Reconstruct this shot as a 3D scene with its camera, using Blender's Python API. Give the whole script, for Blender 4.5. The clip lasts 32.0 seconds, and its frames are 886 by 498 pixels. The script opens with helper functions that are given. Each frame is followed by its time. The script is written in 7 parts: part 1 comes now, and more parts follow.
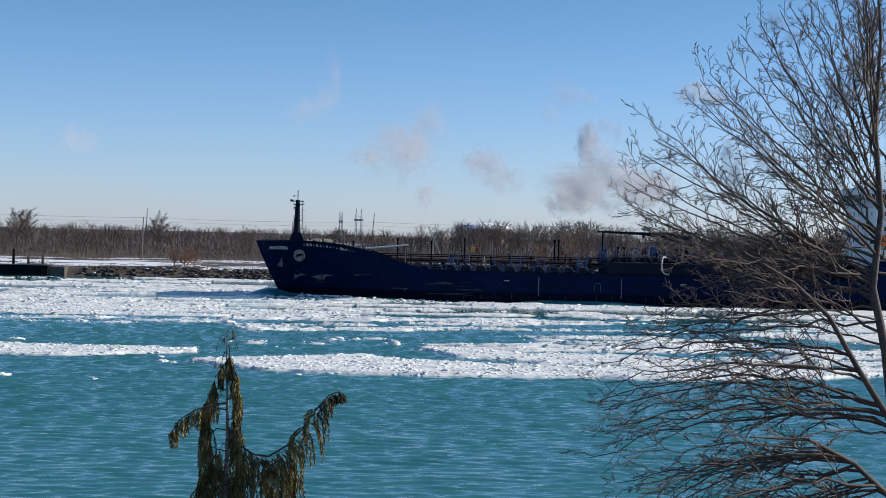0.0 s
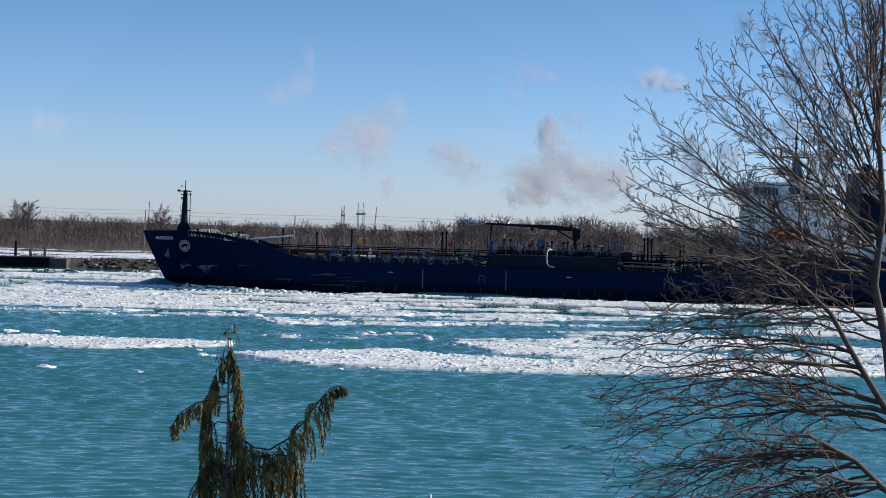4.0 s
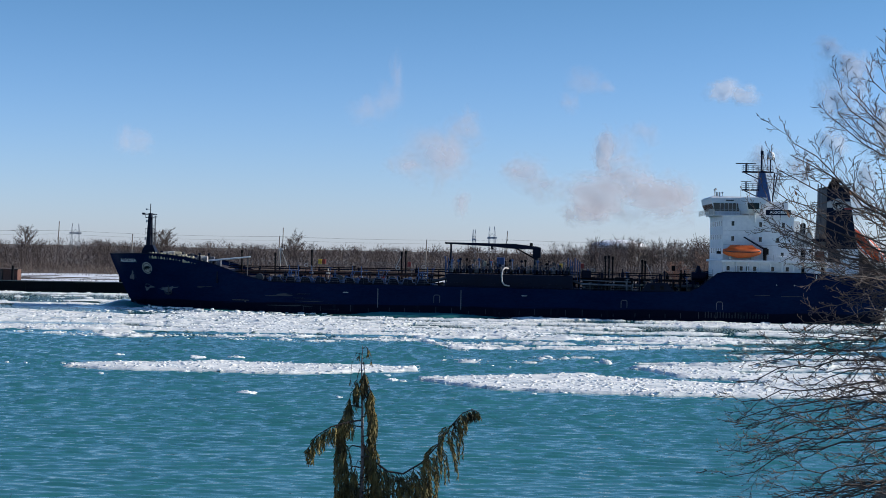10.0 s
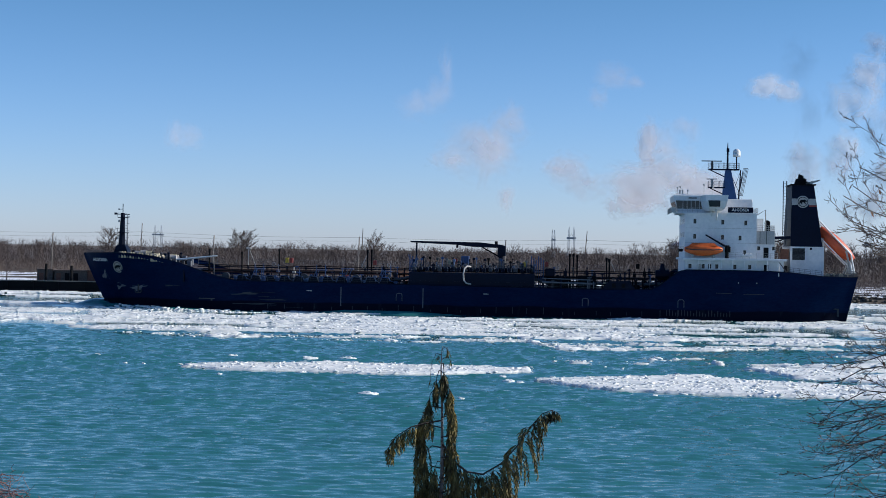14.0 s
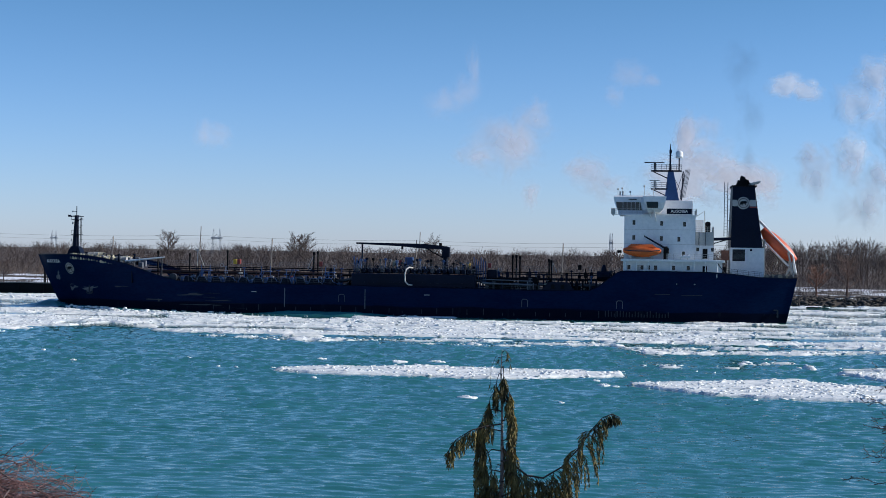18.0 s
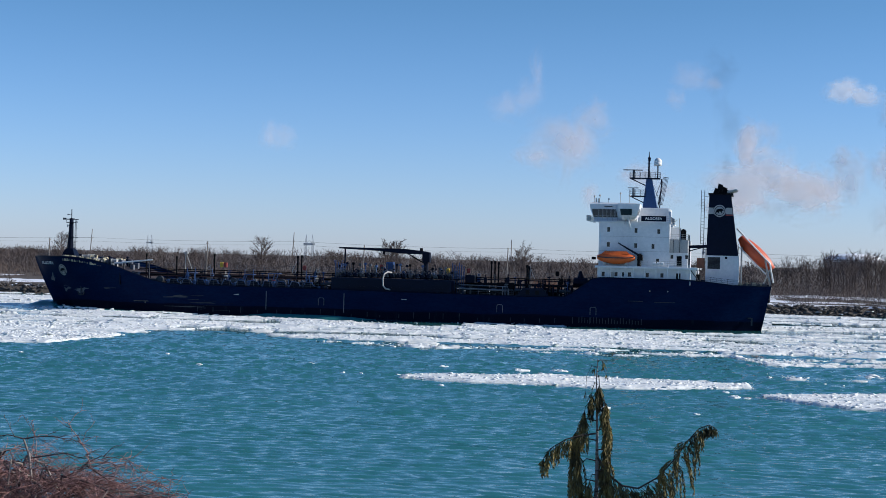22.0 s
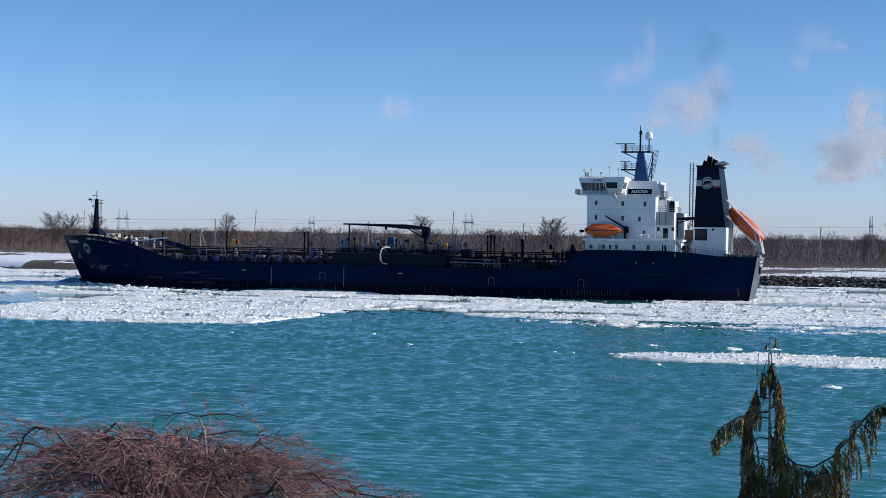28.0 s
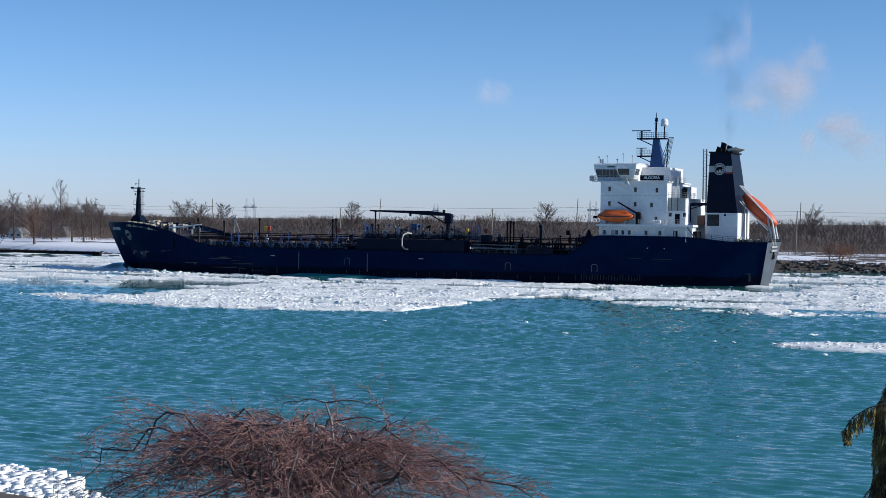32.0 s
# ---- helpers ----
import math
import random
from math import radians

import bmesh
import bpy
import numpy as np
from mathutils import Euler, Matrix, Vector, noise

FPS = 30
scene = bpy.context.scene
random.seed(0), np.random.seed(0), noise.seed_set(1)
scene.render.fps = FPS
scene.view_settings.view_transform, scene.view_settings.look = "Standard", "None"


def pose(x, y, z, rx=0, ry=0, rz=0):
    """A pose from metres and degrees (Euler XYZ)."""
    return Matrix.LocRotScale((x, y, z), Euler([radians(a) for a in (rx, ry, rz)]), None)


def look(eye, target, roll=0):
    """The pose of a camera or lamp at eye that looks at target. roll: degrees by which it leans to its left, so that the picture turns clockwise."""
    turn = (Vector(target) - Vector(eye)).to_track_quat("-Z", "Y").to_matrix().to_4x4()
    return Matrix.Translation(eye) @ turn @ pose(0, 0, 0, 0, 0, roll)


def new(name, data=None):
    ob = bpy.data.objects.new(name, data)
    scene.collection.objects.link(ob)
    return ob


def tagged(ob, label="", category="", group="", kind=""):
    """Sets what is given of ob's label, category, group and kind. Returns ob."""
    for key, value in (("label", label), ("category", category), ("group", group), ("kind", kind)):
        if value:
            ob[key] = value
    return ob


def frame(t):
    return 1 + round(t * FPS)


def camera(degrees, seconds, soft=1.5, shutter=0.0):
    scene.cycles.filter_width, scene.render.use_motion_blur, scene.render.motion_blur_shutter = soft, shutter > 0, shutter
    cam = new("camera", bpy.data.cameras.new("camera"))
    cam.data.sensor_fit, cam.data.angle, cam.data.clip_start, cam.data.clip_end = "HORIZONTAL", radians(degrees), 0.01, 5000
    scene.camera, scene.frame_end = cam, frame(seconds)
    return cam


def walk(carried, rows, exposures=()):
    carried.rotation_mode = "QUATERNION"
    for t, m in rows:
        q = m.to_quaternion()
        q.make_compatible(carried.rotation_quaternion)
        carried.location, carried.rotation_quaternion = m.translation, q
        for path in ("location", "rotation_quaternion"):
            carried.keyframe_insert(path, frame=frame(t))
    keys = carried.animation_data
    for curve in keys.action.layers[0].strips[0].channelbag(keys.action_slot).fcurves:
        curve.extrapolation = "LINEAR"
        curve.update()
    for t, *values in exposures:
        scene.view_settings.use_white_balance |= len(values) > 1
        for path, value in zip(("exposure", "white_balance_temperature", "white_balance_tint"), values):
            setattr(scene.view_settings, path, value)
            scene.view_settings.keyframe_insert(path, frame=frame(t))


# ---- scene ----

# camera: a viewer's deck 12.2 m over the river, turning slowly to its left
EYE_Z = 12.2
cam = camera(31.55, 32.0, soft=0.75)
# seconds, sideways drift in metres, turn, tilt and lean in degrees
AIM = [
    (0, 0.000, -7.101, -0.485, 1.357),
    (0.5, 0.000, -7.132, -0.647, 1.244),
    (1, 0.000, -7.136, -0.774, 1.350),
    (1.5, 0.000, -7.145, -0.886, 1.321),
    (2, 0.000, -7.226, -0.944, 1.465),
    (2.5, 0.000, -7.327, -0.935, 1.506),
    (3, 0.000, -7.370, -0.881, 1.446),
    (3.5, 0.000, -7.259, -0.781, 1.603),
    (5.5, 0.000, -6.127, -0.566, 1.513),
    (6, 0.000, -5.825, -0.600, 1.536),
    (6.5, 0.000, -5.546, -0.583, 1.522),
    (7, 0.000, -5.211, -0.528, 1.473),
    (7.5, 0.000, -4.866, -0.437, 1.374),
    (8, 0.000, -4.435, -0.330, 1.358),
    (8.5, 0.000, -3.946, -0.222, 1.294),
    (9, 0.000, -3.407, -0.093, 1.278),
    (9.5, 0.000, -2.801, 0.009, 1.236),
    (10, 0.000, -2.219, 0.060, 1.093),
    (10.5, 0.000, -1.669, 0.047, 0.992),
    (11, 0.000, -1.203, -0.003, 0.864),
    (11.5, 0.000, -0.813, -0.093, 0.825),
    (12, 0.000, -0.448, -0.158, 0.798),
    (12.5, 0.000, -0.132, -0.175, 0.796),
    (13, 0.000, 0.158, -0.142, 0.838),
    (13.5, 0.000, 0.416, -0.075, 0.881),
    (14, 0.000, 0.673, 0.029, 0.952),
    (14.5, -0.004, 0.936, 0.100, 0.917),
    (16.5, -0.022, 2.014, 0.076, 0.859),
    (17, -0.026, 2.240, 0.084, 0.925),
    (17.5, -0.031, 2.483, 0.096, 0.893),
    (18, -0.035, 2.761, 0.113, 0.925),
    (18.5, -0.043, 3.078, 0.122, 1.003),
    (19, -0.051, 3.414, 0.125, 1.018),
    (19.5, -0.058, 3.808, 0.150, 1.154),
    (20, -0.066, 4.243, 0.197, 1.229),
    (20.5, -0.074, 4.728, 0.257, 1.299),
    (21, -0.082, 5.205, 0.300, 1.340),
    (21.5, -0.090, 5.671, 0.326, 1.448),
    (22, -0.098, 6.098, 0.320, 1.444),
    (22.5, -0.106, 6.530, 0.278, 1.398),
    (23, -0.114, 6.985, 0.202, 1.281),
    (23.5, -0.122, 7.491, 0.118, 1.303),
    (24, -0.130, 8.039, 0.005, 1.305),
    (24.5, -0.139, 8.588, -0.125, 1.340),
    (25, -0.148, 9.137, -0.237, 1.171),
    (25.5, -0.156, 9.655, -0.306, 1.144),
    (27.5, -0.191, 11.427, -0.480, 0.969),
    (28, -0.200, 11.897, -0.599, 0.805),
    (28.5, -0.203, 12.381, -0.712, 0.817),
    (29, -0.205, 12.905, -0.800, 0.769),
    (29.5, -0.207, 13.452, -0.862, 0.778),
    (30, -0.210, 14.028, -0.900, 0.770),
    (30.5, -0.211, 14.655, -0.955, 0.745),
    (31, -0.212, 15.300, -1.014, 0.835),
    (31.5, -0.214, 15.919, -1.055, 0.807),
    (32, -0.215, 16.418, -1.111, 0.668),
]


def aim(x, turn, tilt, lean):
    return pose(x, 0, EYE_Z, 90 + tilt, 0, turn) @ pose(0, 0, 0, 0, 0, lean)


# the picture turns a little cooler as the sky fills it
walk(cam, [(t, aim(x, a, b, c)) for t, x, a, b, c in AIM], [(0, .13, 6800, 10), (7, .13, 6700, 10), (12, .12, 6480, 10), (20, .10, 6380, 10), (32, .08, 6350, 10)])

# ---- world and sun ----
SUN_TO = Vector((0.90, 0.06, 0.44)).normalized()
world = bpy.data.worlds.new("winter_sky")
scene.world = world
world.use_nodes = True
wn = world.node_tree.nodes
sky = wn.new("ShaderNodeTexSky")
sky.sky_type = "NISHITA"
sky.sun_disc = False
sky.sun_elevation = math.asin(SUN_TO.z)
sky.sun_rotation = math.atan2(SUN_TO.x, SUN_TO.y)
sky.altitude = 180
sky.air_density, sky.dust_density, sky.ozone_density = 1.0, 0.25, 4.5
wn["Background"].inputs["Strength"].default_value = 0.102
tint = wn.new("ShaderNodeMix")
tint.data_type, tint.blend_type = "RGBA", "MULTIPLY"
tint.inputs["Factor"].default_value = 1.0
# the air near the horizon is paler than the air above
at_sky, up = wn.new("ShaderNodeTexCoord"), wn.new("ShaderNodeSeparateXYZ")
world.node_tree.links.new(at_sky.outputs["Generated"], up.inputs[0])
rise = wn.new("ShaderNodeMapRange")
rise.inputs["From Min"].default_value, rise.inputs["From Max"].default_value = 0.0, 0.16
world.node_tree.links.new(up.outputs["Z"], rise.inputs["Value"])
air = wn.new("ShaderNodeMix")
air.data_type = "RGBA"
air.inputs["A"].default_value, air.inputs["B"].default_value = (0.96, 1.085, 1.615, 1), (0.62, 0.858, 1.085, 1)
world.node_tree.links.new(rise.outputs["Result"], air.inputs["Factor"])
world.node_tree.links.new(air.outputs["Result"], tint.inputs["B"])
world.node_tree.links.new(sky.outputs["Color"], tint.inputs["A"])
world.node_tree.links.new(tint.outputs["Result"], wn["Background"].inputs["Color"])
sun_data = bpy.data.lights.new("sun", "SUN")
sun_data.energy, sun_data.angle, sun_data.color = 4.8, radians(0.55), (1.0, 0.95, 0.87)
sun = new("sun", sun_data)
sun.matrix_world = look(SUN_TO * 100, (0, 0, 0))

# ---- materials ----
def mat(name, a, b, rough=0.7, metal=0.0, grain=4.0, patch=0.3, bump=0.2, depth=0.02, stretch=(1, 1, 1), vary=0.0, spec=0.5, blend=0.5):
    """Two colours mixed by a coarse and a fine noise in object space, with fine relief."""
    m = bpy.data.materials.new(name)
    m.use_nodes = True
    nt = m.node_tree
    n, l = nt.nodes, nt.links
    p = n["Principled BSDF"]
    tc = n.new("ShaderNodeTexCoord")
    mp = n.new("ShaderNodeMapping")
    mp.inputs["Scale"].default_value = stretch
    l.new(tc.outputs["Object"], mp.inputs["Vector"])
    n1, n2 = n.new("ShaderNodeTexNoise"), n.new("ShaderNodeTexNoise")
    n1.inputs["Scale"].default_value, n1.inputs["Detail"].default_value = patch, 4
    n2.inputs["Scale"].default_value, n2.inputs["Detail"].default_value = grain, 5
    for q in (n1, n2):
        l.new(mp.outputs["Vector"], q.inputs["Vector"])
    add = n.new("ShaderNodeMath")
    add.operation = "MULTIPLY_ADD"
    add.inputs[1].default_value = 0.5
    l.new(n2.outputs["Fac"], add.inputs[0])
    half = n.new("ShaderNodeMath")
    half.operation = "MULTIPLY"
    half.inputs[1].default_value = 0.5
    l.new(n1.outputs["Fac"], half.inputs[0])
    l.new(half.outputs[0], add.inputs[2])
    ramp = n.new("ShaderNodeMapRange")
    ramp.inputs["From Min"].default_value, ramp.inputs["From Max"].default_value = blend - 0.15, blend + 0.15
    l.new(add.outputs[0], ramp.inputs["Value"])
    mix = n.new("ShaderNodeMix")
    mix.data_type = "RGBA"
    mix.inputs["A"].default_value, mix.inputs["B"].default_value = (*a, 1), (*b, 1)
    l.new(ramp.outputs["Result"], mix.inputs["Factor"])
    out = mix.outputs["Result"]
    if vary:
        info = n.new("ShaderNodeObjectInfo")
        hsv = n.new("ShaderNodeHueSaturation")
        mr = n.new("ShaderNodeMapRange")
        mr.inputs["To Min"].default_value, mr.inputs["To Max"].default_value = 1 - vary, 1 + vary
        l.new(info.outputs["Random"], mr.inputs["Value"])
        l.new(mr.outputs["Result"], hsv.inputs["Value"])
        l.new(out, hsv.inputs["Color"])
        out = hsv.outputs["Color"]
    l.new(out, p.inputs["Base Color"])
    p.inputs["Roughness"].default_value, p.inputs["Metallic"].default_value = rough, metal
    p.inputs["Specular IOR Level"].default_value = spec
    if bump:
        bp = n.new("ShaderNodeBump")
        bp.inputs["Strength"].default_value, bp.inputs["Distance"].default_value = bump, depth
        l.new(add.outputs[0], bp.inputs["Height"])
        l.new(bp.outputs["Normal"], p.inputs["Normal"])
    return m


def hull_paint():
    """Navy topsides over a black lower band, scraped by ice in long level streaks."""
    m = mat("hull_paint", (0.0007, 0.0064, 0.0330), (0.0016, 0.0128, 0.0490), rough=0.42, grain=1.2, patch=0.15, bump=0.15, depth=0.03, stretch=(1, 1, 2.5), spec=0.035)
    nt = m.node_tree
    n, l = nt.nodes, nt.links
    p = n["Principled BSDF"]
    blue = p.inputs["Base Color"].links[0].from_socket
    tc = n.new("ShaderNodeTexCoord")
    sep = n.new("ShaderNodeSeparateXYZ")
    l.new(tc.outputs["Object"], sep.inputs[0])
    mp = n.new("ShaderNodeMapping")
    mp.inputs["Scale"].default_value = (0.12, 0.12, 1.6)
    l.new(tc.outputs["Object"], mp.inputs["Vector"])
    ns = n.new("ShaderNodeTexNoise")
    ns.inputs["Scale"].default_value, ns.inputs["Detail"].default_value = 1.0, 7
    l.new(mp.outputs["Vector"], ns.inputs["Vector"])
    # ragged paint line near two metres over the water
    edge = n.new("ShaderNodeMath")
    edge.operation = "MULTIPLY_ADD"
    edge.inputs[1].default_value = 1.6
    l.new(ns.outputs["Fac"], edge.inputs[0])
    l.new(sep.outputs["Z"], edge.inputs[2])
    low = n.new("ShaderNodeMapRange")
    low.inputs["From Min"].default_value, low.inputs["From Max"].default_value = 2.45, 2.75
    low.inputs["To Min"].default_value, low.inputs["To Max"].default_value = 1, 0
    l.new(edge.outputs[0], low.inputs["Value"])
    mx = n.new("ShaderNodeMix")
    mx.data_type = "RGBA"
    mx.inputs["B"].default_value = (0.0018, 0.0042, 0.0150, 1)
    l.new(low.outputs["Result"], mx.inputs["Factor"])
    l.new(blue, mx.inputs["A"])
    # upright scuffs where fenders rub, and thin pale scratches
    mp2 = n.new("ShaderNodeMapping")
    mp2.inputs["Scale"].default_value = (1.1, 1.1, 0.22)
    l.new(tc.outputs["Object"], mp2.inputs["Vector"])
    ns2 = n.new("ShaderNodeTexNoise")
    ns2.inputs["Scale"].default_value, ns2.inputs["Detail"].default_value = 1.0, 8
    l.new(mp2.outputs["Vector"], ns2.inputs["Vector"])
    sc = n.new("ShaderNodeMapRange")
    sc.inputs["From Min"].default_value, sc.inputs["From Max"].default_value = 0.60, 0.72
    sc.inputs["To Max"].default_value = 0.35
    l.new(ns2.outputs["Fac"], sc.inputs["Value"])
    mul = n.new("ShaderNodeMath")
    mul.operation = "MULTIPLY"
    l.new(sc.outputs["Result"], mul.inputs[0])
    l.new(low.outputs["Result"], mul.inputs[1])
    mx2 = n.new("ShaderNodeMix")
    mx2.data_type = "RGBA"
    mx2.inputs["B"].default_value = (0.02, 0.026, 0.036, 1)
    l.new(mul.outputs[0], mx2.inputs["Factor"])
    l.new(mx.outputs["Result"], mx2.inputs["A"])
    l.new(mx2.outputs["Result"], p.inputs["Base Color"])
    return m


def water_material():
    """Cold teal river water with small wind ripples, longer along the bank than across."""
    m = bpy.data.materials.new("river_water")
    m.use_nodes = True
    nt = m.node_tree
    n, l = nt.nodes, nt.links
    p = n["Principled BSDF"]
    tc = n.new("ShaderNodeTexCoord")
    h = None
    for scale, detail, weight, sx, sy in ((0.10, 3, 0.10, 0.5, 1), (1.3, 3, 0.20, 0.8, 1), (3.0, 3, 0.10, 0.8, 1)):
        mp = n.new("ShaderNodeMapping")
        mp.inputs["Scale"].default_value = (sx, sy, 1)
        mp.inputs["Rotation"].default_value = (0, 0, 0.12)
        l.new(tc.outputs["Object"], mp.inputs["Vector"])
        q = n.new("ShaderNodeTexNoise")
        q.inputs["Scale"].default_value, q.inputs["Detail"].default_value = scale, detail
        q.inputs["Distortion"].default_value = 0.6
        l.new(mp.outputs["Vector"], q.inputs["Vector"])
        k = n.new("ShaderNodeMath")
        k.operation = "MULTIPLY_ADD"
        k.inputs[1].default_value = weight
        l.new(q.outputs["Fac"], k.inputs[0])
        if h:
            l.new(h, k.inputs[2])
        else:
            k.inputs[2].default_value = 0
        h = k.outputs[0]
        if scale == 0.10:
            mix = n.new("ShaderNodeMix")
            mix.data_type = "RGBA"
            mix.inputs["A"].default_value, mix.inputs["B"].default_value = (0.025, 0.140, 0.149, 1), (0.037, 0.190, 0.196, 1)
            l.new(q.outputs["Fac"], mix.inputs["Factor"])
            l.new(mix.outputs["Result"], p.inputs["Base Color"])
    bp = n.new("ShaderNodeBump")
    bp.inputs["Strength"].default_value, bp.inputs["Distance"].default_value = 1.0, 0.11
    l.new(h, bp.inputs["Height"])
    l.new(bp.outputs["Normal"], p.inputs["Normal"])
    p.inputs["Roughness"].default_value, p.inputs["IOR"].default_value = 0.06, 1.33
    return m


M = {}
M["hull"] = hull_paint()
M["water"] = water_material()
M["navy"] = mat("navy_paint", (0.0015, 0.0045, 0.0150), (0.003, 0.008, 0.024), rough=0.5, spec=0.12, grain=3, patch=0.4)
M["blue"] = mat("blue_paint", (0.010, 0.044, 0.135), (0.018, 0.068, 0.200), rough=0.45, grain=3, patch=0.5)
M["white"] = mat("white_paint", (0.60, 0.62, 0.63), (0.74, 0.75, 0.75), rough=0.5, grain=2.0, patch=0.25, bump=0.08)
M["black"] = mat("black_paint", (0.002, 0.002, 0.003), (0.005, 0.005, 0.007), rough=0.7, spec=0.15, grain=4)
M["deck"] = mat("oxide_deck", (0.011, 0.0065, 0.0085), (0.020, 0.010, 0.012), rough=0.75, grain=2)
M["pipe"] = mat("oxide_pipe", (0.020, 0.0065, 0.0065), (0.040, 0.012, 0.010), rough=0.6, grain=3)
M["steel"] = mat("grey_steel", (0.024, 0.028, 0.034), (0.075, 0.080, 0.088), rough=0.5, metal=0.4, grain=6)
M["pale"] = mat("pale_steel", (0.30, 0.30, 0.29), (0.46, 0.45, 0.42), rough=0.5, grain=5)
M["orange"] = mat("orange_shell", (0.60, 0.095, 0.015), (0.76, 0.155, 0.028), rough=0.4, grain=2, patch=0.6, bump=0.05)
M["yellow"] = mat("yellow_paint", (0.62, 0.38, 0.03), (0.75, 0.48, 0.05), rough=0.5, grain=4)
M["red"] = mat("red_paint", (0.20, 0.025, 0.018), (0.30, 0.04, 0.028), rough=0.5, grain=4)
M["tan"] = mat("tan_rope", (0.30, 0.26, 0.17), (0.46, 0.42, 0.30), rough=0.9, grain=5)
M["glass"] = mat("dark_glass", (0.012, 0.016, 0.02), (0.02, 0.026, 0.03), rough=0.08, bump=0)
M["ice"] = mat("brash_ice", (0.80, 0.81, 0.78), (0.92, 0.915, 0.88), rough=0.75, grain=2.2, patch=0.25, bump=0.9, depth=0.12)
M["slush"] = mat("slush", (0.46, 0.53, 0.55), (0.93, 0.92, 0.87), rough=0.7, grain=2.4, patch=0.5, bump=1.0, depth=0.25, stretch=(0.5, 1.5, 1), blend=0.45)
M["snow"] = mat("snow", (0.74, 0.76, 0.79), (0.86, 0.87, 0.88), rough=0.85, grain=0.8, patch=0.06, bump=0.5, depth=0.1)
M["bank"] = mat("winter_bank", (0.060, 0.047, 0.036), (0.115, 0.092, 0.070), rough=0.95, grain=0.9, patch=0.08, bump=0.6, depth=0.2)
M["rock"] = mat("bank_rock", (0.045, 0.04, 0.036), (0.12, 0.105, 0.09), rough=0.9, grain=2, bump=0.6, depth=0.1, vary=0.3)
M["wood_far"] = mat("winter_twigs", (0.058, 0.044, 0.040), (0.104, 0.080, 0.071), rough=0.95, grain=0.6, patch=0.05, bump=0)
M["wood_brown"] = mat("brown_twigs", (0.115, 0.070, 0.054), (0.175, 0.112, 0.088), rough=0.95, grain=0.6, bump=0)
M["wood_red"] = mat("ruddy_twigs", (0.16, 0.075, 0.05), (0.23, 0.12, 0.08), rough=0.95, grain=0.6, bump=0)
M["bark"] = mat("grey_brown_bark", (0.040, 0.031, 0.027), (0.145, 0.112, 0.095), rough=0.85, grain=30, patch=3, bump=0.4, depth=0.004)
M["maple"] = mat("red_twig_bark", (0.120, 0.056, 0.051), (0.32, 0.172, 0.150), rough=0.7, grain=25, patch=1.5, bump=0.3, depth=0.003)
M["maple_limb"] = mat("maple_limb_bark", (0.12, 0.095, 0.08), (0.30, 0.26, 0.23), rough=0.8, grain=25, patch=3, bump=0.3, depth=0.003)
M["cedar"] = mat("cedar_scales", (0.014, 0.019, 0.007), (0.30, 0.235, 0.068), rough=0.8, grain=9, patch=2.2, bump=0.0)
M["cedar_twig"] = mat("cedar_twig_bark", (0.030, 0.022, 0.018), (0.085, 0.066, 0.052), rough=0.9, grain=30, patch=4, bump=0.2, depth=0.003)
M["cedar_bark"] = mat("cedar_bark", (0.17, 0.14, 0.12), (0.38, 0.34, 0.30), rough=0.9, grain=30, patch=4, bump=0.4, depth=0.004)
M["pole"] = mat("weathered_pole", (0.15, 0.13, 0.11), (0.26, 0.23, 0.20), rough=0.9, grain=6)
M["concrete"] = mat("grey_concrete", (0.22, 0.22, 0.21), (0.34, 0.33, 0.31), rough=0.9, grain=2)
M["brick"] = mat("rusty_brick", (0.10, 0.045, 0.032), (0.17, 0.080, 0.055), rough=0.9, grain=2)
M["bare"] = mat("bare_steel", (0.07, 0.08, 0.095), (0.16, 0.17, 0.19), rough=0.6, grain=3)
M["scuff"] = mat("scuffed_paint", (0.012, 0.017, 0.026), (0.028, 0.034, 0.045), rough=0.6, grain=3)
M["maple_dark"] = mat("dark_maple_limb", (0.045, 0.032, 0.031), (0.125, 0.096, 0.088), rough=0.8, grain=25, patch=3, bump=0.3, depth=0.003)
M["red_orange"] = mat("red_orange_shell", (0.52, 0.075, 0.025), (0.64, 0.11, 0.035), rough=0.45, grain=2, patch=0.6, bump=0.05)
# pale grey carries the haze in front of the far pylons
M["pylon"] = mat("hazed_steel", (0.30, 0.33, 0.36), (0.42, 0.45, 0.48), rough=0.6, grain=1)
M["light_blue"] = mat("worn_blue_paint", (0.028, 0.070, 0.165), (0.070, 0.130, 0.250), rough=0.5, grain=4)


M["thicket"] = mat("bare_thicket", (0.066, 0.051, 0.048), (0.122, 0.094, 0.086), rough=0.95, grain=0.5, patch=0.03, bump=0)
M["brush"] = mat("dry_brush", (0.096, 0.070, 0.058), (0.168, 0.122, 0.099), rough=0.95, grain=0.5, patch=0.04, bump=0)

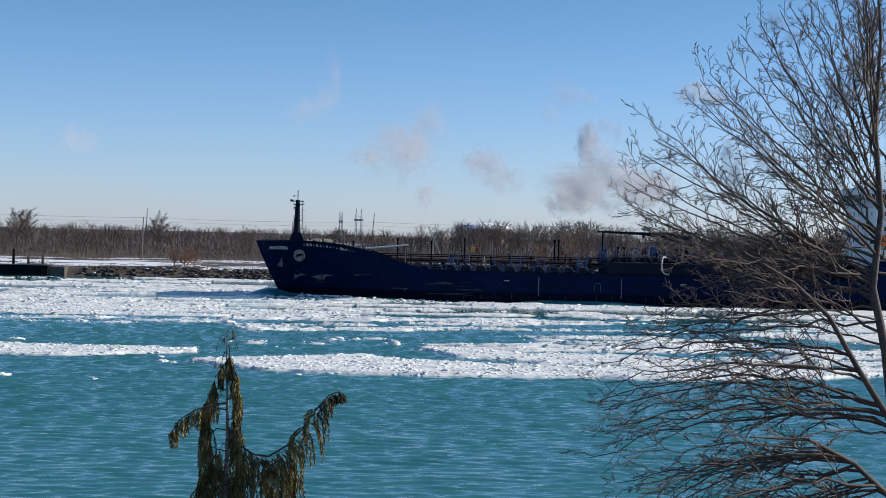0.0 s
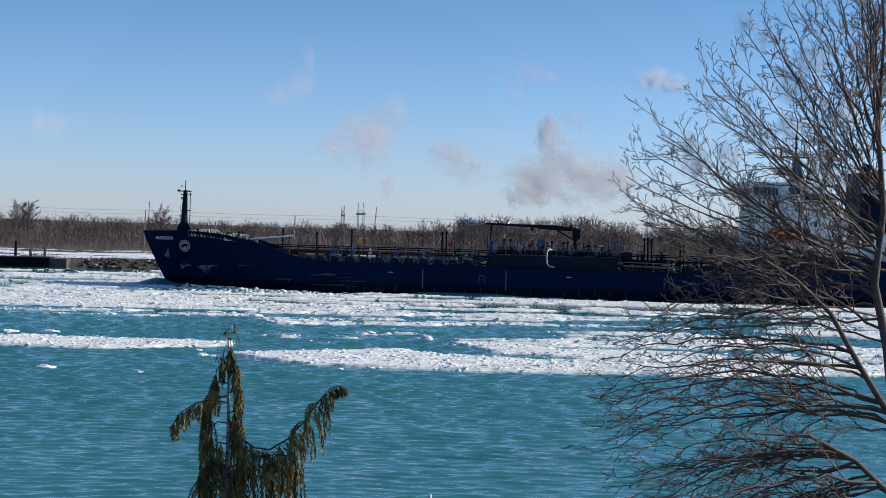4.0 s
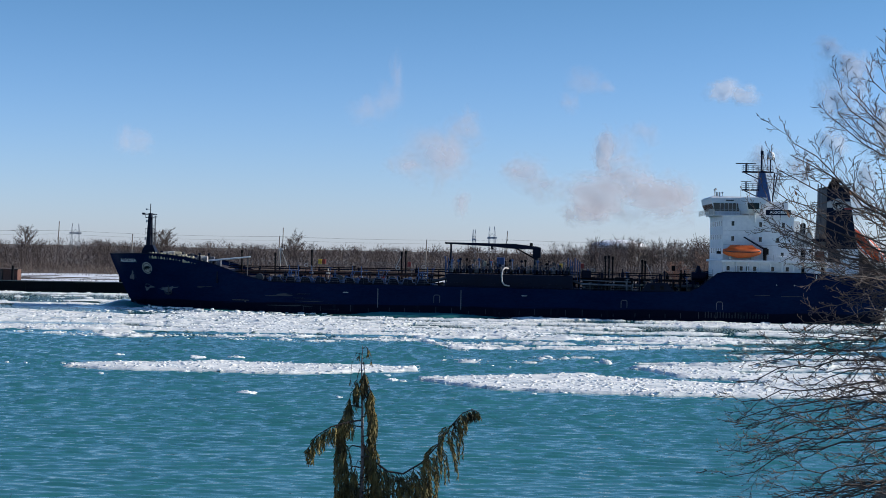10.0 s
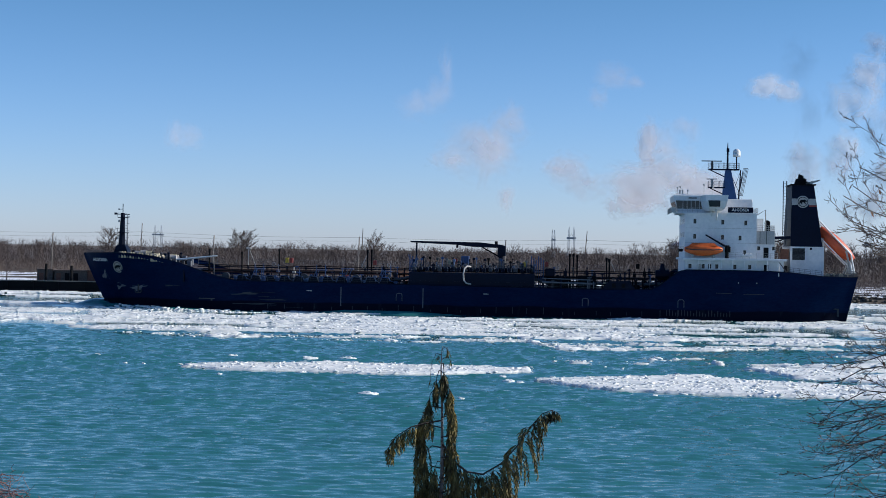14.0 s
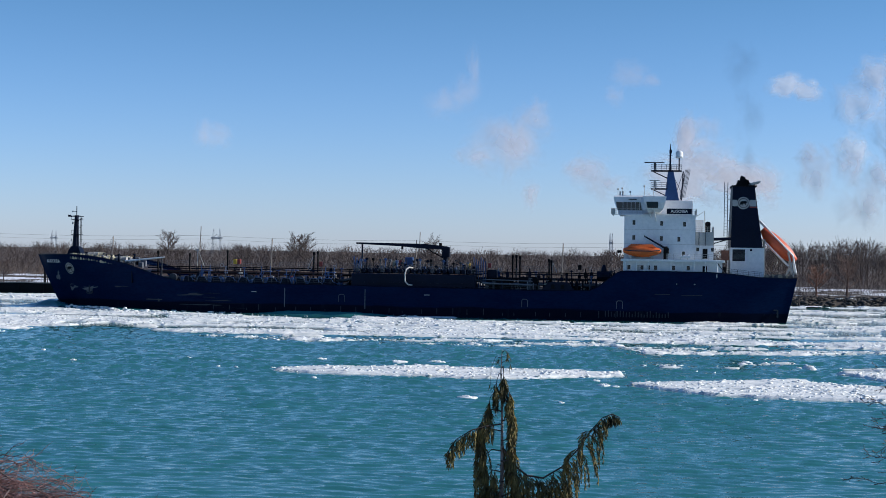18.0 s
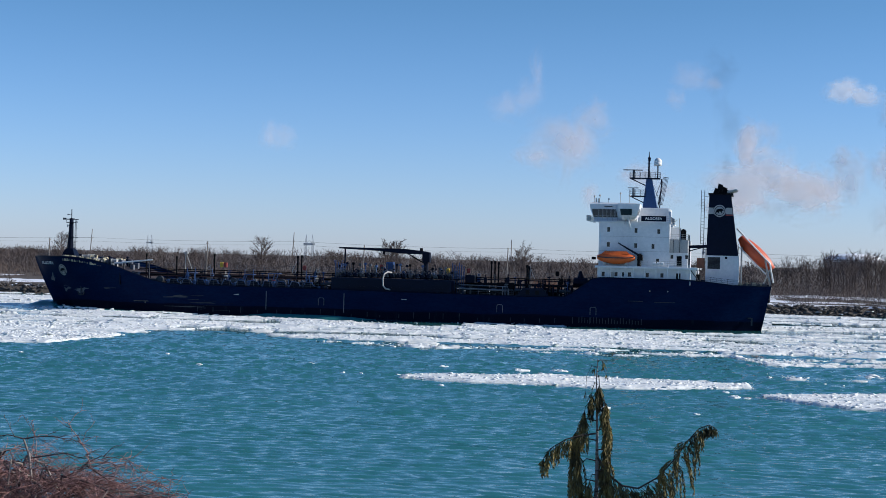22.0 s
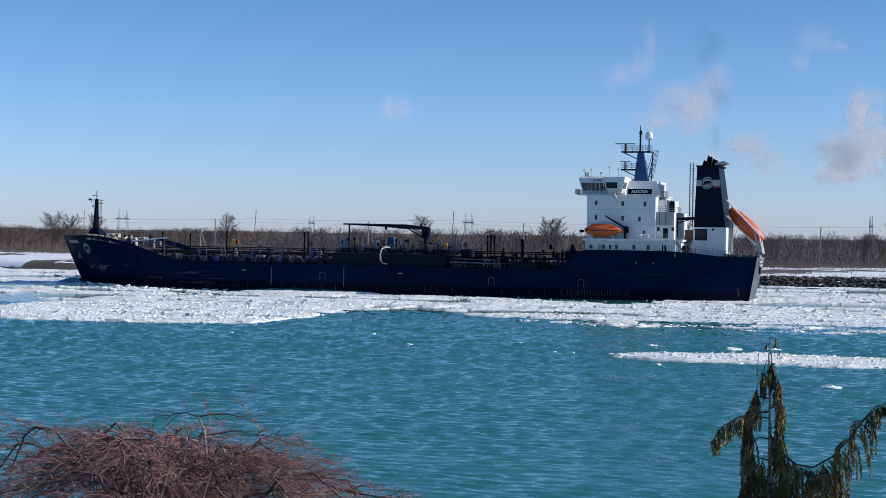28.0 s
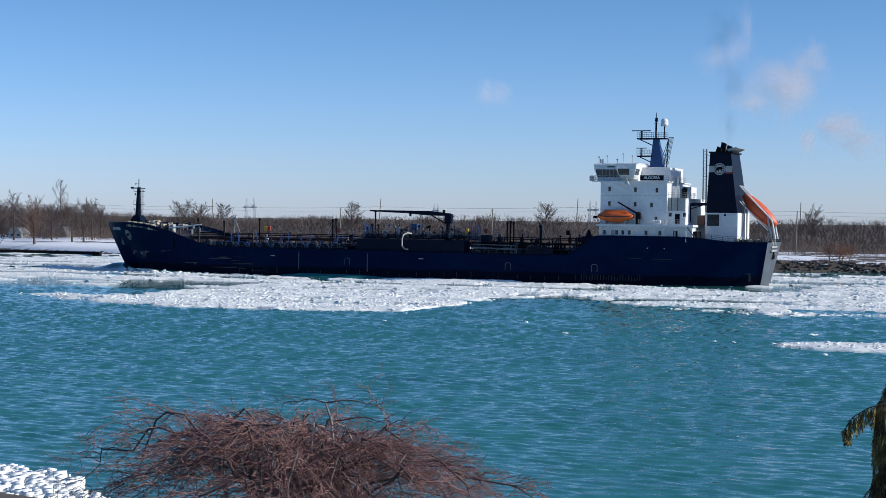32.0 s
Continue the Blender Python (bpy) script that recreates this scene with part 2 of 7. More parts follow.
# ---- mesh helpers ----
class Build:
    """Collects corners and faces of one mesh."""

    def __init__(self):
        self.v, self.f = [], []

    def add(self, verts, faces):
        k = len(self.v)
        self.v.extend(verts)
        self.f.extend([tuple(i + k for i in f) for f in faces])
        return self

    def box(self, x0, x1, y0, y1, z0, z1, e=0.0):
        """A box; e cuts its upright edges and its top rim."""
        if not e:
            self.add([(x, y, z) for z in (z0, z1) for x, y in ((x0, y0), (x1, y0), (x1, y1), (x0, y1))],
                     [(3, 2, 1, 0), (4, 5, 6, 7), (0, 1, 5, 4), (1, 2, 6, 5), (2, 3, 7, 6), (3, 0, 4, 7)])
            return self
        ring = [(x0 + e, y0), (x1 - e, y0), (x1, y0 + e), (x1, y1 - e), (x1 - e, y1), (x0 + e, y1), (x0, y1 - e), (x0, y0 + e)]
        cx, cy = (x0 + x1) / 2, (y0 + y1) / 2
        rings = [[(x, y, z0) for x, y in ring], [(x, y, z1 - e) for x, y in ring],
                 [(x - math.copysign(e, x - cx), y - math.copysign(e, y - cy), z1) for x, y in ring]]
        return self.loft(rings)

    def loft(self, rings, cap=True, closed=True):
        n = len(rings[0])
        v = [p for r in rings for p in r]
        f = []
        for i in range(len(rings) - 1):
            for j in range(n if closed else n - 1):
                k = (j + 1) % n
                f.append((i * n + j, i * n + k, (i + 1) * n + k, (i + 1) * n + j))
        if cap:
            f.append(tuple(range(n - 1, -1, -1)))
            f.append(tuple(range((len(rings) - 1) * n, len(rings) * n)))
        return self.add(v, f)

    def tube(self, pts, rad, n=6):
        """A round tube along points; rad is one radius or one for each point."""
        pts = [Vector(p) for p in pts]
        rad = [rad] * len(pts) if isinstance(rad, (int, float)) else rad
        rings, side = [], None
        for i, p in enumerate(pts):
            d = pts[min(i + 1, len(pts) - 1)] - pts[max(i - 1, 0)]
            d = d.normalized() if d.length > 1e-9 else Vector((0, 0, 1))
            if side is None:
                side = d.orthogonal().normalized()
            side = side - d * side.dot(d)
            side = side.normalized() if side.length > 1e-6 else d.orthogonal().normalized()
            other = d.cross(side)
            rings.append([tuple(p + rad[i] * (math.cos(2 * math.pi * j / n) * side + math.sin(2 * math.pi * j / n) * other)) for j in range(n)])
        return self.loft(rings)

    def prism(self, outline, y0, y1):
        """An outline in x, z pushed from y0 to y1."""
        return self.loft([[(x, y0, z) for x, z in outline], [(x, y1, z) for x, z in outline]])

    def ball(self, c, r, n=10, m=6, squash=(1, 1, 1)):
        rings = []
        for i in range(m + 1):
            a = math.pi * (0.02 + 0.96 * i / m) - math.pi / 2
            rings.append([(c[0] + squash[0] * r * math.cos(a) * math.cos(2 * math.pi * j / n),
                           c[1] + squash[1] * r * math.cos(a) * math.sin(2 * math.pi * j / n), c[2] + squash[2] * r * math.sin(a)) for j in range(n)])
        return self.loft(rings)

    def mesh(self, name, material, smooth=False):
        me = bpy.data.meshes.new(name)
        me.from_pydata(self.v, [], self.f)
        me.materials.append(material)
        bm = bmesh.new()
        bm.from_mesh(me)
        bmesh.ops.recalc_face_normals(bm, faces=bm.faces)
        bm.to_mesh(me)
        bm.free()
        if smooth:
            me.shade_smooth()
        return me


def fast_mesh(name, verts, faces, material, smooth=False):
    """A large mesh from arrays; all faces have the same number of corners."""
    verts, faces = np.asarray(verts, np.float32), np.asarray(faces, np.int32)
    me = bpy.data.meshes.new(name)
    k = faces.shape[1]
    me.vertices.add(len(verts))
    me.vertices.foreach_set("co", verts.ravel())
    me.loops.add(faces.size)
    me.loops.foreach_set("vertex_index", faces.ravel())
    me.polygons.add(len(faces))
    me.polygons.foreach_set("loop_start", np.arange(0, faces.size, k, dtype=np.int32))
    me.update(calc_edges=True)
    me.materials.append(material)
    if smooth:
        me.shade_smooth()
    return me


def part(name, b, material, parent, label="", smooth=False):
    ob = new(name, b.mesh(name, material, smooth) if isinstance(b, Build) else b)
    ob.parent = parent
    return tagged(ob, label) if label else ob


def thing(name, label, category, m=None, group="", kind=""):
    ob = new(name)
    ob.empty_display_size = 0.5
    if m is not None:
        ob.matrix_world = m
    return tagged(ob, label, category, group, kind)


def single(name, b, material, label, category, m=None, group="", kind="", smooth=False):
    ob = new(name, b.mesh(name, material, smooth) if isinstance(b, Build) else b)
    if m is not None:
        ob.matrix_world = m
    return tagged(ob, label, category, group, kind)


def curve(knots, x):
    return float(np.interp(x, [k[0] for k in knots], [k[1] for k in knots]))


def smooth_curve(knots, x):
    """Passes through the knots without corners."""
    xs = [k[0] for k in knots]
    i = min(max(int(np.searchsorted(xs, x)) - 1, 0), len(xs) - 2)
    y = [k[1] for k in knots]
    h = xs[i + 1] - xs[i]
    t = min(max((x - xs[i]) / h, 0), 1)

    def slope(j):
        if j == 0 or j == len(xs) - 1:
            return 0.0
        a, b = (y[j] - y[j - 1]) / (xs[j] - xs[j - 1]), (y[j + 1] - y[j]) / (xs[j + 1] - xs[j])
        return 0.0 if a * b <= 0 else 2 * a * b / (a + b)
    return ((2 * t**3 - 3 * t**2 + 1) * y[i] + (t**3 - 2 * t**2 + t) * h * slope(i) + (3 * t**2 - 2 * t**3) * y[i + 1] + (t**3 - t**2) * h * slope(i + 1))


def twigs(strokes, sides=3):
    """Arrays for a mesh of many tapering strokes, each a list of (point, radius)."""
    va, fa, k = [], [], 0
    ang = [2 * math.pi * j / sides for j in range(sides)]
    for s in strokes:
        p = np.array([q[0] for q in s], float)
        r = np.array([q[1] for q in s], float)
        d = np.gradient(p, axis=0)
        d /= np.maximum(np.linalg.norm(d, axis=1, keepdims=True), 1e-9)
        ref = np.array((0.31, 0.27, 0.91)) if abs(d[0] @ np.array((0.31, 0.27, 0.91))) < 0.9 else np.array((1.0, 0, 0))
        s1 = np.cross(d, ref)
        s1 /= np.maximum(np.linalg.norm(s1, axis=1, keepdims=True), 1e-9)
        s2 = np.cross(d, s1)
        va.append(np.concatenate([(p + r[:, None] * (math.cos(a) * s1 + math.sin(a) * s2))[:, None, :] for a in ang], axis=1).reshape(-1, 3))
        for i in range(len(s) - 1):
            for j in range(sides):
                j2 = (j + 1) % sides
                fa.append((k + i * sides + j, k + i * sides + j2, k + (i + 1) * sides + j2, k + (i + 1) * sides + j))
        k += len(s) * sides
    return np.concatenate(va), np.array(fa, np.int32)

# ---- the tanker ----
# its own space: x aft from the bow, y to starboard (the seen port side is negative), z up from the water
HALF_DECK = [(0, 0.25), (1.5, 2.0), (4, 4.5), (8, 7.2), (14, 9.7), (20, 10.9), (27, 11.35), (36, 11.4), (128, 11.4), (137, 11.1), (143, 10.2), (147, 9.0), (149.6, 7.8)]
HALF_WATER = [(0, 0.02), (4.9, 0.05), (7, 1.2), (12, 4.0), (20, 8.0), (28, 10.4), (38, 11.35), (46, 11.4), (118, 11.4), (130, 10.9), (140, 9.0), (147, 6.2), (149.6, 5.4)]
SHEER = [(0, 10.4), (5, 10.55), (11, 10.55), (15, 10.3), (18, 9.9), (22.4, 8.9), (26, 7.7), (30, 6.45), (33, 5.85), (37, 5.7), (60, 5.65), (102, 5.35), (109, 5.4),
         (111.5, 5.5), (113.2, 6.3), (116.6, 8.9), (118, 9.25), (133, 9.25), (137, 9.05), (142.6, 8.45), (149.6, 8.4)]
DECK_Z = [(0, 9.5), (18, 9.0), (23, 7.9), (23.2, 5.5), (60, 5.45), (102, 5.2), (116.8, 5.2), (117, 8.2), (149.6, 7.6)]


def hull_half(x, z):
    top = curve(SHEER, x)
    w, d = smooth_curve(HALF_WATER, x), smooth_curve(HALF_DECK, x)
    k = max(z, 0) / top
    bow = min(max((30 - x) / 25, 0), 1)
    return w + (d - w) * (k ** (1 + 0.6 * bow))


def hull_x(x, z):
    """Raked stem and a transom that leans aft with height."""
    if x < 12:
        x += (1 - x / 12) * 5.0 * (1 - min(max(z, -1) / 10.4, 1)) ** 1.15
    if x > 140:
        x -= (x - 140) / 9.6 * 1.7 * (1 - min(max(z, -0.5) / 8.4, 1))
    return x


def build_hull(ship):
    xs = [0, .7, 1.5, 2.6, 4, 6, 8, 11, 14, 17, 20, 22.4, 24.5, 27, 30, 33, 36, 40] + list(range(46, 112, 6)) + \
         [111.5, 112.3, 113.2, 115, 116.6, 117.3, 118, 122, 128, 133, 137, 140, 142.6, 145, 147, 148.5, 149.6]
    levels = [-1.0, 0.0, 0.08, 0.2, 0.36, 0.55, 0.75, 0.9, 1.0]
    b = Build()
    rings = []
    for x in xs:
        top = curve(SHEER, x)
        zs = [levels[0]] + [k * top for k in levels[1:]]
        port = [(hull_x(x, z), -hull_half(x, z), z) for z in zs]
        star = [(hull_x(x, z), hull_half(x, z), z) for z in zs]
        rings.append(port[::-1] + star)
    b.loft(rings, cap=False, closed=False)
    n = len(rings[0])
    last = (len(rings) - 1) * n
    hull = part("hull", b, M["hull"], ship, "navy blue steel hull with a scraped black lower band")
    hull.data.shade_smooth()
    mod = hull.modifiers.new("edges", "EDGE_SPLIT")
    mod.split_angle = radians(35)
    t = Build()
    half = [p for p in rings[-1]]
    m = len(levels)
    for i in range(m - 1):
        a, c = half[i], half[i + 1]
        a2, c2 = half[n - 1 - i], half[n - 2 - i]
        t.add([(a[0] + .02, *a[1:]), (c[0] + .02, *c[1:]), (c2[0] + .02, *c2[1:]), (a2[0] + .02, *a2[1:])], [(0, 1, 2, 3)])
    # its sunlit look comes from a paler colour than the hull sides have
    part("transom", t, M["transom"], ship, "transom plating in a paler, sunlit tone")
    # decks, a bulwark's height below the sheer
    d = Build()
    for i in range(len(xs) - 1):
        x0, x1 = xs[i], xs[i + 1]
        if x1 < 1.5:
            continue
        za, zb = curve(DECK_Z, x0 + .01), curve(DECK_Z, x1 - .01)
        wa, wb = hull_half(x0, za) - .05, hull_half(x1, zb) - .05
        d.add([(hull_x(x0, za), -wa, za), (hull_x(x1, zb), -wb, zb), (hull_x(x1, zb), wb, zb), (hull_x(x0, za), wa, za)], [(0, 1, 2, 3)])
    part("deck", d, M["deck"], ship, "dull oxide red steel deck")
    r = Build()
    for s in (-1, 1):
        r.tube([(hull_x(x, curve(SHEER, x)), s * hull_half(x, curve(SHEER, x)), curve(SHEER, x)) for x in xs], 0.10, 5)
    part("rubbing_rail", r, M["navy"], ship)
    for x0, x1, front in ((23.1, 23.3, 1), (116.9, 117.1, 0)):
        q = Build()
        z1 = curve(SHEER, x0) - 0.9 if front else 8.3
        q.box(x0, x1, -10.9, 10.9, 5.3, z1)
        part("deck_bulkhead", q, M["navy"], ship)
    return hull


def rail(ship, pts, height=1.05, rods=3, step=2.0, material="steel", name="guard_rail", r=0.03):
    """A guard rail along a polyline of deck points."""
    b = Build()
    for k in range(rods):
        b.tube([(x, y, z + height * (k + 1) / rods) for x, y, z in pts], r, 4)
    for (xa, ya, za), (xb, yb, zb) in zip(pts, pts[1:]):
        n = max(1, round(math.dist((xa, ya), (xb, yb)) / step))
        for i in range(n + 1):
            u = i / n
            x, y, z = xa + u * (xb - xa), ya + u * (yb - ya), za + u * (zb - za)
            b.tube([(x, y, z - .05), (x, y, z + height)], r * 1.2, 4)
    return part(name, b, M[material], ship)


def ring_shape(b, x, y, z, r, wide, n=24, flip=-1):
    """A flat ring facing port."""
    for i in range(n):
        a, c = 2 * math.pi * i / n, 2 * math.pi * (i + 1) / n
        b.add([(x + q * math.cos(t), y, z + q * math.sin(t)) for q, t in ((r, a), (r, c), (r - wide, c), (r - wide, a))], [(0, 1, 2, 3)])
    return b


def disc(b, x, y, z, r, n=24):
    b.add([(x + r * math.cos(2 * math.pi * i / n), y, z + r * math.sin(2 * math.pi * i / n)) for i in range(n)], [tuple(range(n))])
    return b


BEAR = [(-.62, -.05), (-.5, .22), (-.2, .36), (.1, .34), (.28, .42), (.45, .32), (.7, .12), (.62, 0), (.4, .02), (.42, -.2), (.55, -.42), (.36, -.42), (.2, -.12),
        (-.1, -.1), (-.12, -.3), (0, -.42), (-.26, -.42), (-.34, -.18), (-.5, -.3), (-.62, -.42), (-.7, -.34), (-.6, -.2)]


def emblem(parent, x, z, r, surface, tilt=None):
    """A round badge: pale ring on dark ground with a running animal's shape, as plain shapes on the plating."""
    def fit_on(b, off):
        b.v = [(px, surface(px, pz) - off, pz) for px, _, pz in b.v]
        return b
    disc_b = Build()
    for i in range(24):
        for k in range(3):
            a, c = 2 * math.pi * i / 24, 2 * math.pi * (i + 1) / 24
            r0, r1 = r * k / 3, r * (k + 1) / 3
            disc_b.add([(x + q * math.cos(t), 0, z + q * math.sin(t)) for q, t in ((r0, a), (r1, a), (r1, c), (r0, c))], [(0, 1, 2, 3)])
    part("badge_ground", fit_on(disc_b, .05), M["pale"], parent, "round pale badge ground")
    part("badge_ring", fit_on(ring_shape(Build(), x, 0, z, r * .82, r * .10), .10), M["navy"], parent)
    bear = Build().add([(x + px * r * .95, 0, z + pz * r * .95) for px, pz in BEAR], [tuple(range(len(BEAR)))])
    part("badge_animal", fit_on(bear, .14), M["black"], parent, "black running animal shape")


def lettering(parent, text, size, place, tilt, material, surface=None, name="ship_name"):
    c = bpy.data.curves.new(name, "FONT")
    c.body, c.size, c.extrude, c.align_x, c.align_y = text, size, 0.01, "CENTER", "CENTER"
    c.offset = size * 0.02
    tmp = bpy.data.objects.new(name, c)
    scene.collection.objects.link(tmp)
    bpy.context.view_layer.update()
    me = bpy.data.meshes.new_from_object(tmp.evaluated_get(bpy.context.evaluated_depsgraph_get()))
    bpy.data.objects.remove(tmp)
    me.transform(tilt)
    me.transform(Matrix.Translation(place))
    if surface:
        for v in me.vertices:
            v.co.y = surface(v.co.x, v.co.z) - .05 + 0.2 * (v.co.y - place[1])
    me.materials.clear()
    me.materials.append(material)
    ob = new(name, me)
    ob.parent = parent
    return ob


FACE_PORT = pose(0, 0, 0, 90, 0, 0)


def build_bow(ship):
    port = lambda x, z: -hull_half_at(x, z)
    emblem(ship, 8.6, 7.8, 1.12, port)
    lettering(ship, "ALGOSEA", 0.85, (4.5, 0, 9.15), FACE_PORT, M["white"], port)
    # anchor pocket with its anchor, and scraped paint patches round it
    for x, z, w, h in ((4.9, 6.3, .42, .8), (8.3, 4.05, 1.15, .55), (12.9, 3.9, 1.6, .48), (20.3, 4.5, 1.3, .12), (35.3, 3.3, 2.0, .22), (37.2, 1.4, 3.2, .12), (41.5, 2.2, 1.6, .10)):
        b = Build()
        pts = []
        for i in range(14):
            a = 2 * math.pi * i / 14
            rr = 1 + 0.45 * math.sin(3 * a + x) + 0.2 * math.sin(7 * a)
            pts.append((x + w * rr * math.cos(a) * 1.1, 0, z + h * rr * math.sin(a) + 0.6 * h * math.cos(a)))
        b.add(pts, [tuple(range(14))])
        b.v = [(px, port(px, pz) - .02, pz) for px, _, pz in b.v]
        part("bare_patch", b, M["bare"] if x < 14 else M["scuff"], ship, "patch of bare scraped steel")
    b = Build()
    y = port(13, 3.6) - .25
    b.tube([(12.9, y, 4.6), (12.9, y, 3.0)], 0.14, 6).tube([(12.2, y, 3.5), (12.4, y, 3.0), (12.9, y, 2.9), (13.4, y, 3.0), (13.6, y, 3.5)], 0.13, 6)
    part("anchor", b, M["scuff"], ship, "stockless anchor in its hawse")
    b = Build()
    for k in range(5):
        x, z = 5.2 + .15 * k, 6.8 - .35 * k
        b.box(x, x + .5, port(x + .25, z) - .04, port(x + .25, z) + .1, z, z + .16)
    part("draught_marks", b, M["bare"], ship, "row of pale draught marks")
    # forecastle: mast, winches, bollards, covered stores
    mast = part("foremast", Build().tube([(7.6, 0, 9.6), (7.7, 0, 13.5), (7.8, 0, 18.4)], [0.85, 0.60, 0.40], 10), M["navy"], ship, "tapered navy foremast")
    part("mast_house", Build().loft([[(6.2, -1.6, 9.4), (9.6, -1.6, 9.4), (9.6, 1.6, 9.4), (6.2, 1.6, 9.4)], [(6.6, -1.2, 11.3), (9.0, -1.2, 11.3), (9.0, 1.2, 11.3), (6.6, 1.2, 11.3)],
                                     [(7.0, -.8, 12.2), (8.5, -.8, 12.2), (8.5, .8, 12.2), (7.0, .8, 12.2)]]), M["navy"], mast)
    part("mast_pole", Build().tube([(7.8, 0, 18.3), (7.8, 0, 20.3)], 0.09, 6), M["navy"], mast)
    part("mast_yard", Build().tube([(6.7, -.9, 18.2), (8.9, .9, 18.2)], 0.08, 6).box(6.4, 6.9, -1.1, -.7, 18.1, 18.5), M["navy"], mast)
    part("horn", Build().tube([(7.2, 0, 19.2), (6.9, 0, 19.2)], [.08, .18], 8).tube([(7.8, 0, 19.2), (7.2, 0, 19.2)], .05, 5), M["pale"], mast)
    for pz in (14.6, 17.6):
        part("mast_platform", Build().box(7.0, 8.9, -.8, .8, pz - .12, pz).tube([(7.0, -.8, pz + .8), (8.9, -.8, pz + .8)], .04, 4).tube([(7.0, -.8, pz), (7.0, -.8, pz + .8)], .04, 4), M["navy"], mast)
    for lx, lz in ((7.2, 16.6), (7.0, 13.2)):
        part("mast_lamp", Build().tube([(lx, -.5, lz), (lx, -.5, lz + .5)], .16, 8).tube([(lx, -.5, lz + .25), (7.7, 0, lz + .25)], .04, 4), M["pale"], mast)
    b = Build()
    for s in (-.25, .25):
        b.tube([(8.75, s, 12.2), (8.75, s, 18.0)], .055, 4)
    for k in range(16):
        b.tube([(8.75, -.25, 12.4 + .36 * k), (8.75, .25, 12.4 + .36 * k)], .025, 4)
    for k in range(4):
        b.tube([(7.8, 0, 13 + 1.5 * k), (8.75, 0, 13 + 1.5 * k)], .04, 4)
        ring = [(8.75 + .35 * math.sin(t), .35 * math.cos(t), 13.6 + 1.4 * k) for t in np.linspace(-1.57, 1.57, 6) + 1.57 - 1.57]
        b.tube([(px + .05, py, pz) for px, py, pz in ring], .03, 4)
    part("mast_ladder", b, M["steel"], mast, "caged steel ladder")
    rng = random.Random(5)
    for i in range(7):
        x = 10.2 + 1.35 * i
        for y in (-4.2, 1.8):
            w = Build()
            z = curve(DECK_Z, x)
            w.tube([(x, y - .7, z + .8), (x, y + .7, z + .8)], 0.48 if i % 2 else .4, 10)
            w.box(x - .5, x + .5, y - 1.0, y - .75, z, z + 1.15, .05).box(x - .5, x + .5, y + .75, y + 1.0, z, z + 1.05, .05)
            part("winch" if i % 2 else "rope_drum", w, M["tan"] if i % 2 else M["bare"], ship)
    for i in range(16):
        x = 9.6 + .62 * i
        s = Build()
        z = curve(SHEER, x)
        s.tube([(x, -hull_half(x, z) + .5, z - .9), (x, -hull_half(x, z) + .5, z + rng.uniform(.02, .25))], rng.uniform(.14, .24), 7)
        s.ball((x, -hull_half(x, z) + .5, z + .12), .24, 7, 4)
        part("bollard", s, M["tan"] if i % 3 else M["steel"], ship)
    # windlass gear, rope bins and covered drums crowd the forecastle
    for i in range(34):
        x, y = rng.uniform(10, 22.5), rng.uniform(-6.5, 4.5)
        z, h = curve(DECK_Z, x), rng.uniform(.9, 1.9)
        m = ("tan", "bare", "navy", "pale", "black", "steel")[i % 6]
        if i % 3 == 0:
            b = Build().tube([(x - .5, y, z + h - .4), (x + .5, y, z + h - .4)], .42, 9).box(x - .6, x - .5, y - .5, y + .5, z - .1, z + h, .03).box(x + .5, x + .6, y - .5, y + .5, z - .1, z + h, .03)
            part("rope_drum", b, M[m], ship)
        elif i % 3 == 1:
            part("rope_bin", Build().box(x - .45, x + .45, y - .4, y + .4, z - .1, z + h * .8, .08), M[m], ship)
        else:
            part("deck_ventilator", Build().tube([(x, y, z - .1), (x, y, z + h)], .16, 7).ball((x, y, z + h), .34, 8, 5, (1, 1, .6)), M[m], ship)
    rail(ship, [(1.0, -.9, 10.4), (6, -5.9, 10.5)], .5, 2, 1.2)
    # white derrick resting along the deck edge
    part("derrick_boom", Build().tube([(21.2, -9, 9.45), (29.2, -9, 10.35)], [.19, .12], 8), M["white"], ship, "white painted derrick boom")
    part("boom_rest", Build().tube([(28.6, -9, 5.4), (28.6, -9, 10.1)], .12, 6), M["steel"], ship)
    part("boom_heel", Build().tube([(21.6, -9, 8.0), (21.6, -9, 9.4)], .25, 8), M["steel"], ship)
    part("hawse_pipe", ring_shape(Build(), 28.6, 0, 3.1, .36, .12, 14), M["pale"], ship)
    q = ship.children[-1]
    q.data.transform(Matrix.Translation((0, -hull_half(28.6, 3.1) - .04, 0)))
    part("hull_bar", Build().box(26.2, 30.6, -hull_half(28.4, 2.2) - .1, -hull_half(28.4, 2.2) + .1, 2.12, 2.28).box(28.5, 28.8, -hull_half(28.4, 2) - .1, -hull_half(28.4, 2) + .1, 1.8, 2.12), M["steel"], ship)


def hull_half_at(x, z):
    """Half breadth at a true x, after the rake of the stem."""
    u = x
    for _ in range(8):
        u = u - (hull_x(u, z) - x)
    return hull_half(max(u, 0), z)


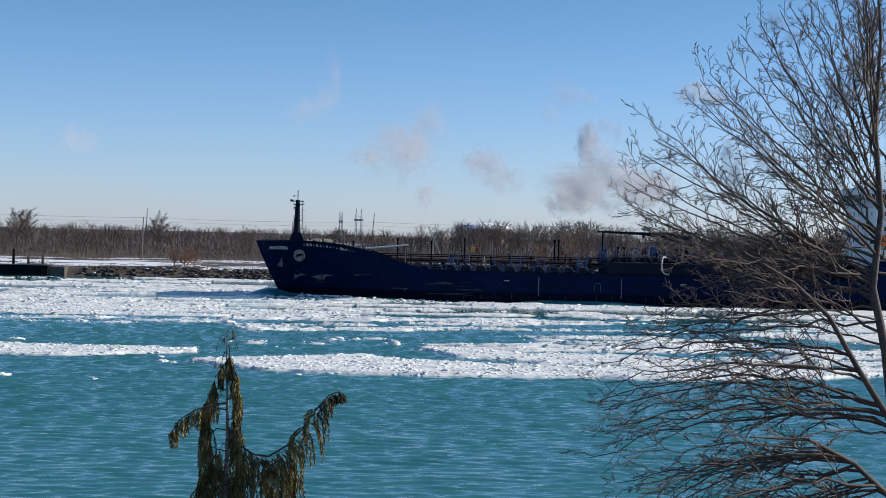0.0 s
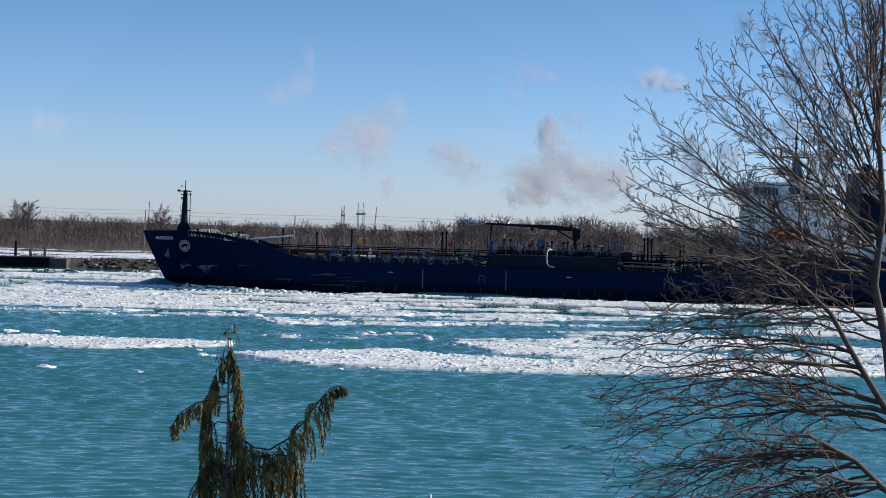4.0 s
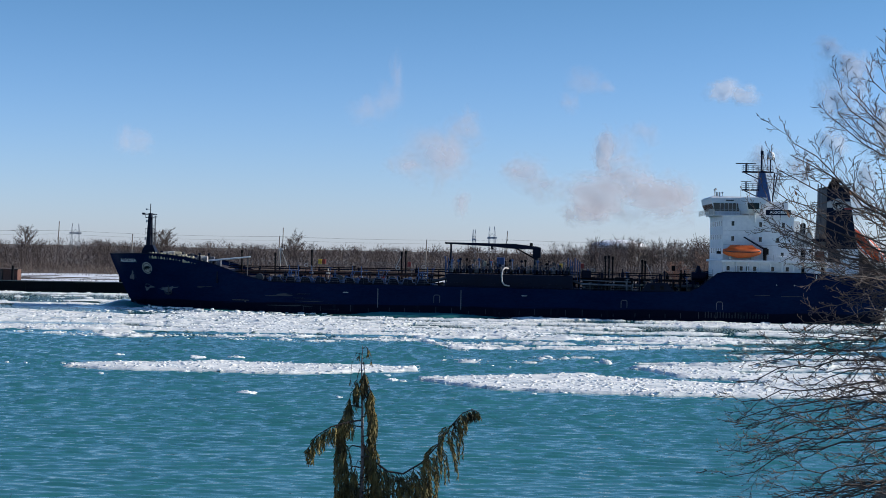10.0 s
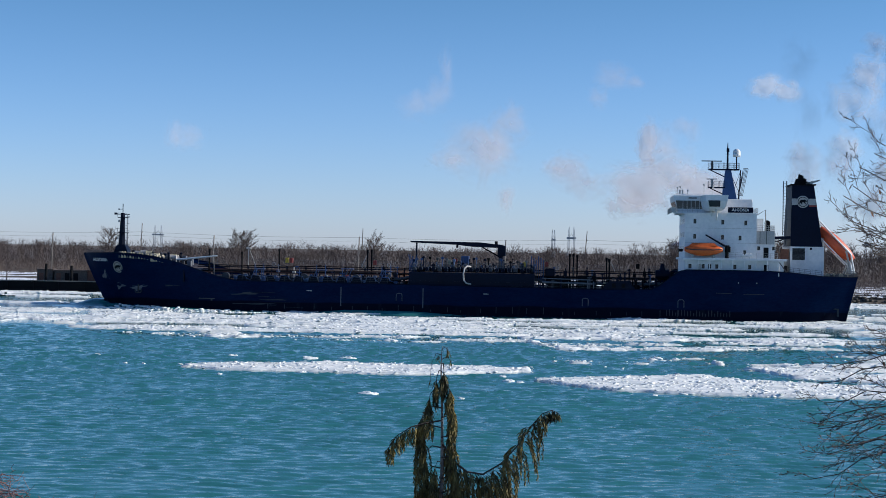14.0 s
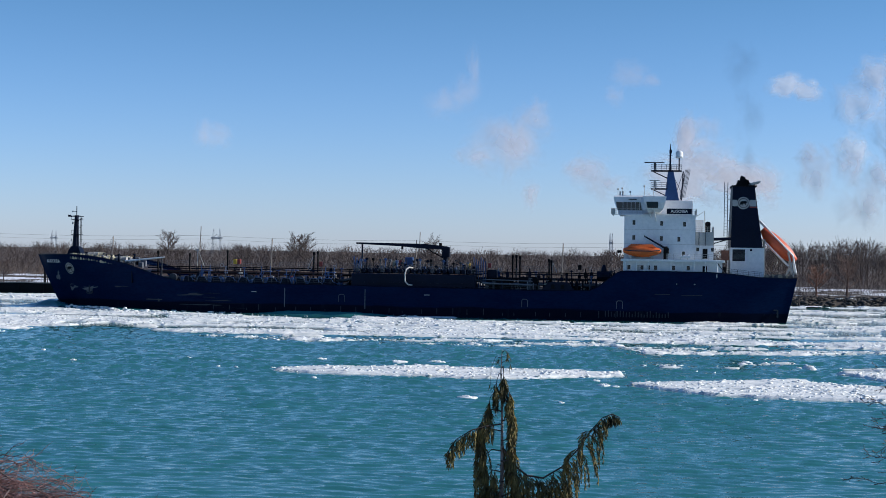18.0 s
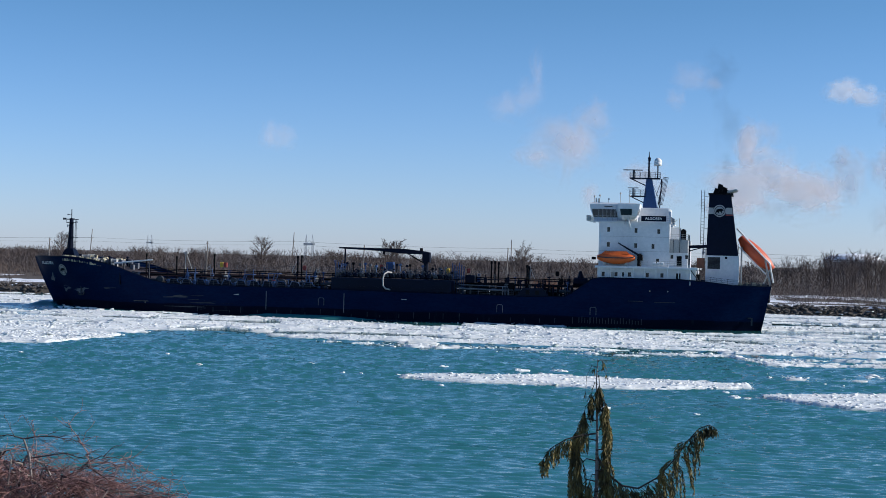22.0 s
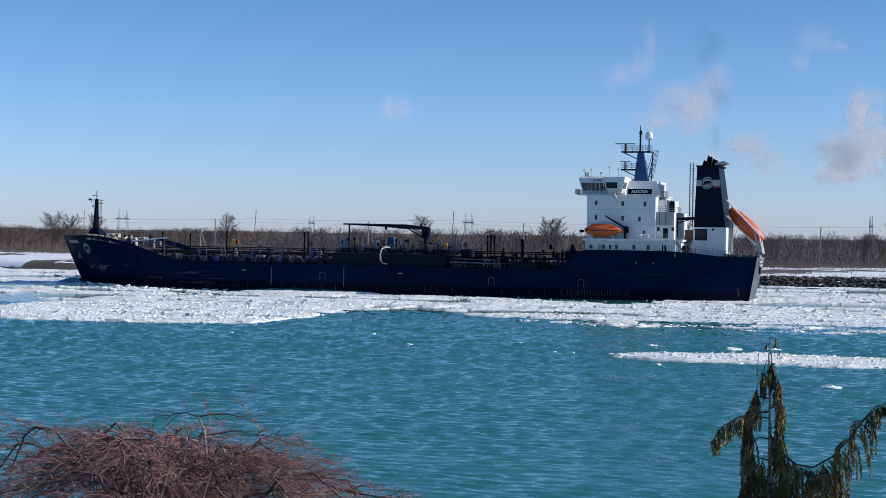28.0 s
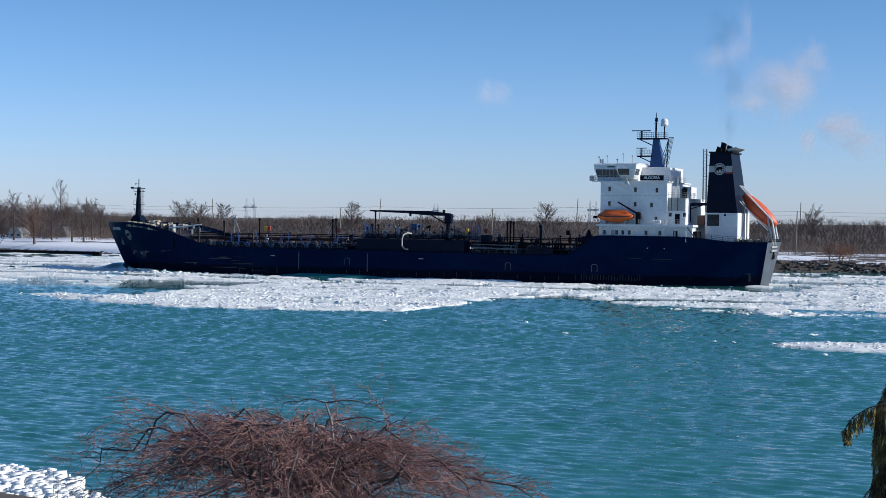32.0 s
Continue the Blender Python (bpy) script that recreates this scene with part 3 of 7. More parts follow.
def build_side_marks(ship):
    y = -11.4
    for x, top, low in ((53.65, 4.9, 1.3), (69.2, 4.9, 1.2)):
        part("hull_stripe", Build().box(x - .08, x + .08, y - .03, y + .05, low, top), M["bare"], ship, "upright pale hull mark")
    for x, z in ((64.7, 3.2), (99.5, 2.95), (117.1, 3.0)):
        b = Build()
        b.tube([(x - .55, y - .04, z - .75), (x - .55, y - .04, z + .45), (x - .35, y - .04, z + .7), (x + .35, y - .04, z + .7), (x + .55, y - .04, z + .45), (x + .55, y - .04, z - .75)], .07, 5)
        part("pilot_mark", b, M["bare"], ship, "pale outlined hull mark")
    for x in (47.6, 81.0):
        part("hull_dash", Build().box(x - .5, x + .5, y - .03, y + .05, 4.0, 4.14), M["pale"], ship)
    rng = random.Random(3)
    for i in range(26):
        x = 40 + 3.05 * i + rng.uniform(-.6, .6)
        h = rng.uniform(.4, 1.3)
        part("fender_scuff", Build().box(x - .06, x + .06, y - .02, y + .03, .5, .5 + h), M["scuff"], ship)
    for i in range(22):
        x = 114.5 + .55 * i
        h = rng.uniform(.5, 1.2)
        yy = -hull_half(x, 1.2) - .02
        part("fender_scuff", Build().box(x - .07, x + .07, yy, yy + .06, .7, .7 + h), M["scuff"], ship)
    for x, z in ((127.5, 7.0), (130.8, 7.0)):
        part("side_lamp", Build().ball((x, y - .03, z), .13, 8, 5), M["pale"], ship)
    for x0, x1, z in ((123.5, 126.3, 5.0), (128.4, 132.2, 4.9)):
        part("scrape", Build().box(x0, x1, y - .02, y + .05, z, z + .1), M["scuff"], ship)
    for k in range(10):
        x0 = rng.uniform(33, 44)
        z = rng.uniform(.7, 3.6)
        part("scrape", Build().box(x0, x0 + rng.uniform(1.5, 4.5), y - .02, y + .05, z, z + rng.uniform(.04, .12)), M["navy"] if k % 2 else M["scuff"], ship)
    part("stern_bracket", Build().box(146.0, 146.3, -hull_half(146, 2) - .1, -hull_half(146, 2) + .2, 1.0, 2.4).box(145.4, 146.2, -hull_half(146, 2.4) - .08, -hull_half(146, 2.4) + .2, 2.3, 2.5), M["scuff"], ship)


def build_cargo_deck(ship):
    # bulwark stays and low frames along the port edge forward
    for i in range(11):
        x = 33.4 + 2.75 * i
        part("side_frame", Build().prism([(x, 5.5), (x + 2.1, 5.5), (x + 1.75, 6.6), (x + .45, 6.8)], -10.8, -10.66), M["navy"], ship, "navy painted deck edge frame")
        part("frame_rim", Build().tube([(x - .1, -10.95, 5.65), (x + .4, -10.95, 6.85), (x + 1.75, -10.95, 6.75), (x + 2.0, -10.95, 6.2), (x + 2.65, -10.95, 5.95)], .07, 5), M["light_blue"] if i % 4 == 1 else M["blue"], ship)
        if i % 3 == 1:
            part("frame_post", Build().tube([(x + 1, -10.2, 5.4), (x + 1, -10.2, 8.2)], .09, 5).tube([(x + .5, -10.2, 7.4), (x + 1.5, -10.2, 7.4)], .07, 5), M["blue"], ship)
    for y, z in ((-7.6, 7.25), (-7.0, 7.8)):
        part("fire_main", Build().tube([(26, y, z), (64, y, z)], .10, 6), M["pipe"], ship, "dull red painted pipe")
    for i in range(10):
        x = 28 + 3.8 * i
        part("main_bracket", Build().tube([(x, -7.3, 5.4), (x, -7.3, 7.9)], .07, 5), M["navy"], ship)
    for y in (-11.2, 11.2):
        rail(ship, [(33, y, 5.7), (64, y, 5.65)], 1.1, 3, 1.6, "steel")
    # cargo pipes along the deck
    for i, y in enumerate((-6.4, -5.7, -5.0, -1.2, -.4, .4, 3.2, 4.1, 5.0)):
        part("cargo_pipe", Build().tube([(27, y, 6.35), (64, y, 6.35), (66, y, 6.9), (90, y, 6.9), (92, y, 6.3), (115, y, 6.3)], .22 if i % 2 else .28, 7), M["pipe"] if i % 3 else M["steel"], ship)
    for i in range(22):
        x = 29 + 4 * i
        part("pipe_saddle", Build().box(x - .15, x + .15, -7, 5.6, 5.35, 6.1), M["deck"], ship)
    # raised walkway over the pipes
    part("walkway", Build().box(24, 116.8, -2.9, -1.5, 8.45, 8.62), M["black"], ship, "raised steel catwalk")
    for i in range(24):
        x = 26 + 3.85 * i
        part("walkway_post", Build().tube([(x, -2.8, 5.4), (x, -2.8, 8.5)], .1, 5).tube([(x, -1.6, 5.4), (x, -1.6, 8.5)], .1, 5), M["navy"], ship)
    rail(ship, [(24, -2.9, 8.6), (116.8, -2.9, 8.6)], 1.1, 3, 1.9, "bare", "walkway_rail", .025)
    for x0, x1 in ((24, 66), (90, 116)):
        part("walkway_tray", Build().box(x0, x1, -3.6, -2.9, 8.1, 8.3), M["navy"], ship)
    # dark pipe rack beside the walkway
    for y in (-4.6, -3.9, 1.4, 2.2):
        part("rack_pipe", Build().tube([(25, y, 7.4), (65, y, 7.4)], .2, 6).tube([(91, y, 7.3), (115, y, 7.3)], .2, 6).tube([(65, y, 7.4), (91, y, 7.3)], .12, 5), M["black"] if y < 0 else M["deck"], ship)
    for i in range(22):
        x = 27 + 4 * i
        part("rack_frame", Build().tube([(x, -5, 5.4), (x, -5, 7.6)], .1, 5).tube([(x, 2.6, 5.4), (x, 2.6, 7.6)], .1, 5).tube([(x, -5, 7.15), (x, 2.6, 7.15)], .1, 5), M["navy"], ship)
    # tank vents, light posts, small lockers
    for x, y, top in ((27.2, -7, 11.6), (33.6, -7, 11.2), (40.1, -3.2, 11.9), (57.4, -3, 11.9), (58.2, -3, 12.0), (96.4, -3, 11.8), (97.1, -3, 11.9), (97.8, -3, 11.7), (103.4, -3, 11.2), (103.9, -4, 11.0)):
        b = Build().tube([(x, y, 5.4), (x, y, top)], .15, 7).tube([(x, y, top - .6), (x, y, top)], .24, 8)
        b.tube([(x - .3, y, top - 1.1), (x + .3, y, top - 1.1)], .05, 4)
        part("tank_vent", b, M["black"], ship, "tall dark vent post")
    b = Build().tube([(35.4, -3.2, 8.6), (34.2, -3.2, 11.6)], .07, 5).tube([(34.0, -3.2, 8.6), (34.0, -3.2, 12.0)], .1, 6).box(33.6, 34.5, -3.5, -2.9, 11.7, 12.1, .05)
    part("flood_lamp_post", b, M["pale"], ship, "pale flood lamp post")
    b = Build().tube([(105, -4, 8.6), (104.0, -3.2, 10.8)], .06, 5).tube([(104, -3.2, 8.6), (104, -3.2, 11)], .1, 6)
    part("post_stay", b, M["pale"], ship)
    part("post_stay", Build().tube([(56.2, -3, 8.6), (57.6, -3, 11.6)], .07, 5), M["pale"], ship)
    for x, z, m in ((41.7, 9.2, "yellow"), (42.5, 9.2, "red"), (58.9, 9.0, "red"), (87.9, 9.2, "yellow"), (92.0, 9.3, "red"), (109.3, 9.2, "black"), (74.6, 9.6, "red"), (73.4, 9.4, "tan")):
        part("deck_locker", Build().box(x - .33, x + .33, -3.6, -3.0, z, z + .95, .06), M[m], ship, {"yellow": "yellow box", "red": "dull red box"}.get(m, "dark box"))
    for x, h in ((76.4, 1.9),):
        part("control_locker", Build().box(x - .75, x + .75, -4.2, -3.0, 9.2, 9.2 + h, .08), M["blue"], ship, "blue control locker")
    part("deck_tank", Build().tube([(112.6, -4.5, 8.2), (115.2, -4.5, 8.2)], .9, 12).tube([(113.9, -4.5, 8.9), (113.9, -4.5, 10.3)], [.7, .25], 8), M["navy"], ship, "dark winch housing")
    part("deck_ladder", Build().tube([(53.6, -9, 5.5), (54.6, -9, 8.4)], .08, 4).tube([(54.3, -9, 5.5), (55.3, -9, 8.4)], .08, 4).box(53.2, 55.6, -9.4, -8.0, 8.2, 8.35), M["blue"], ship, "blue access ladder")
    for x in (56.2, 31.0, 46.2):
        part("hose_reel", Build().tube([(x, -9.6, 6.5), (x, -8.8, 6.5)], .75, 12).box(x - .4, x + .4, -9.7, -8.7, 5.4, 6.2), M["steel"], ship, "grey hose reel")
    rng = random.Random(9)
    for i in range(34):
        x = 34 + rng.uniform(0, 28)
        y, h = rng.uniform(-9.5, -7.2), rng.uniform(.6, 1.6)
        m = rng.choice(["blue", "navy", "steel", "red", "blue"])
        b = Build().tube([(x, y, 5.4), (x, y, 5.4 + h)], rng.uniform(.1, .22), 6).tube([(x - .3, y, 5.4 + h), (x + .3, y, 5.4 + h)], .12, 6)
        part("deck_valve", b, M[m], ship)
    # the cargo manifold amidships: drip tray, cross pipes, valves
    part("drip_tray", Build().box(66.4, 90, -10.9, -7.6, 5.6, 7.95, .12), M["navy"], ship, "long black drip tray and fender case")
    part("tray_ledge", Build().box(66.4, 90, -11.0, -10.88, 6.15, 6.3), M["navy"], ship)
    part("manifold_stage", Build().box(66, 91, -7.4, 7.4, 8.0, 8.2), M["navy"], ship)
    for i in range(19):
        x = 67.2 + 1.2 * i
        b = Build().tube([(x, -9.2, 8.55), (x, 9.2, 8.55)], .2, 7)
        b.tube([(x, -9.4, 8.55), (x, -9.2, 8.55)], .34, 10)
        part("manifold_pipe", b, M["navy"] if i % 4 else M["steel"], ship)
        c = Build()
        for k in range(8):
            a, e = 2 * math.pi * k / 8, 2 * math.pi * (k + 1) / 8
            c.tube([(x + .36 * math.cos(a), -8.6, 9.2 + .36 * math.sin(a)), (x + .36 * math.cos(e), -8.6, 9.2 + .36 * math.sin(e))], .085, 5)
        c.tube([(x, -8.6, 8.6), (x, -8.6, 9.3)], .06, 4)
        part("valve_wheel", c, M["bare"] if i % 4 == 0 else M["steel"] if i % 4 < 3 else M["navy"], ship)
        part("pipe_bend", Build().tube([(x + .55, -7.6, 8.2), (x + .55, -8.1, 8.9), (x + .55, -8.7, 8.8)], .2, 7), M["navy"] if i % 3 else M["steel"], ship)
        if i % 3 == 1:
            part("gauge_post", Build().tube([(x + .5, -5, 8.2), (x + .5, -5, 10.2 + .5 * (i % 2))], .08, 5), M["steel"], ship)
    # a crowd of valve columns, wheels and gauges over the manifold
    rng = random.Random(21)
    for i in range(44):
        x, y = 66.6 + 23.6 * (i + rng.random()) / 44, rng.uniform(-8.4, -4.5)
        h = rng.uniform(.8, 2.5)
        b = Build().tube([(x, y, 8.2), (x, y, 8.2 + h)], rng.uniform(.06, .13), 6)
        if i % 3 == 0:
            b.box(x - .25, x + .25, y - .2, y + .2, 8.0 + h, 8.45 + h, .04)
        elif i % 3 == 1:
            b.tube([(x - .32, y, 8.15 + h), (x + .32, y, 8.15 + h)], .08, 6).tube([(x, y - .1, 8.2 + h), (x, y + .1, 8.2 + h)], .26, 9)
        else:
            b.tube([(x, y, 8.2 + h * .7), (x + .45, y - .2, 8.2 + h * .7)], .1, 6).ball((x, y, 8.25 + h), .17, 7, 4)
        part("valve_column", b, M[("navy", "light_blue", "steel", "blue", "navy", "bare", "black")[i % 7]], ship)
    rail(ship, [(65.6, -7.4, 8.2), (91, -7.4, 8.2)], 1.6, 3, 1.3, "steel", "stage_rail", .03)
    for i in range(6):
        x, y = 66 + .55 * (i % 3), -6 + 2 * (i // 3)
        part("riser_pipe", Build().tube([(x, y, 5.5), (x, y, 11.2 - .3 * i)], .1, 5), M["blue"], ship, "blue upright pipe")
    for x0, x1 in ((65.7, 67.4), (67.4, 65.7)):
        part("riser_brace", Build().tube([(x0, -6.15, 5.5), (x1, -6.15, 11.2)], .06, 4), M["blue"], ship)
    for i in range(6):
        x = 89.2 + .45 * i
        part("riser_pipe", Build().tube([(x, -5.5, 5.5), (x, -5.5, 11.3 - .35 * (i % 3))], .11, 5), M["blue"], ship, "blue upright pipe")
    for x, z in ((39.0, 8.9), (56.7, 8.7), (61.6, 9.0), (94.0, 9.0)):
        part("lifebuoy", ring_shape(Build(), x, -3.2, z, .38, .10, 14), M["pale"], ship, "pale round lifebuoy")
    for x in (36.6, 48.5, 61.0):
        st = part("access_stand", Build().box(x, x + 1.9, -9.6, -8.2, 7.9, 8.05), M["blue"], ship, "blue stepped access stand")
        for dx in (.1, 1.8):
            part("stand_leg", Build().tube([(x + dx, -9.5, 5.4), (x + dx, -9.5, 9.0)], .08, 5), M["blue"], st)
        part("stand_ladder", Build().tube([(x - .9, -9.5, 5.5), (x + .1, -9.5, 8.0)], .07, 4).tube([(x - .4, -9.5, 5.5), (x + .6, -9.5, 8.0)], .07, 4), M["light_blue"], st)
    rng = random.Random(14)
    for i in range(46):
        x = 33 + 31 * (i + rng.random()) / 46
        h = rng.uniform(.4, 1.3)
        b = Build().box(x - .22, x + .22, -10.4, -10.0, 5.6, 5.6 + h, .05)
        b.tube([(x - .5, -10.2, 5.6 + h * .7), (x + .5, -10.2, 5.6 + h * .7)], .08, 5)
        part("deck_valve", b, M[rng.choice(["blue", "light_blue", "navy", "black", "blue"])], ship)
    for i in range(24):
        x = 92 + 22 * (i + rng.random()) / 24
        h = rng.uniform(.5, 2.2)
        b = Build().tube([(x, -8.5 + rng.uniform(-1, 2), 5.3), (x, -8.5, 5.3 + h)], rng.uniform(.08, .2), 6)
        part("deck_fitting", b.box(x - .3, x + .3, -8.7, -8.3, 5.2 + h, 5.4 + h), M[rng.choice(["black", "navy", "steel", "bare"])], ship)
    part("valve_house", Build().box(91.8, 93.6, -6, -4, 7.5, 9.0, .1), M["navy"], ship)
    # hose crane
    crane = part("crane_post", Build().tube([(83.2, -2, 5.4), (83.2, -2, 12.4)], [.55, .45], 10), M["navy"], ship, "navy hose crane")
    part("crane_cab", Build().box(82.5, 84.1, -2.6, -1.4, 11.2, 13.2, .15), M["navy"], crane)
    part("crane_boom", Build().prism([(83.6, 12.7), (83.6, 13.3), (79, 13.75), (65.6, 13.85), (65.6, 13.55), (74.4, 13.2), (78, 12.85)], -2.35, -1.65), M["navy"], crane, "long navy crane boom")
    part("crane_ram", Build().tube([(82.9, -2, 11.0), (79.2, -2, 13.0)], .14, 6), M["black"], crane)
    part("crane_block", Build().box(74.5, 74.9, -2.2, -1.8, 12.6, 13.2, .05).tube([(82.2, -2, 13.4), (82.2, -2, 14.0)], .3, 8), M["black"], crane)
    part("boom_crutch", Build().tube([(66.8, -2, 5.4), (66.8, -2, 13.5)], .18, 6).tube([(66.8, -2.5, 13.5), (66.8, -1.5, 13.5)], .12, 5), M["navy"], ship)
    part("cargo_hose", Build().tube([(77.9, -8.9, 9.1), (77.3, -9.8, 9.2), (76.9, -10.9, 8.8), (76.7, -11.15, 7.8), (76.8, -11.2, 6.6), (77.3, -11.2, 6.0), (78.2, -11.2, 5.85)], .15, 8), M["pale"], ship, "pale cargo hose looped over the side", smooth=True)
    part("gangway", Build().tube([(91.4, -10.6, 6.5), (100.8, -10.6, 6.3)], .16, 6).tube([(91.4, -10.2, 7.2), (100.8, -10.2, 7.0)], .1, 5).tube([(99.9, -10.8, 5.4), (99.9, -10.8, 6.9)], .1, 5).tube([(101.0, -10.8, 5.4), (101.0, -10.8, 6.7)], .1, 5), M["bare"], ship, "worn steel stowed gangway")
    b = Build().prism([(102.4, 5.2), (103.8, 6.9), (107.4, 7.0), (109.0, 5.2)], -11.35, -11.2)
    part("side_screen", b, M["navy"], ship, "raised navy bulwark piece")
    for x in (104.7, 106.5):
        part("screen_port", Build().box(x - .35, x + .35, -11.39, -11.33, 5.7, 6.5, .0), M["black"], ship)
    rail(ship, [(92, -11.2, 5.35), (102, -11.2, 5.3)], 1.0, 3, 1.6)
    # deck boxes, sounding pipes and coiled hoses along the port side forward
    for i in range(40):
        x, y = 33 + 31 * (i + rng.random()) / 40, rng.uniform(-8.6, -4.0)
        z, h = 5.5, rng.uniform(1.2, 3.4)
        b = Build().tube([(x, y, z), (x, y, z + h)], rng.uniform(.06, .12), 6)
        if i % 2:
            b.box(x - .35, x + .35, y - .25, y + .25, z + h * .55, z + h * .55 + .55, .05)
        else:
            b.tube([(x - .4, y, z + h), (x + .4, y, z + h)], .07, 5)
        part("deck_standpipe", b, M[("navy", "light_blue", "bare", "navy", "black", "pale", "blue", "navy")[i % 8]], ship)
    for i in range(70):
        x = 60 + rng.uniform(0, 56)
        y, h = rng.uniform(-6.5, 5), rng.uniform(1.2, 4.2)
        b = Build().tube([(x, y, 5.3), (x, y, 5.3 + h)], rng.uniform(.07, .16), 6)
        if i % 2:
            b.tube([(x - .35, y, 5.1 + h), (x + .35, y, 5.1 + h)], .1, 5)
        else:
            b.box(x - .3, x + .3, y - .25, y + .25, 5.3 + .6 * h, 5.3 + .85 * h, .03)
        part("deck_standpipe", b, M[rng.choice(["navy", "black", "navy", "steel", "blue"])], ship)
    for x0 in (61, 70, 79, 92, 98, 106):
        part("pump_casing", Build().box(x0, x0 + rng.uniform(2, 4.5), -6.6, -5.4, 5.3, rng.uniform(6.6, 8.0), .1), M["black"], ship)
    for i in range(10):
        x = 103 + 1.2 * i
        part("deck_fitting", Build().tube([(x, -7 + .4 * (i % 4), 5.2), (x, -7 + .4 * (i % 4), 6.6 + .4 * (i % 3))], .2, 6), M["navy"] if i % 3 else M["tan"], ship)


def window(parent, x0, x1, z0, z1, y, name="window", deep=.06):
    w = part(name, Build().box(x0, x1, y - .03, y + .03, z0, z1), M["glass"], parent)
    f = Build()
    t = .07
    f.box(x0 - t, x1 + t, y - deep, y, z1, z1 + t).box(x0 - t, x1 + t, y - deep, y, z0 - t, z0).box(x0 - t, x0, y - deep, y, z0, z1).box(x1, x1 + t, y - deep, y, z0, z1)
    part("window_frame", f, M["white"], w)
    return w


def build_house(ship):
    low = part("lower_house", Build().box(117.6, 135.8, -10.2, 10.2, 8.1, 11.1), M["white"], ship, "white lower deckhouse")
    for x in (118.7, 121.1, 122.3, 123.6, 126.9, 129.6):
        window(low, x - .28, x + .28, 9.55, 10.35, -10.2, "porthole")
    part("house_door", Build().box(120.0, 120.7, -10.26, -10.15, 8.5, 10.4, .0), M["pale"], low)
    part("house_door", Build().box(132.2, 133.0, -10.26, -10.15, 8.5, 10.4, .0), M["black"], low)
    ledge = part("boat_deck", Build().box(117.2, 136.2, -11.3, 11.3, 11.1, 11.5, .04), M["white"], ship, "white boat deck ledge")
    for i in range(9):
        x = 118 + 2.1 * i
        part("deck_pillar", Build().tube([(x, -11.1, 8.3), (x, -11.1, 11.1)], .09, 6), M["white"], ledge)
    rail(ship, [(125.6, -11.2, 11.5), (134.5, -11.2, 11.5)], 1.05, 3, 1.2, "pale", "boat_deck_rail", .03)
    main = part("accommodation", Build().box(117.7, 130.8, -9.8, 9.8, 11.5, 19.7, .0), M["white"], ship, "white accommodation block")
    for x, z in ((119.5, 18.3), (124.6, 18.2), (128.8, 18.1), (119.5, 15.5), (124.6, 15.4), (127.8, 15.3), (128.7, 12.6)):
        window(main, x - .26, x + .26, z - .45, z + .42, -9.8)
    for y in (-7, -4.2, -1.4, 1.4, 4.2, 7):
        for z in (13.2, 15.8, 18.3):
            w = part("window", Build().box(117.66, 117.72, y - .3, y + .3, z - .45, z + .45), M["glass"], main)
    for z in (14.3, 17.0):
        part("deck_seam", Build().box(117.75, 130.8, -9.815, -9.79, z, z + .05), M["pale"], main)
    part("deck_trim", Build().box(117.5, 131.1, -9.98, 9.98, 19.62, 19.82), M["white"], main)
    aft = part("aft_house", Build().box(130.8, 134.2, -9.0, 9.0, 11.5, 16.6).box(130.8, 132.4, -6.0, 9.0, 16.6, 19.0), M["white"], ship, "white stepped aft deckhouse")
    part("house_door", Build().box(132.2, 133.1, -9.07, -8.95, 11.7, 13.6), M["black"], aft)
    for x in (131.3, 134.0):
        window(aft, x - .25, x + .25, 13.1, 13.8, -9.0)
    part("aft_screen", Build().box(130.3, 134.2, -9.15, -9.02, 14.2, 16.7), M["pale"], aft, "pale grey screen panel")
    for x in (131.5, 132.7):
        part("screen_rib", Build().box(x - .05, x + .05, -9.2, -9.14, 14.2, 16.7), M["steel"], aft)
    rail(ship, [(130.8, -8.9, 16.6), (134.2, -8.9, 16.6), (134.2, 0, 16.6)], 1.05, 3, 1.1, "pale", "aft_rail", .03)
    rail(ship, [(126, -9.7, 19.8), (131, -9.7, 19.8), (131, 5, 19.8)], 1.05, 3, 1.1, "pale", "upper_rail", .03)
    b = Build().tube([(131.0, -9, 19.6), (132.5, -9, 20.6), (132.6, -9, 16.6)], .06, 5).tube([(131.0, -8, 19.6), (132.5, -8, 20.6), (132.6, -8, 16.6)], .06, 5)
    part("awning_frame", b, M["pale"], aft)
    b = Build().tube([(133.2, -5.5, 16.6), (133.2, -5.5, 18.1)], .5, 8).ball((133.2, -5.5, 18.2), .55, 8, 5)
    part("ventilator", b, M["black"], aft, "black mushroom ventilator")
    part("smoke_pipe", Build().tube([(133.6, -5, 15.4), (138, -5, 15.6)], .28, 8).tube([(134.2, -5, 12), (134.2, -5, 15.4)], .22, 8).tube([(134.2, -5, 14.6), (137.2, -5, 15.5)], .1, 5), M["navy"], ship, "navy pipe bridge to the funnel")
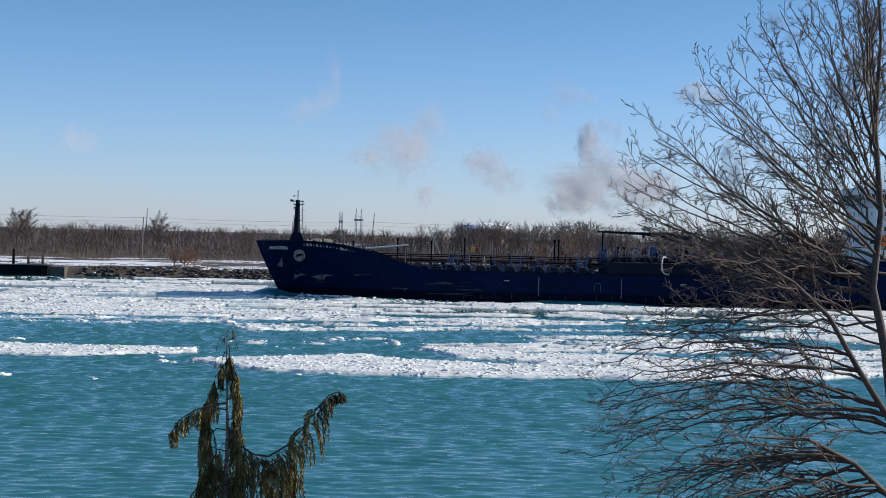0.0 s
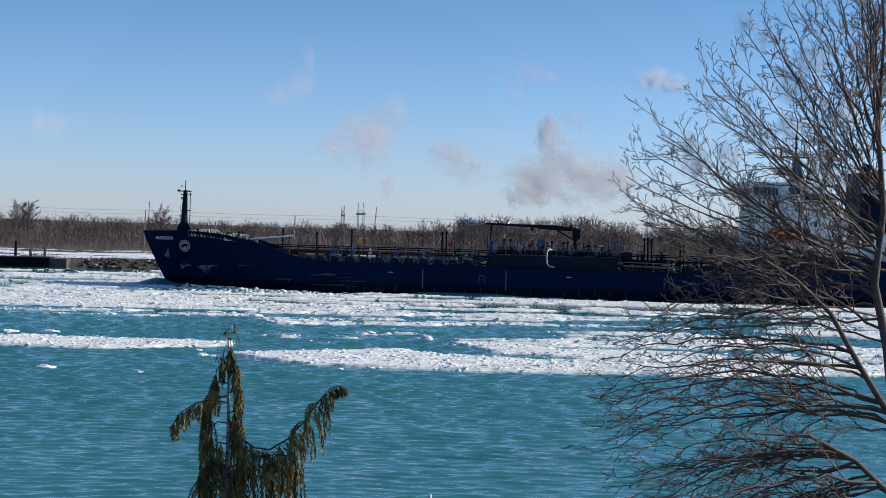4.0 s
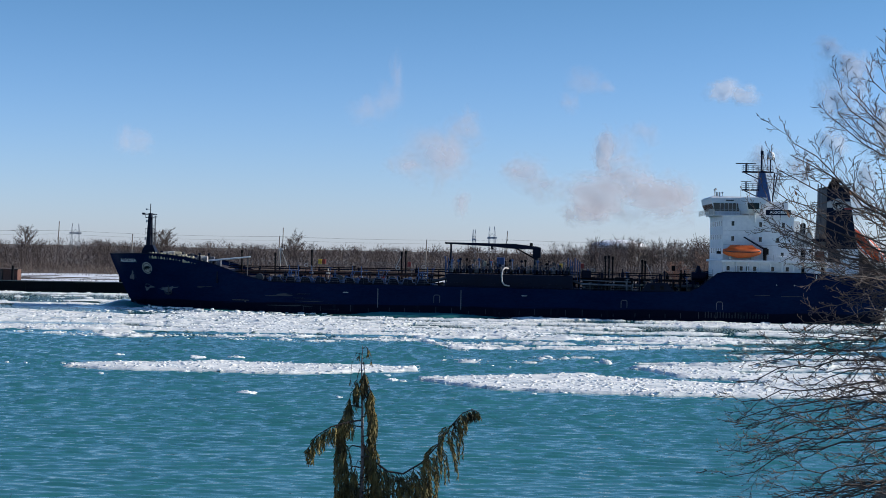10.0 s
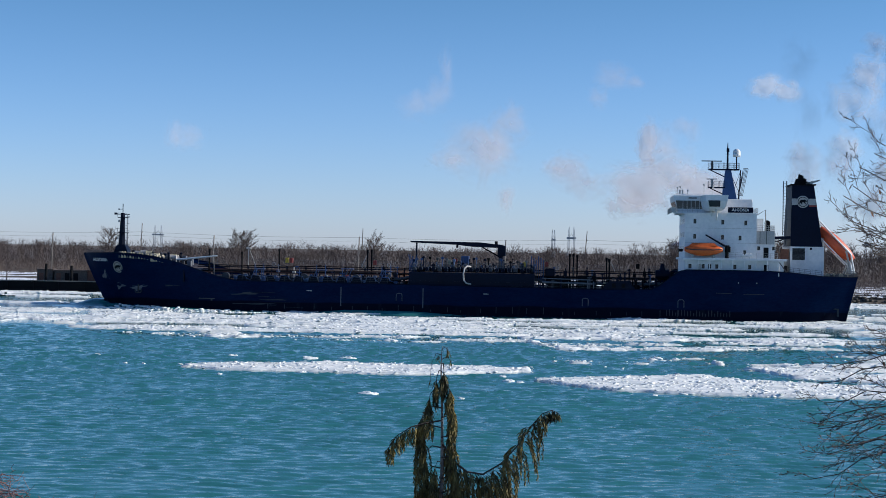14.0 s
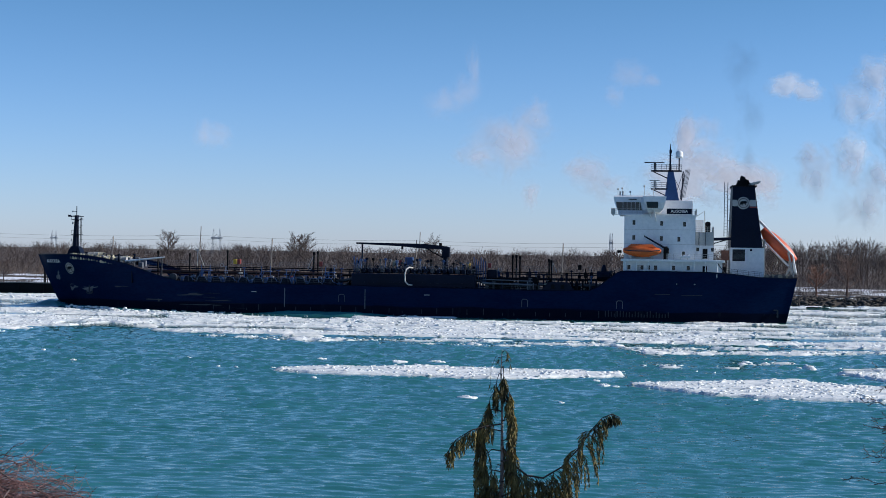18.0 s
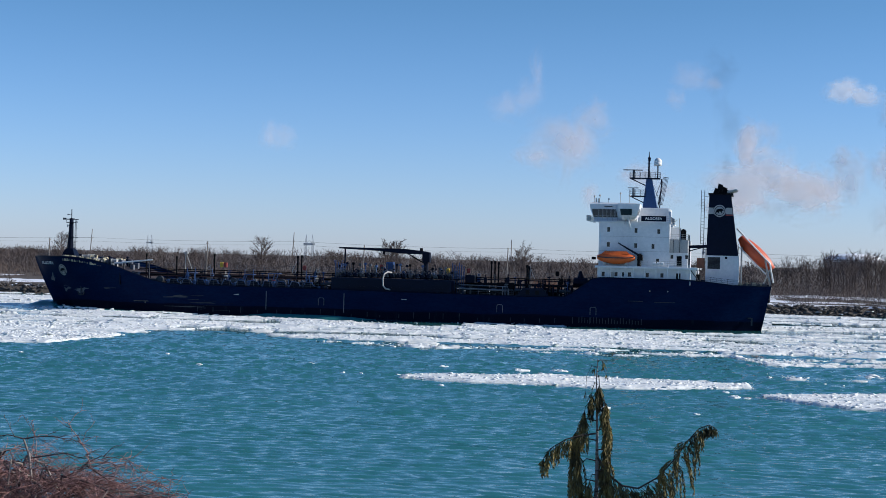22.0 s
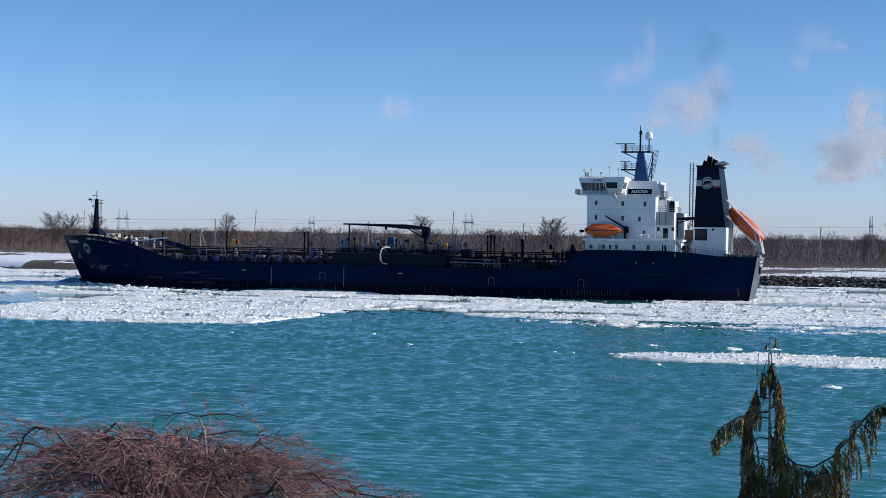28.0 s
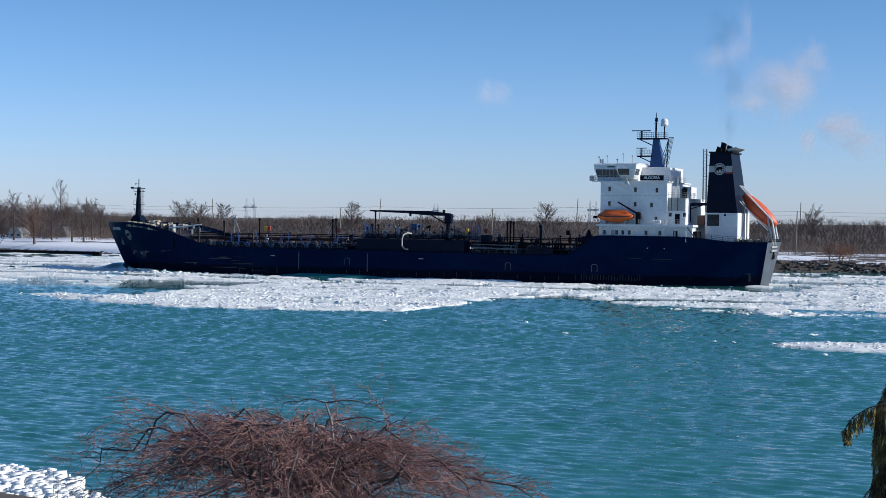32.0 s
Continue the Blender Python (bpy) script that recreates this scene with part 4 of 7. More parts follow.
    # wheelhouse with raked windows and a wing on each side
    wh = part("wheelhouse", Build().loft([[(116.6, -7.6, 19.8), (124.6, -7.6, 19.8), (124.6, 7.6, 19.8), (116.6, 7.6, 19.8)], [(116.3, -7.6, 20.9), (124.6, -7.6, 20.9), (124.6, 7.6, 20.9), (116.3, 7.6, 20.9)],
                                          [(115.8, -7.6, 22.0), (124.6, -7.6, 22.0), (124.6, 7.6, 22.0), (115.8, 7.6, 22.0)], [(115.6, -7.6, 23.1), (124.8, -7.6, 23.1), (124.8, 7.6, 23.1), (115.6, 7.6, 23.1)],
                                          [(116.0, -7.2, 23.4), (124.4, -7.2, 23.4), (124.4, 7.2, 23.4), (116.0, 7.2, 23.4)]]), M["white"], ship, "white wheelhouse with raked dark windows")
    for s in (-1, 1):
        wing = part("bridge_wing", Build().loft([[(121.3, s * 7.5, 20.2), (124.3, s * 7.5, 20.2), (124.3, s * 10.4, 20.2), (122.2, s * 10.4, 20.2)], [(120.9, s * 7.5, 20.7), (124.8, s * 7.5, 20.7), (124.8, s * 11.9, 20.7), (121.9, s * 11.9, 20.7)],
                                                 [(120.6, s * 7.5, 22.0), (125.2, s * 7.5, 22.0), (125.2, s * 12.3, 22.0), (121.4, s * 12.3, 22.0)], [(120.6, s * 7.5, 23.1), (125.4, s * 7.5, 23.1), (125.4, s * 12.3, 23.1), (121.3, s * 12.3, 23.1)]]), M["white"], wh, "white overhanging bridge wing")
        if s < 0:
            part("wing_window", Build().add([(121.95, -12.22, 20.95), (123.9, -12.22, 20.95), (123.9, -12.36, 22.1), (121.7, -12.36, 22.1)], [(0, 1, 2, 3)]).add([(122.0, -12.0, 20.95), (123.9, -12.0, 20.95), (123.9, -12.1, 22.1), (121.7, -12.1, 22.1)], [(3, 2, 1, 0)]), M["glass"], wing)
            for i in range(2):
                y0 = -9.2 - 1.5 * i
                part("wing_window", Build().add([(124.99, y0, 20.95), (124.99, y0 - 1.2, 20.95), (125.25, y0 - 1.2, 22.1), (125.25, y0, 22.1)], [(0, 1, 2, 3)]), M["glass"], wing)
            part("wing_brace", Build().tube([(123.2, -11.6, 20.4), (123.6, -9.8, 18.6)], .16, 6).tube([(122.3, -10.4, 20.3), (122.6, -9.8, 19.2)], .12, 6), M["white"], wing)
    for i in range(6):
        x0 = 116.65 + .76 * i
        f = lambda z: 0 if i else (z - 20.9) * .0
        part("bridge_window", Build().add([(x0 - (0.28 if i == 0 else 0), -7.63, 20.65), (x0 + .68, -7.63, 20.65), (x0 + .68, -7.63, 22.15), (x0 - (0.6 if i == 0 else 0), -7.63, 22.15)], [(0, 1, 2, 3)]), M["glass"], wh)
    for i in range(9):
        y0 = -7.4 + 1.65 * i
        part("bridge_window", Build().add([(116.28, y0, 20.85), (116.28, y0 + 1.45, 20.85), (115.78, y0 + 1.45, 22.0), (115.78, y0, 22.0)], [(0, 1, 2, 3)]), M["glass"], wh)
    part("bridge_gallery", Build().box(115.6, 121, -8.6, -7.6, 19.75, 19.9), M["white"], wh)
    rail(ship, [(121, -8.6, 19.9), (115.3, -8.6, 19.9), (115.3, 8.6, 19.9)], 1.0, 3, 1.0, "pale", "gallery_rail", .03)
    part("gallery_box", Build().box(115.2, 116.0, -9.0, -8.3, 19.9, 20.9, .05), M["pale"], wh)
    part("visor_strip", Build().box(118.4, 119.9, -7.66, -7.6, 22.55, 22.75), M["steel"], wh)
    # name board
    board = part("name_board", Build().box(125.5, 130.1, -9.95, -9.85, 19.95, 20.95), M["navy"], ship, "navy board with white ship's name")
    lettering(board, "ALGOSEA", 0.72, (127.8, -9.96, 20.45), FACE_PORT, M["white"], None, "board_lettering")
    # roof: aerials, domes, radar mast
    part("roof_house", Build().box(123.8, 130.4, -5.5, 5.5, 19.8, 22.6, .08), M["white"], ship)
    for x, y, h in ((116.4, -6.5, 1.3), (117.1, -3, 1.6), (121.3, -6.6, 1.9), (123.0, -6.2, 1.5), (118.6, -1, 1.0)):
        part("aerial", Build().tube([(x, y, 23.3), (x, y, 23.3 + h)], .05, 5).ball((x, y, 23.3 + h), .2, 8, 5), M["pale"], ship)
    for x in (116.8, 117.3):
        part("roof_lamp", Build().box(x - .15, x + .15, -7.0, -6.7, 23.3, 24.2, .03), M["pale"], ship)
    mast = part("radar_mast", Build().loft([[(125.1, -1.0, 22.6), (127.9, -1.0, 22.6), (127.9, 1.0, 22.6), (125.1, 1.0, 22.6)], [(125.7, -.5, 28.6), (126.7, -.5, 28.6), (126.7, .5, 28.6), (125.7, .5, 28.6)]]), M["blue"], ship, "blue tapered radar mast")
    part("mast_top", Build().tube([(126.1, 0, 28.5), (126.1, 0, 32.0), (126.1, 0, 33.6)], [.2, .16, .05], 7).box(125.9, 126.4, -.2, .2, 31.8, 32.5).tube([(125.7, 0, 31.4), (126.5, 0, 31.4)], .05, 4), M["navy"], mast)
    for z, x0, x1 in ((28.55, 122.5, 128.3), (25.1, 122.5, 125.6)):
        part("mast_platform", Build().box(x0, x1, -.9, .9, z - .25, z), M["navy"], mast)
        rail(ship, [(x0, -.9, z), (x1, -.9, z)], 1.1, 3, .9, "steel", "platform_rail", .03)
        rail(ship, [(x0, .9, z), (x1, .9, z)], 1.1, 3, .9, "steel", "platform_rail", .03)
        part("radar", Build().tube([(123.2, 0, z), (123.2, 0, z + 1.4)], .22, 7).box(121.2 if z > 26 else 122.2, 125.0 if z > 26 else 124.2, -.12, .12, z + 1.4, z + 1.58), M["pale"] if z < 26 else M["steel"], mast, "radar scanner")
        part("platform_leg", Build().tube([(x0 + .4, 0, z - .25), (125.6, 0, z - 1.5)], .1, 5), M["navy"], mast)
    part("dome_post", Build().tube([(127.8, 0, 28.5), (127.8, 0, 31.0)], .13, 6), M["navy"], mast)
    part("satellite_dome", Build().tube([(127.8, 0, 30.9), (127.8, 0, 31.6)], .72, 14).ball((127.8, 0, 31.7), .74, 14, 8), M["white"], mast, "white satellite dome", smooth=True)
    part("mast_stay", Build().tube([(128.3, 0, 22.4), (128.6, 0, 28.4)], .12, 5).tube([(126.9, 0, 23.0), (128.5, 0, 28)], .06, 4).tube([(128.4, 0, 24), (127, 0, 27)], .05, 4), M["navy"], mast)
    for k in range(5):
        u = k / 4
        part("screen_bar", Build().tube([(128.9 - .9 * u, -1.2, 23.4 + .2 * u), (129.9 - .9 * u, -1.2, 28.6)], .05, 5), M["bare"], mast, "pale slatted screen bar")
    part("screen_rim", Build().tube([(128.0, -1.2, 23.5), (128.9, -1.2, 23.4)], .06, 5).tube([(129.0, -1.2, 28.6), (129.9, -1.2, 28.6)], .06, 5).tube([(128.5, -1.2, 26.0), (129.4, -1.2, 26.0)], .05, 5), M["bare"], mast)
    part("signal_mast", Build().tube([(128.0, -1.5, 22.6), (128.9, -1.5, 28.0)], .07, 5), M["navy"], ship)


def build_boats(ship):
    def hull_of_boat(n=12, length=7.0, r=1.1):
        rings = []
        for i in range(n + 1):
            u = i / n
            w = r * (math.sin(math.pi * min(max(u, .03), .97)) ** .42)
            ring = []
            for j in range(14):
                a = 2 * math.pi * j / 14
                y, z = w * math.sin(a), (0.95 if math.cos(a) > 0 else 1.05) * w * math.cos(a) * (0.92 if math.cos(a) > 0 else 1.0)
                ring.append((length * (u - .5), y, z + (0.12 * (2 * u - 1) ** 2)))
            rings.append(ring)
        return Build().loft(rings)
    boat = hull_of_boat()
    boat.v = [(x + 121.1, y - 10.9, z + 13.0) for x, y, z in boat.v]
    lb = part("lifeboat", boat, M["orange"], ship, "orange enclosed lifeboat in its davit", smooth=True)
    part("boat_gunwale", Build().tube([(117.8, -11.7, 13.15), (119.4, -12.0, 13.0), (122.8, -12.0, 13.0), (124.4, -11.6, 13.15)], .09, 5), M["steel"], lb)
    part("boat_canopy", Build().loft([[(118.4, -11.6, 13.7), (123.6, -11.6, 13.7), (123.6, -10.2, 13.7), (118.4, -10.2, 13.7)], [(119.0, -11.2, 14.25), (123.0, -11.2, 14.25), (123.0, -10.6, 14.25), (119.0, -10.6, 14.25)]]), M["orange"], lb)
    for x in (119.0, 123.0):
        part("boat_cradle", Build().box(x - .2, x + .2, -11.2, -10.2, 11.5, 12.2), M["pale"], ship)
    part("davit_arm", Build().tube([(125.6, -10.8, 13.4), (121.4, -10.8, 15.8)], [.22, .13], 6), M["navy"], ship, "dark davit arm")
    part("davit_post", Build().tube([(125.4, -10.8, 11.5), (125.4, -10.8, 13.9)], .38, 8).box(125.0, 126.0, -11.1, -10.4, 12.6, 13.7, .1), M["black"], ship)
    for x in (128.2, 128.9, 129.6):
        part("raft_canister", Build().tube([(x - .25, -11.0, 12.1), (x + .25, -11.0, 12.1)], .32, 10), M["white"], ship)
    part("house_lamp", Build().box(116.5, 117.3, -10.6, -10.2, 12.6, 13.1), M["black"], ship)
    # free fall boat on its ramp over the stern
    ff = hull_of_boat(14, 8.6, 1.5)
    m = pose(146.7, 0, 14.5, 0, 43, 0)
    ff.v = [tuple(m @ Vector(p)) for p in ff.v]
    fb = part("free_fall_boat", ff, M["red_orange"], ship, "orange free-fall lifeboat on its stern ramp", smooth=True)
    for s in (-1.35, 1.35):
        part("launch_rail", Build().tube([(143.0, s, 19.2), (149.3, s, 12.6), (150.0, s, 9.0)], .17, 6), M["white"], ship, "white launching rail")
        part("launch_rail", Build().tube([(142.6, s, 16.6), (148.6, s, 10.6)], .13, 6), M["white"], ship)
        part("ramp_post", Build().tube([(149.6, s, 7.8), (148.4, s, 13.2)], .18, 6).tube([(147.8, s, 7.7), (149.6, s, 12.2)], .12, 6), M["pale"], ship)
        part("ramp_post", Build().tube([(144.0, s, 8.0), (144.0, s, 15.6)], .15, 6), M["pale"], ship)
    part("ramp_tie", Build().tube([(149.2, -1.4, 12.6), (149.2, 1.4, 12.6)], .1, 5).tube([(143.2, -1.4, 19.1), (143.2, 1.4, 19.1)], .1, 5), M["pale"], ship)


def build_funnel(ship):
    case = part("funnel_casing", Build().loft([[(137.4, -6.2, 7.8), (143.6, -6.2, 7.8), (143.6, 6.2, 7.8), (137.4, 6.2, 7.8)], [(137.4, -6.2, 13.9), (143.6, -6.2, 13.9), (143.6, 6.2, 13.9), (137.4, 6.2, 13.9)]]), M["white"], ship, "white engine casing")
    part("casing_louvre", Build().box(137.8, 140.1, -6.26, -6.1, 11.4, 13.6), M["steel"], case, "grey louvred air intake")
    for k in range(10):
        part("louvre_slat", Build().box(137.85, 140.05, -6.3, -6.24, 11.5 + .21 * k, 11.58 + .21 * k), M["black"], case)
    part("casing_lamp", Build().box(141.0, 141.4, -6.3, -6.18, 13.3, 13.7), M["black"], case)
    fu = part("funnel", Build().loft([[(137.5, -5.6, 13.9), (143.4, -5.6, 13.9), (143.4, 5.6, 13.9), (137.5, 5.6, 13.9)], [(137.55, -5.4, 17), (142.95, -5.4, 17), (142.95, 5.4, 17), (137.55, 5.4, 17)],
                                      [(137.8, -4.4, 25.5), (141.8, -4.4, 25.5), (141.8, 4.4, 25.5), (137.8, 4.4, 25.5)]]), M["navy"], ship, "tall navy funnel with a pale band")
    y = lambda x, z: -(5.4 - (z - 17) * .1176) - .02
    band = Build()
    for x0, x1 in ((137.72, 138.6), (140.9, 142.1)):
        band.add([(x0, y(0, 21.7) - .01, 21.7), (x1 + .06, y(0, 21.7) - .01, 21.7), (x1, y(0, 22.9) - .01, 22.9), (x0, y(0, 22.9) - .01, 22.9)], [(0, 1, 2, 3)])
    band.add([(142.25, -4.9, 21.7), (142.25, 4.9, 21.7), (142.13, 4.8, 22.9), (142.13, -4.8, 22.9)], [(0, 1, 2, 3)])
    part("funnel_band", band, M["pale"], fu, "pale band round the funnel")
    part("funnel_red_band", Build().add([(140.9, y(0, 21.4) - .012, 21.4), (142.3, y(0, 21.4) - .012, 21.4), (142.28, y(0, 21.65) - .012, 21.65), (140.9, y(0, 21.65) - .012, 21.65)], [(0, 1, 2, 3)]), M["red"], fu)
    emblem(fu, 139.75, 22.3, 1.15, y)
    part("funnel_rim", Build().box(137.6, 142.2, -4.6, 4.6, 25.4, 25.65), M["black"], fu)
    part("funnel_lip", Build().prism([(141.2, 25.6), (143.0, 26.35), (142.7, 26.5), (141.0, 26.1)], -4.2, 4.2), M["pale"], fu, "pale deflector lip")
    for x, z, yy in ((138.9, 26.4, -2), (139.5, 27.3, -1), (140.3, 26.8, .8), (140.9, 26.3, 2)):
        part("exhaust_pipe", Build().prism([(x - .5, 25.6), (x + .5, 25.6), (x + .75, z), (x - .1, z + .35)], yy - .5, yy + .5), M["black"], fu, "black raked exhaust pipe")
    b = Build()
    for s in (-3.6, -3.0):
        b.tube([(136.9, s, 14), (136.9, s, 26.2)], .08, 4)
        b.tube([(136.3, s, 16), (136.3, s, 26.2)], .065, 4)
    for k in range(20):
        b.tube([(136.9, -3.6, 14.3 + .6 * k), (136.9, -3.0, 14.3 + .6 * k)], .035, 4)
        if k > 2:
            b.tube([(136.9, -3.6, 14.3 + .6 * k), (136.3, -3.6, 14.3 + .6 * k)], .035, 4)
    for k in range(6):
        b.tube([(136.9, -3.3, 15 + 2 * k), (137.8, -3.3, 15 + 2 * k)], .05, 4)
    part("funnel_ladder", b, M["bare"], fu, "caged ladder up the funnel")
    # poop deck clutter
    rail(ship, [(136.5, -11.0, 9.0), (142.6, -10.2, 8.45), (147, -8.9, 8.4), (149.5, -7.7, 8.4), (149.5, 7.7, 8.4)], 1.0, 3, 1.1, "steel", "poop_rail", .03)
    part("stair", Build().tube([(137.0, -10.2, 8.2), (134.6, -10.2, 11.4)], .09, 5).tube([(137.0, -9.4, 8.2), (134.6, -9.4, 11.4)], .09, 5), M["steel"], ship)
    for k in range(9):
        part("stair_tread", Build().box(136.6 - .26 * k, 136.9 - .26 * k, -10.2, -9.4, 8.5 + .34 * k, 8.54 + .34 * k), M["steel"], ship)
    part("crew_hut", Build().box(135.8, 137.2, -5.8, -4.0, 11.5, 13.4, .05), M["brick"], ship, "rust red box beside the funnel")
    part("hatch_house", Build().box(134.6, 136.6, -9.4, -6.0, 8.2, 10.3, .1), M["black"], ship)
    for i in range(12):
        x, yy = 143.9 + .42 * i, -8.6 + .08 * i + .3 * (i % 2)
        part("mooring_winch" if i % 3 == 0 else "bitt", Build().tube([(x, yy - .4, 8.6), (x, yy + .4, 8.6)], .45 if i % 3 == 0 else .3, 8).tube([(x, yy, 7.6), (x, yy, 8.8 + .2 * (i % 2))], .2, 7), M["tan"] if i % 3 == 0 else M["steel"], ship)
    # stern anchor and marks on the transom
    part("stern_anchor", Build().tube([(149.3, 1.0, 6.6), (149.3, 1.0, 5.2)], .18, 6).tube([(149.3, .3, 5.9), (149.25, .5, 5.2), (149.25, 1.5, 5.2), (149.3, 1.7, 5.9)], .16, 6), M["black"], ship)
    for k in range(2):
        part("transom_marks", Build().box(149.55, 149.64, -3.2, 3.2, 7.3 - .7 * k, 7.65 - .7 * k), M["pale"], ship, "bars of pale writing")


# sun on the aft face is put into this paler colour
M["transom"] = mat("sunlit_transom", (0.05, 0.062, 0.08), (0.11, 0.125, 0.145), rough=0.5, grain=1.5, patch=0.5, stretch=(1, 1, .5))
ship = thing("tanker_ship", "navy blue tanker with white deckhouse under way in river ice", "ship")
build_hull(ship)
build_bow(ship)
build_side_marks(ship)
build_cargo_deck(ship)
build_house(ship)
build_boats(ship)
build_funnel(ship)

# ---- river, ice and the far shore ----
WITH_SHIP, WITH_RIVER, CLOUD_ROWS = [ship], [], []
SHORE = [(-900, 800), (-420, 540), (-273, 453), (-200, 415), (-150, 404), (0, 402), (400, 400), (900, 420)]
rs = np.random.RandomState(7)


def grid_mesh(name, xs, ys, height, material, keep=None, smooth=True):
    X, Y = np.meshgrid(xs, ys)
    Z = height(X, Y)
    v = np.stack([X, Y, Z], -1).reshape(-1, 3)
    nx, ny = len(xs), len(ys)
    i, j = np.meshgrid(np.arange(nx - 1), np.arange(ny - 1))
    a = (j * nx + i).ravel()
    f = np.stack([a, a + 1, a + nx + 1, a + nx], -1)
    if keep is not None:
        f = f[keep(v[f].mean(1))]
        used = np.unique(f)
        back = np.zeros(len(v), np.int32)
        back[used] = np.arange(len(used))
        v, f = v[used], back[f]
    return fast_mesh(name, v, f, material, smooth)


def value_noise(x, y, seed=0):
    """Smooth noise between 0 and 1 on arrays."""
    def h(i, j):
        q = (i * 374761393 + j * 668265263 + seed * 1442695041).astype(np.int64) & 0x7FFFFFFF
        q = (q ^ (q >> 13)) * 1274126177 & 0x7FFFFFFF
        return ((q ^ (q >> 16)) & 0xFFFF) / 65535.0
    i, j = np.floor(x).astype(np.int64), np.floor(y).astype(np.int64)
    u, v = x - i, y - j
    u, v = u * u * (3 - 2 * u), v * v * (3 - 2 * v)
    return (h(i, j) * (1 - u) + h(i + 1, j) * u) * (1 - v) + (h(i, j + 1) * (1 - u) + h(i + 1, j + 1) * u) * v


def fractal(x, y, seed=0, n=4):
    s, a, t = 0, 1.0, 0
    for k in range(n):
        s = s + a * value_noise(x * 2**k, y * 2**k, seed + k)
        t += a
        a *= .55
    return s / t


def shore_y(x):
    return np.interp(x, [p[0] for p in SHORE], [p[1] for p in SHORE])


def land_height(X, Y):
    d = Y - shore_y(X)
    z = np.interp(d, [-30, -2, 0, 3, 7, 40, 90, 160, 400, 1200], [-3, -1.0, 0.1, 1.4, 2.1, 3.0, 3.9, 6.2, 6.6, 7.2])
    return z + (fractal(X * .05, Y * .05, 3) - .5) * np.clip(d / 60, 0.1, 1.2)


gx = np.concatenate([np.linspace(-4000, -460, 20), np.arange(-450, 300, 3.0), np.linspace(310, 4000, 20)])
gd = np.concatenate([np.linspace(370, 620, 90), np.linspace(630, 1200, 30), np.linspace(1300, 4800, 8)])
single("ground", grid_mesh("ground", gx, gd, land_height, M["bank"]), None, "brown winter riverbank with dead grass", "ground", kind="structure")


def snow_keep(c):
    d = c[:, 1] - shore_y(c[:, 0])
    n = fractal(c[:, 0] * .035, c[:, 1] * .11, 11)
    return (d > np.where(c[:, 0] < -215, -1.0, 5)) & (d < 64 + 30 * (n - .5)) & (n + .12 * (fractal(c[:, 0] * .3, c[:, 1] * .6, 5) - .5) > .40 - .12 * (c[:, 0] < -215) + .0025 * np.abs(d - 20))


single("snow_cover", grid_mesh("snow_cover", np.arange(-430, 300, 1.6), np.arange(402, 600, 1.8), lambda X, Y: land_height(X, Y) + .12 - .5 * np.clip((.2 + 1.5 * value_noise(X * .3, Y * .3, 6) - Y + shore_y(X)) / 1.5, 0, 1), M["snow"], snow_keep), None,
       "patchy old snow on the far bank", "snow", kind="stuff")


def rock_mesh(name, pts, sizes, material, tilt=0.0, turn=6.28):
    """Many angular lumps, each a jittered eight-corner block, tilted at random."""
    n = len(pts)
    base = np.array([(x, y, z) for z in (-.6, .6) for x, y in ((-1, -1), (1, -1), (1, 1), (-1, 1))], float)
    v = base[None] * (1 + .45 * (rs.rand(n, 8, 3) - .5)) * sizes[:, None, :]
    if tilt:
        for i, j in ((1, 2), (0, 2)):
            a = tilt * (rs.rand(n) - .5)
            c, s = np.cos(a)[:, None], np.sin(a)[:, None]
            p, q = v[..., i] * c - v[..., j] * s, v[..., i] * s + v[..., j] * c
            v[..., i], v[..., j] = p, q
    a = (rs.rand(n) - .5) * turn
    c, s = np.cos(a)[:, None], np.sin(a)[:, None]
    v = np.stack([v[..., 0] * c - v[..., 1] * s, v[..., 0] * s + v[..., 1] * c, v[..., 2]], -1) + pts[:, None, :]
    f = np.array([(3, 2, 1, 0), (4, 5, 6, 7), (0, 1, 5, 4), (1, 2, 6, 5), (2, 3, 7, 6), (3, 0, 4, 7)])
    return fast_mesh(name, v.reshape(-1, 3), (f[None] + 8 * np.arange(n)[:, None, None]).reshape(-1, 4), material)


rx = rs.uniform(-175, 260, 2600)
rx = np.where((rx > -142) & (rx < -42), rx + 140, rx)
rd = rs.uniform(-.5, 7.5, 2600)
rp = np.stack([rx, shore_y(rx) + rd, land_height(rx, shore_y(rx) + rd) + .15], -1)
rsz = rs.uniform(.18, .55, (2600, 1)) * rs.uniform(.7, 1.2, (2600, 3)) * np.array([1.2, 1, .7])
single("bank_rocks", rock_mesh("bank_rocks", rp, rsz, M["rock"]), None, "dark broken rocks along the water's edge", "rocks", kind="stuff")
single("bank_snow_lumps", rock_mesh("bank_snow_lumps", rp[:110] + np.array([0, .3, .20]), rsz[:110] * np.array([1.1, 1, .5]), M["snow"]), None, "snow lying between the bank rocks", "snow", kind="stuff")

# river ice: near edge of the drifting field, in the places that it has at the start
FIELD_EDGE = [(-420, 300), (-250, 262), (-181, 244), (-155, 207), (-135, 194), (-122, 190), (-100, 191), (-91, 194), (-89, 206), (-86, 228), (-82, 249), (-76, 240), (-64, 219), (-52, 211),
              (-45, 206), (-30, 206), (-17, 203), (-10, 207), (-3.3, 209), (-.4, 196), (-2.0, 168), (4.6, 164), (8.5, 169), (10.4, 177), (15, 178), (16.8, 168), (19.3, 161.6), (20.6, 154), (25.8, 150.5), (29.2, 148), (45, 144), (70, 142), (120, 140), (220, 140)]


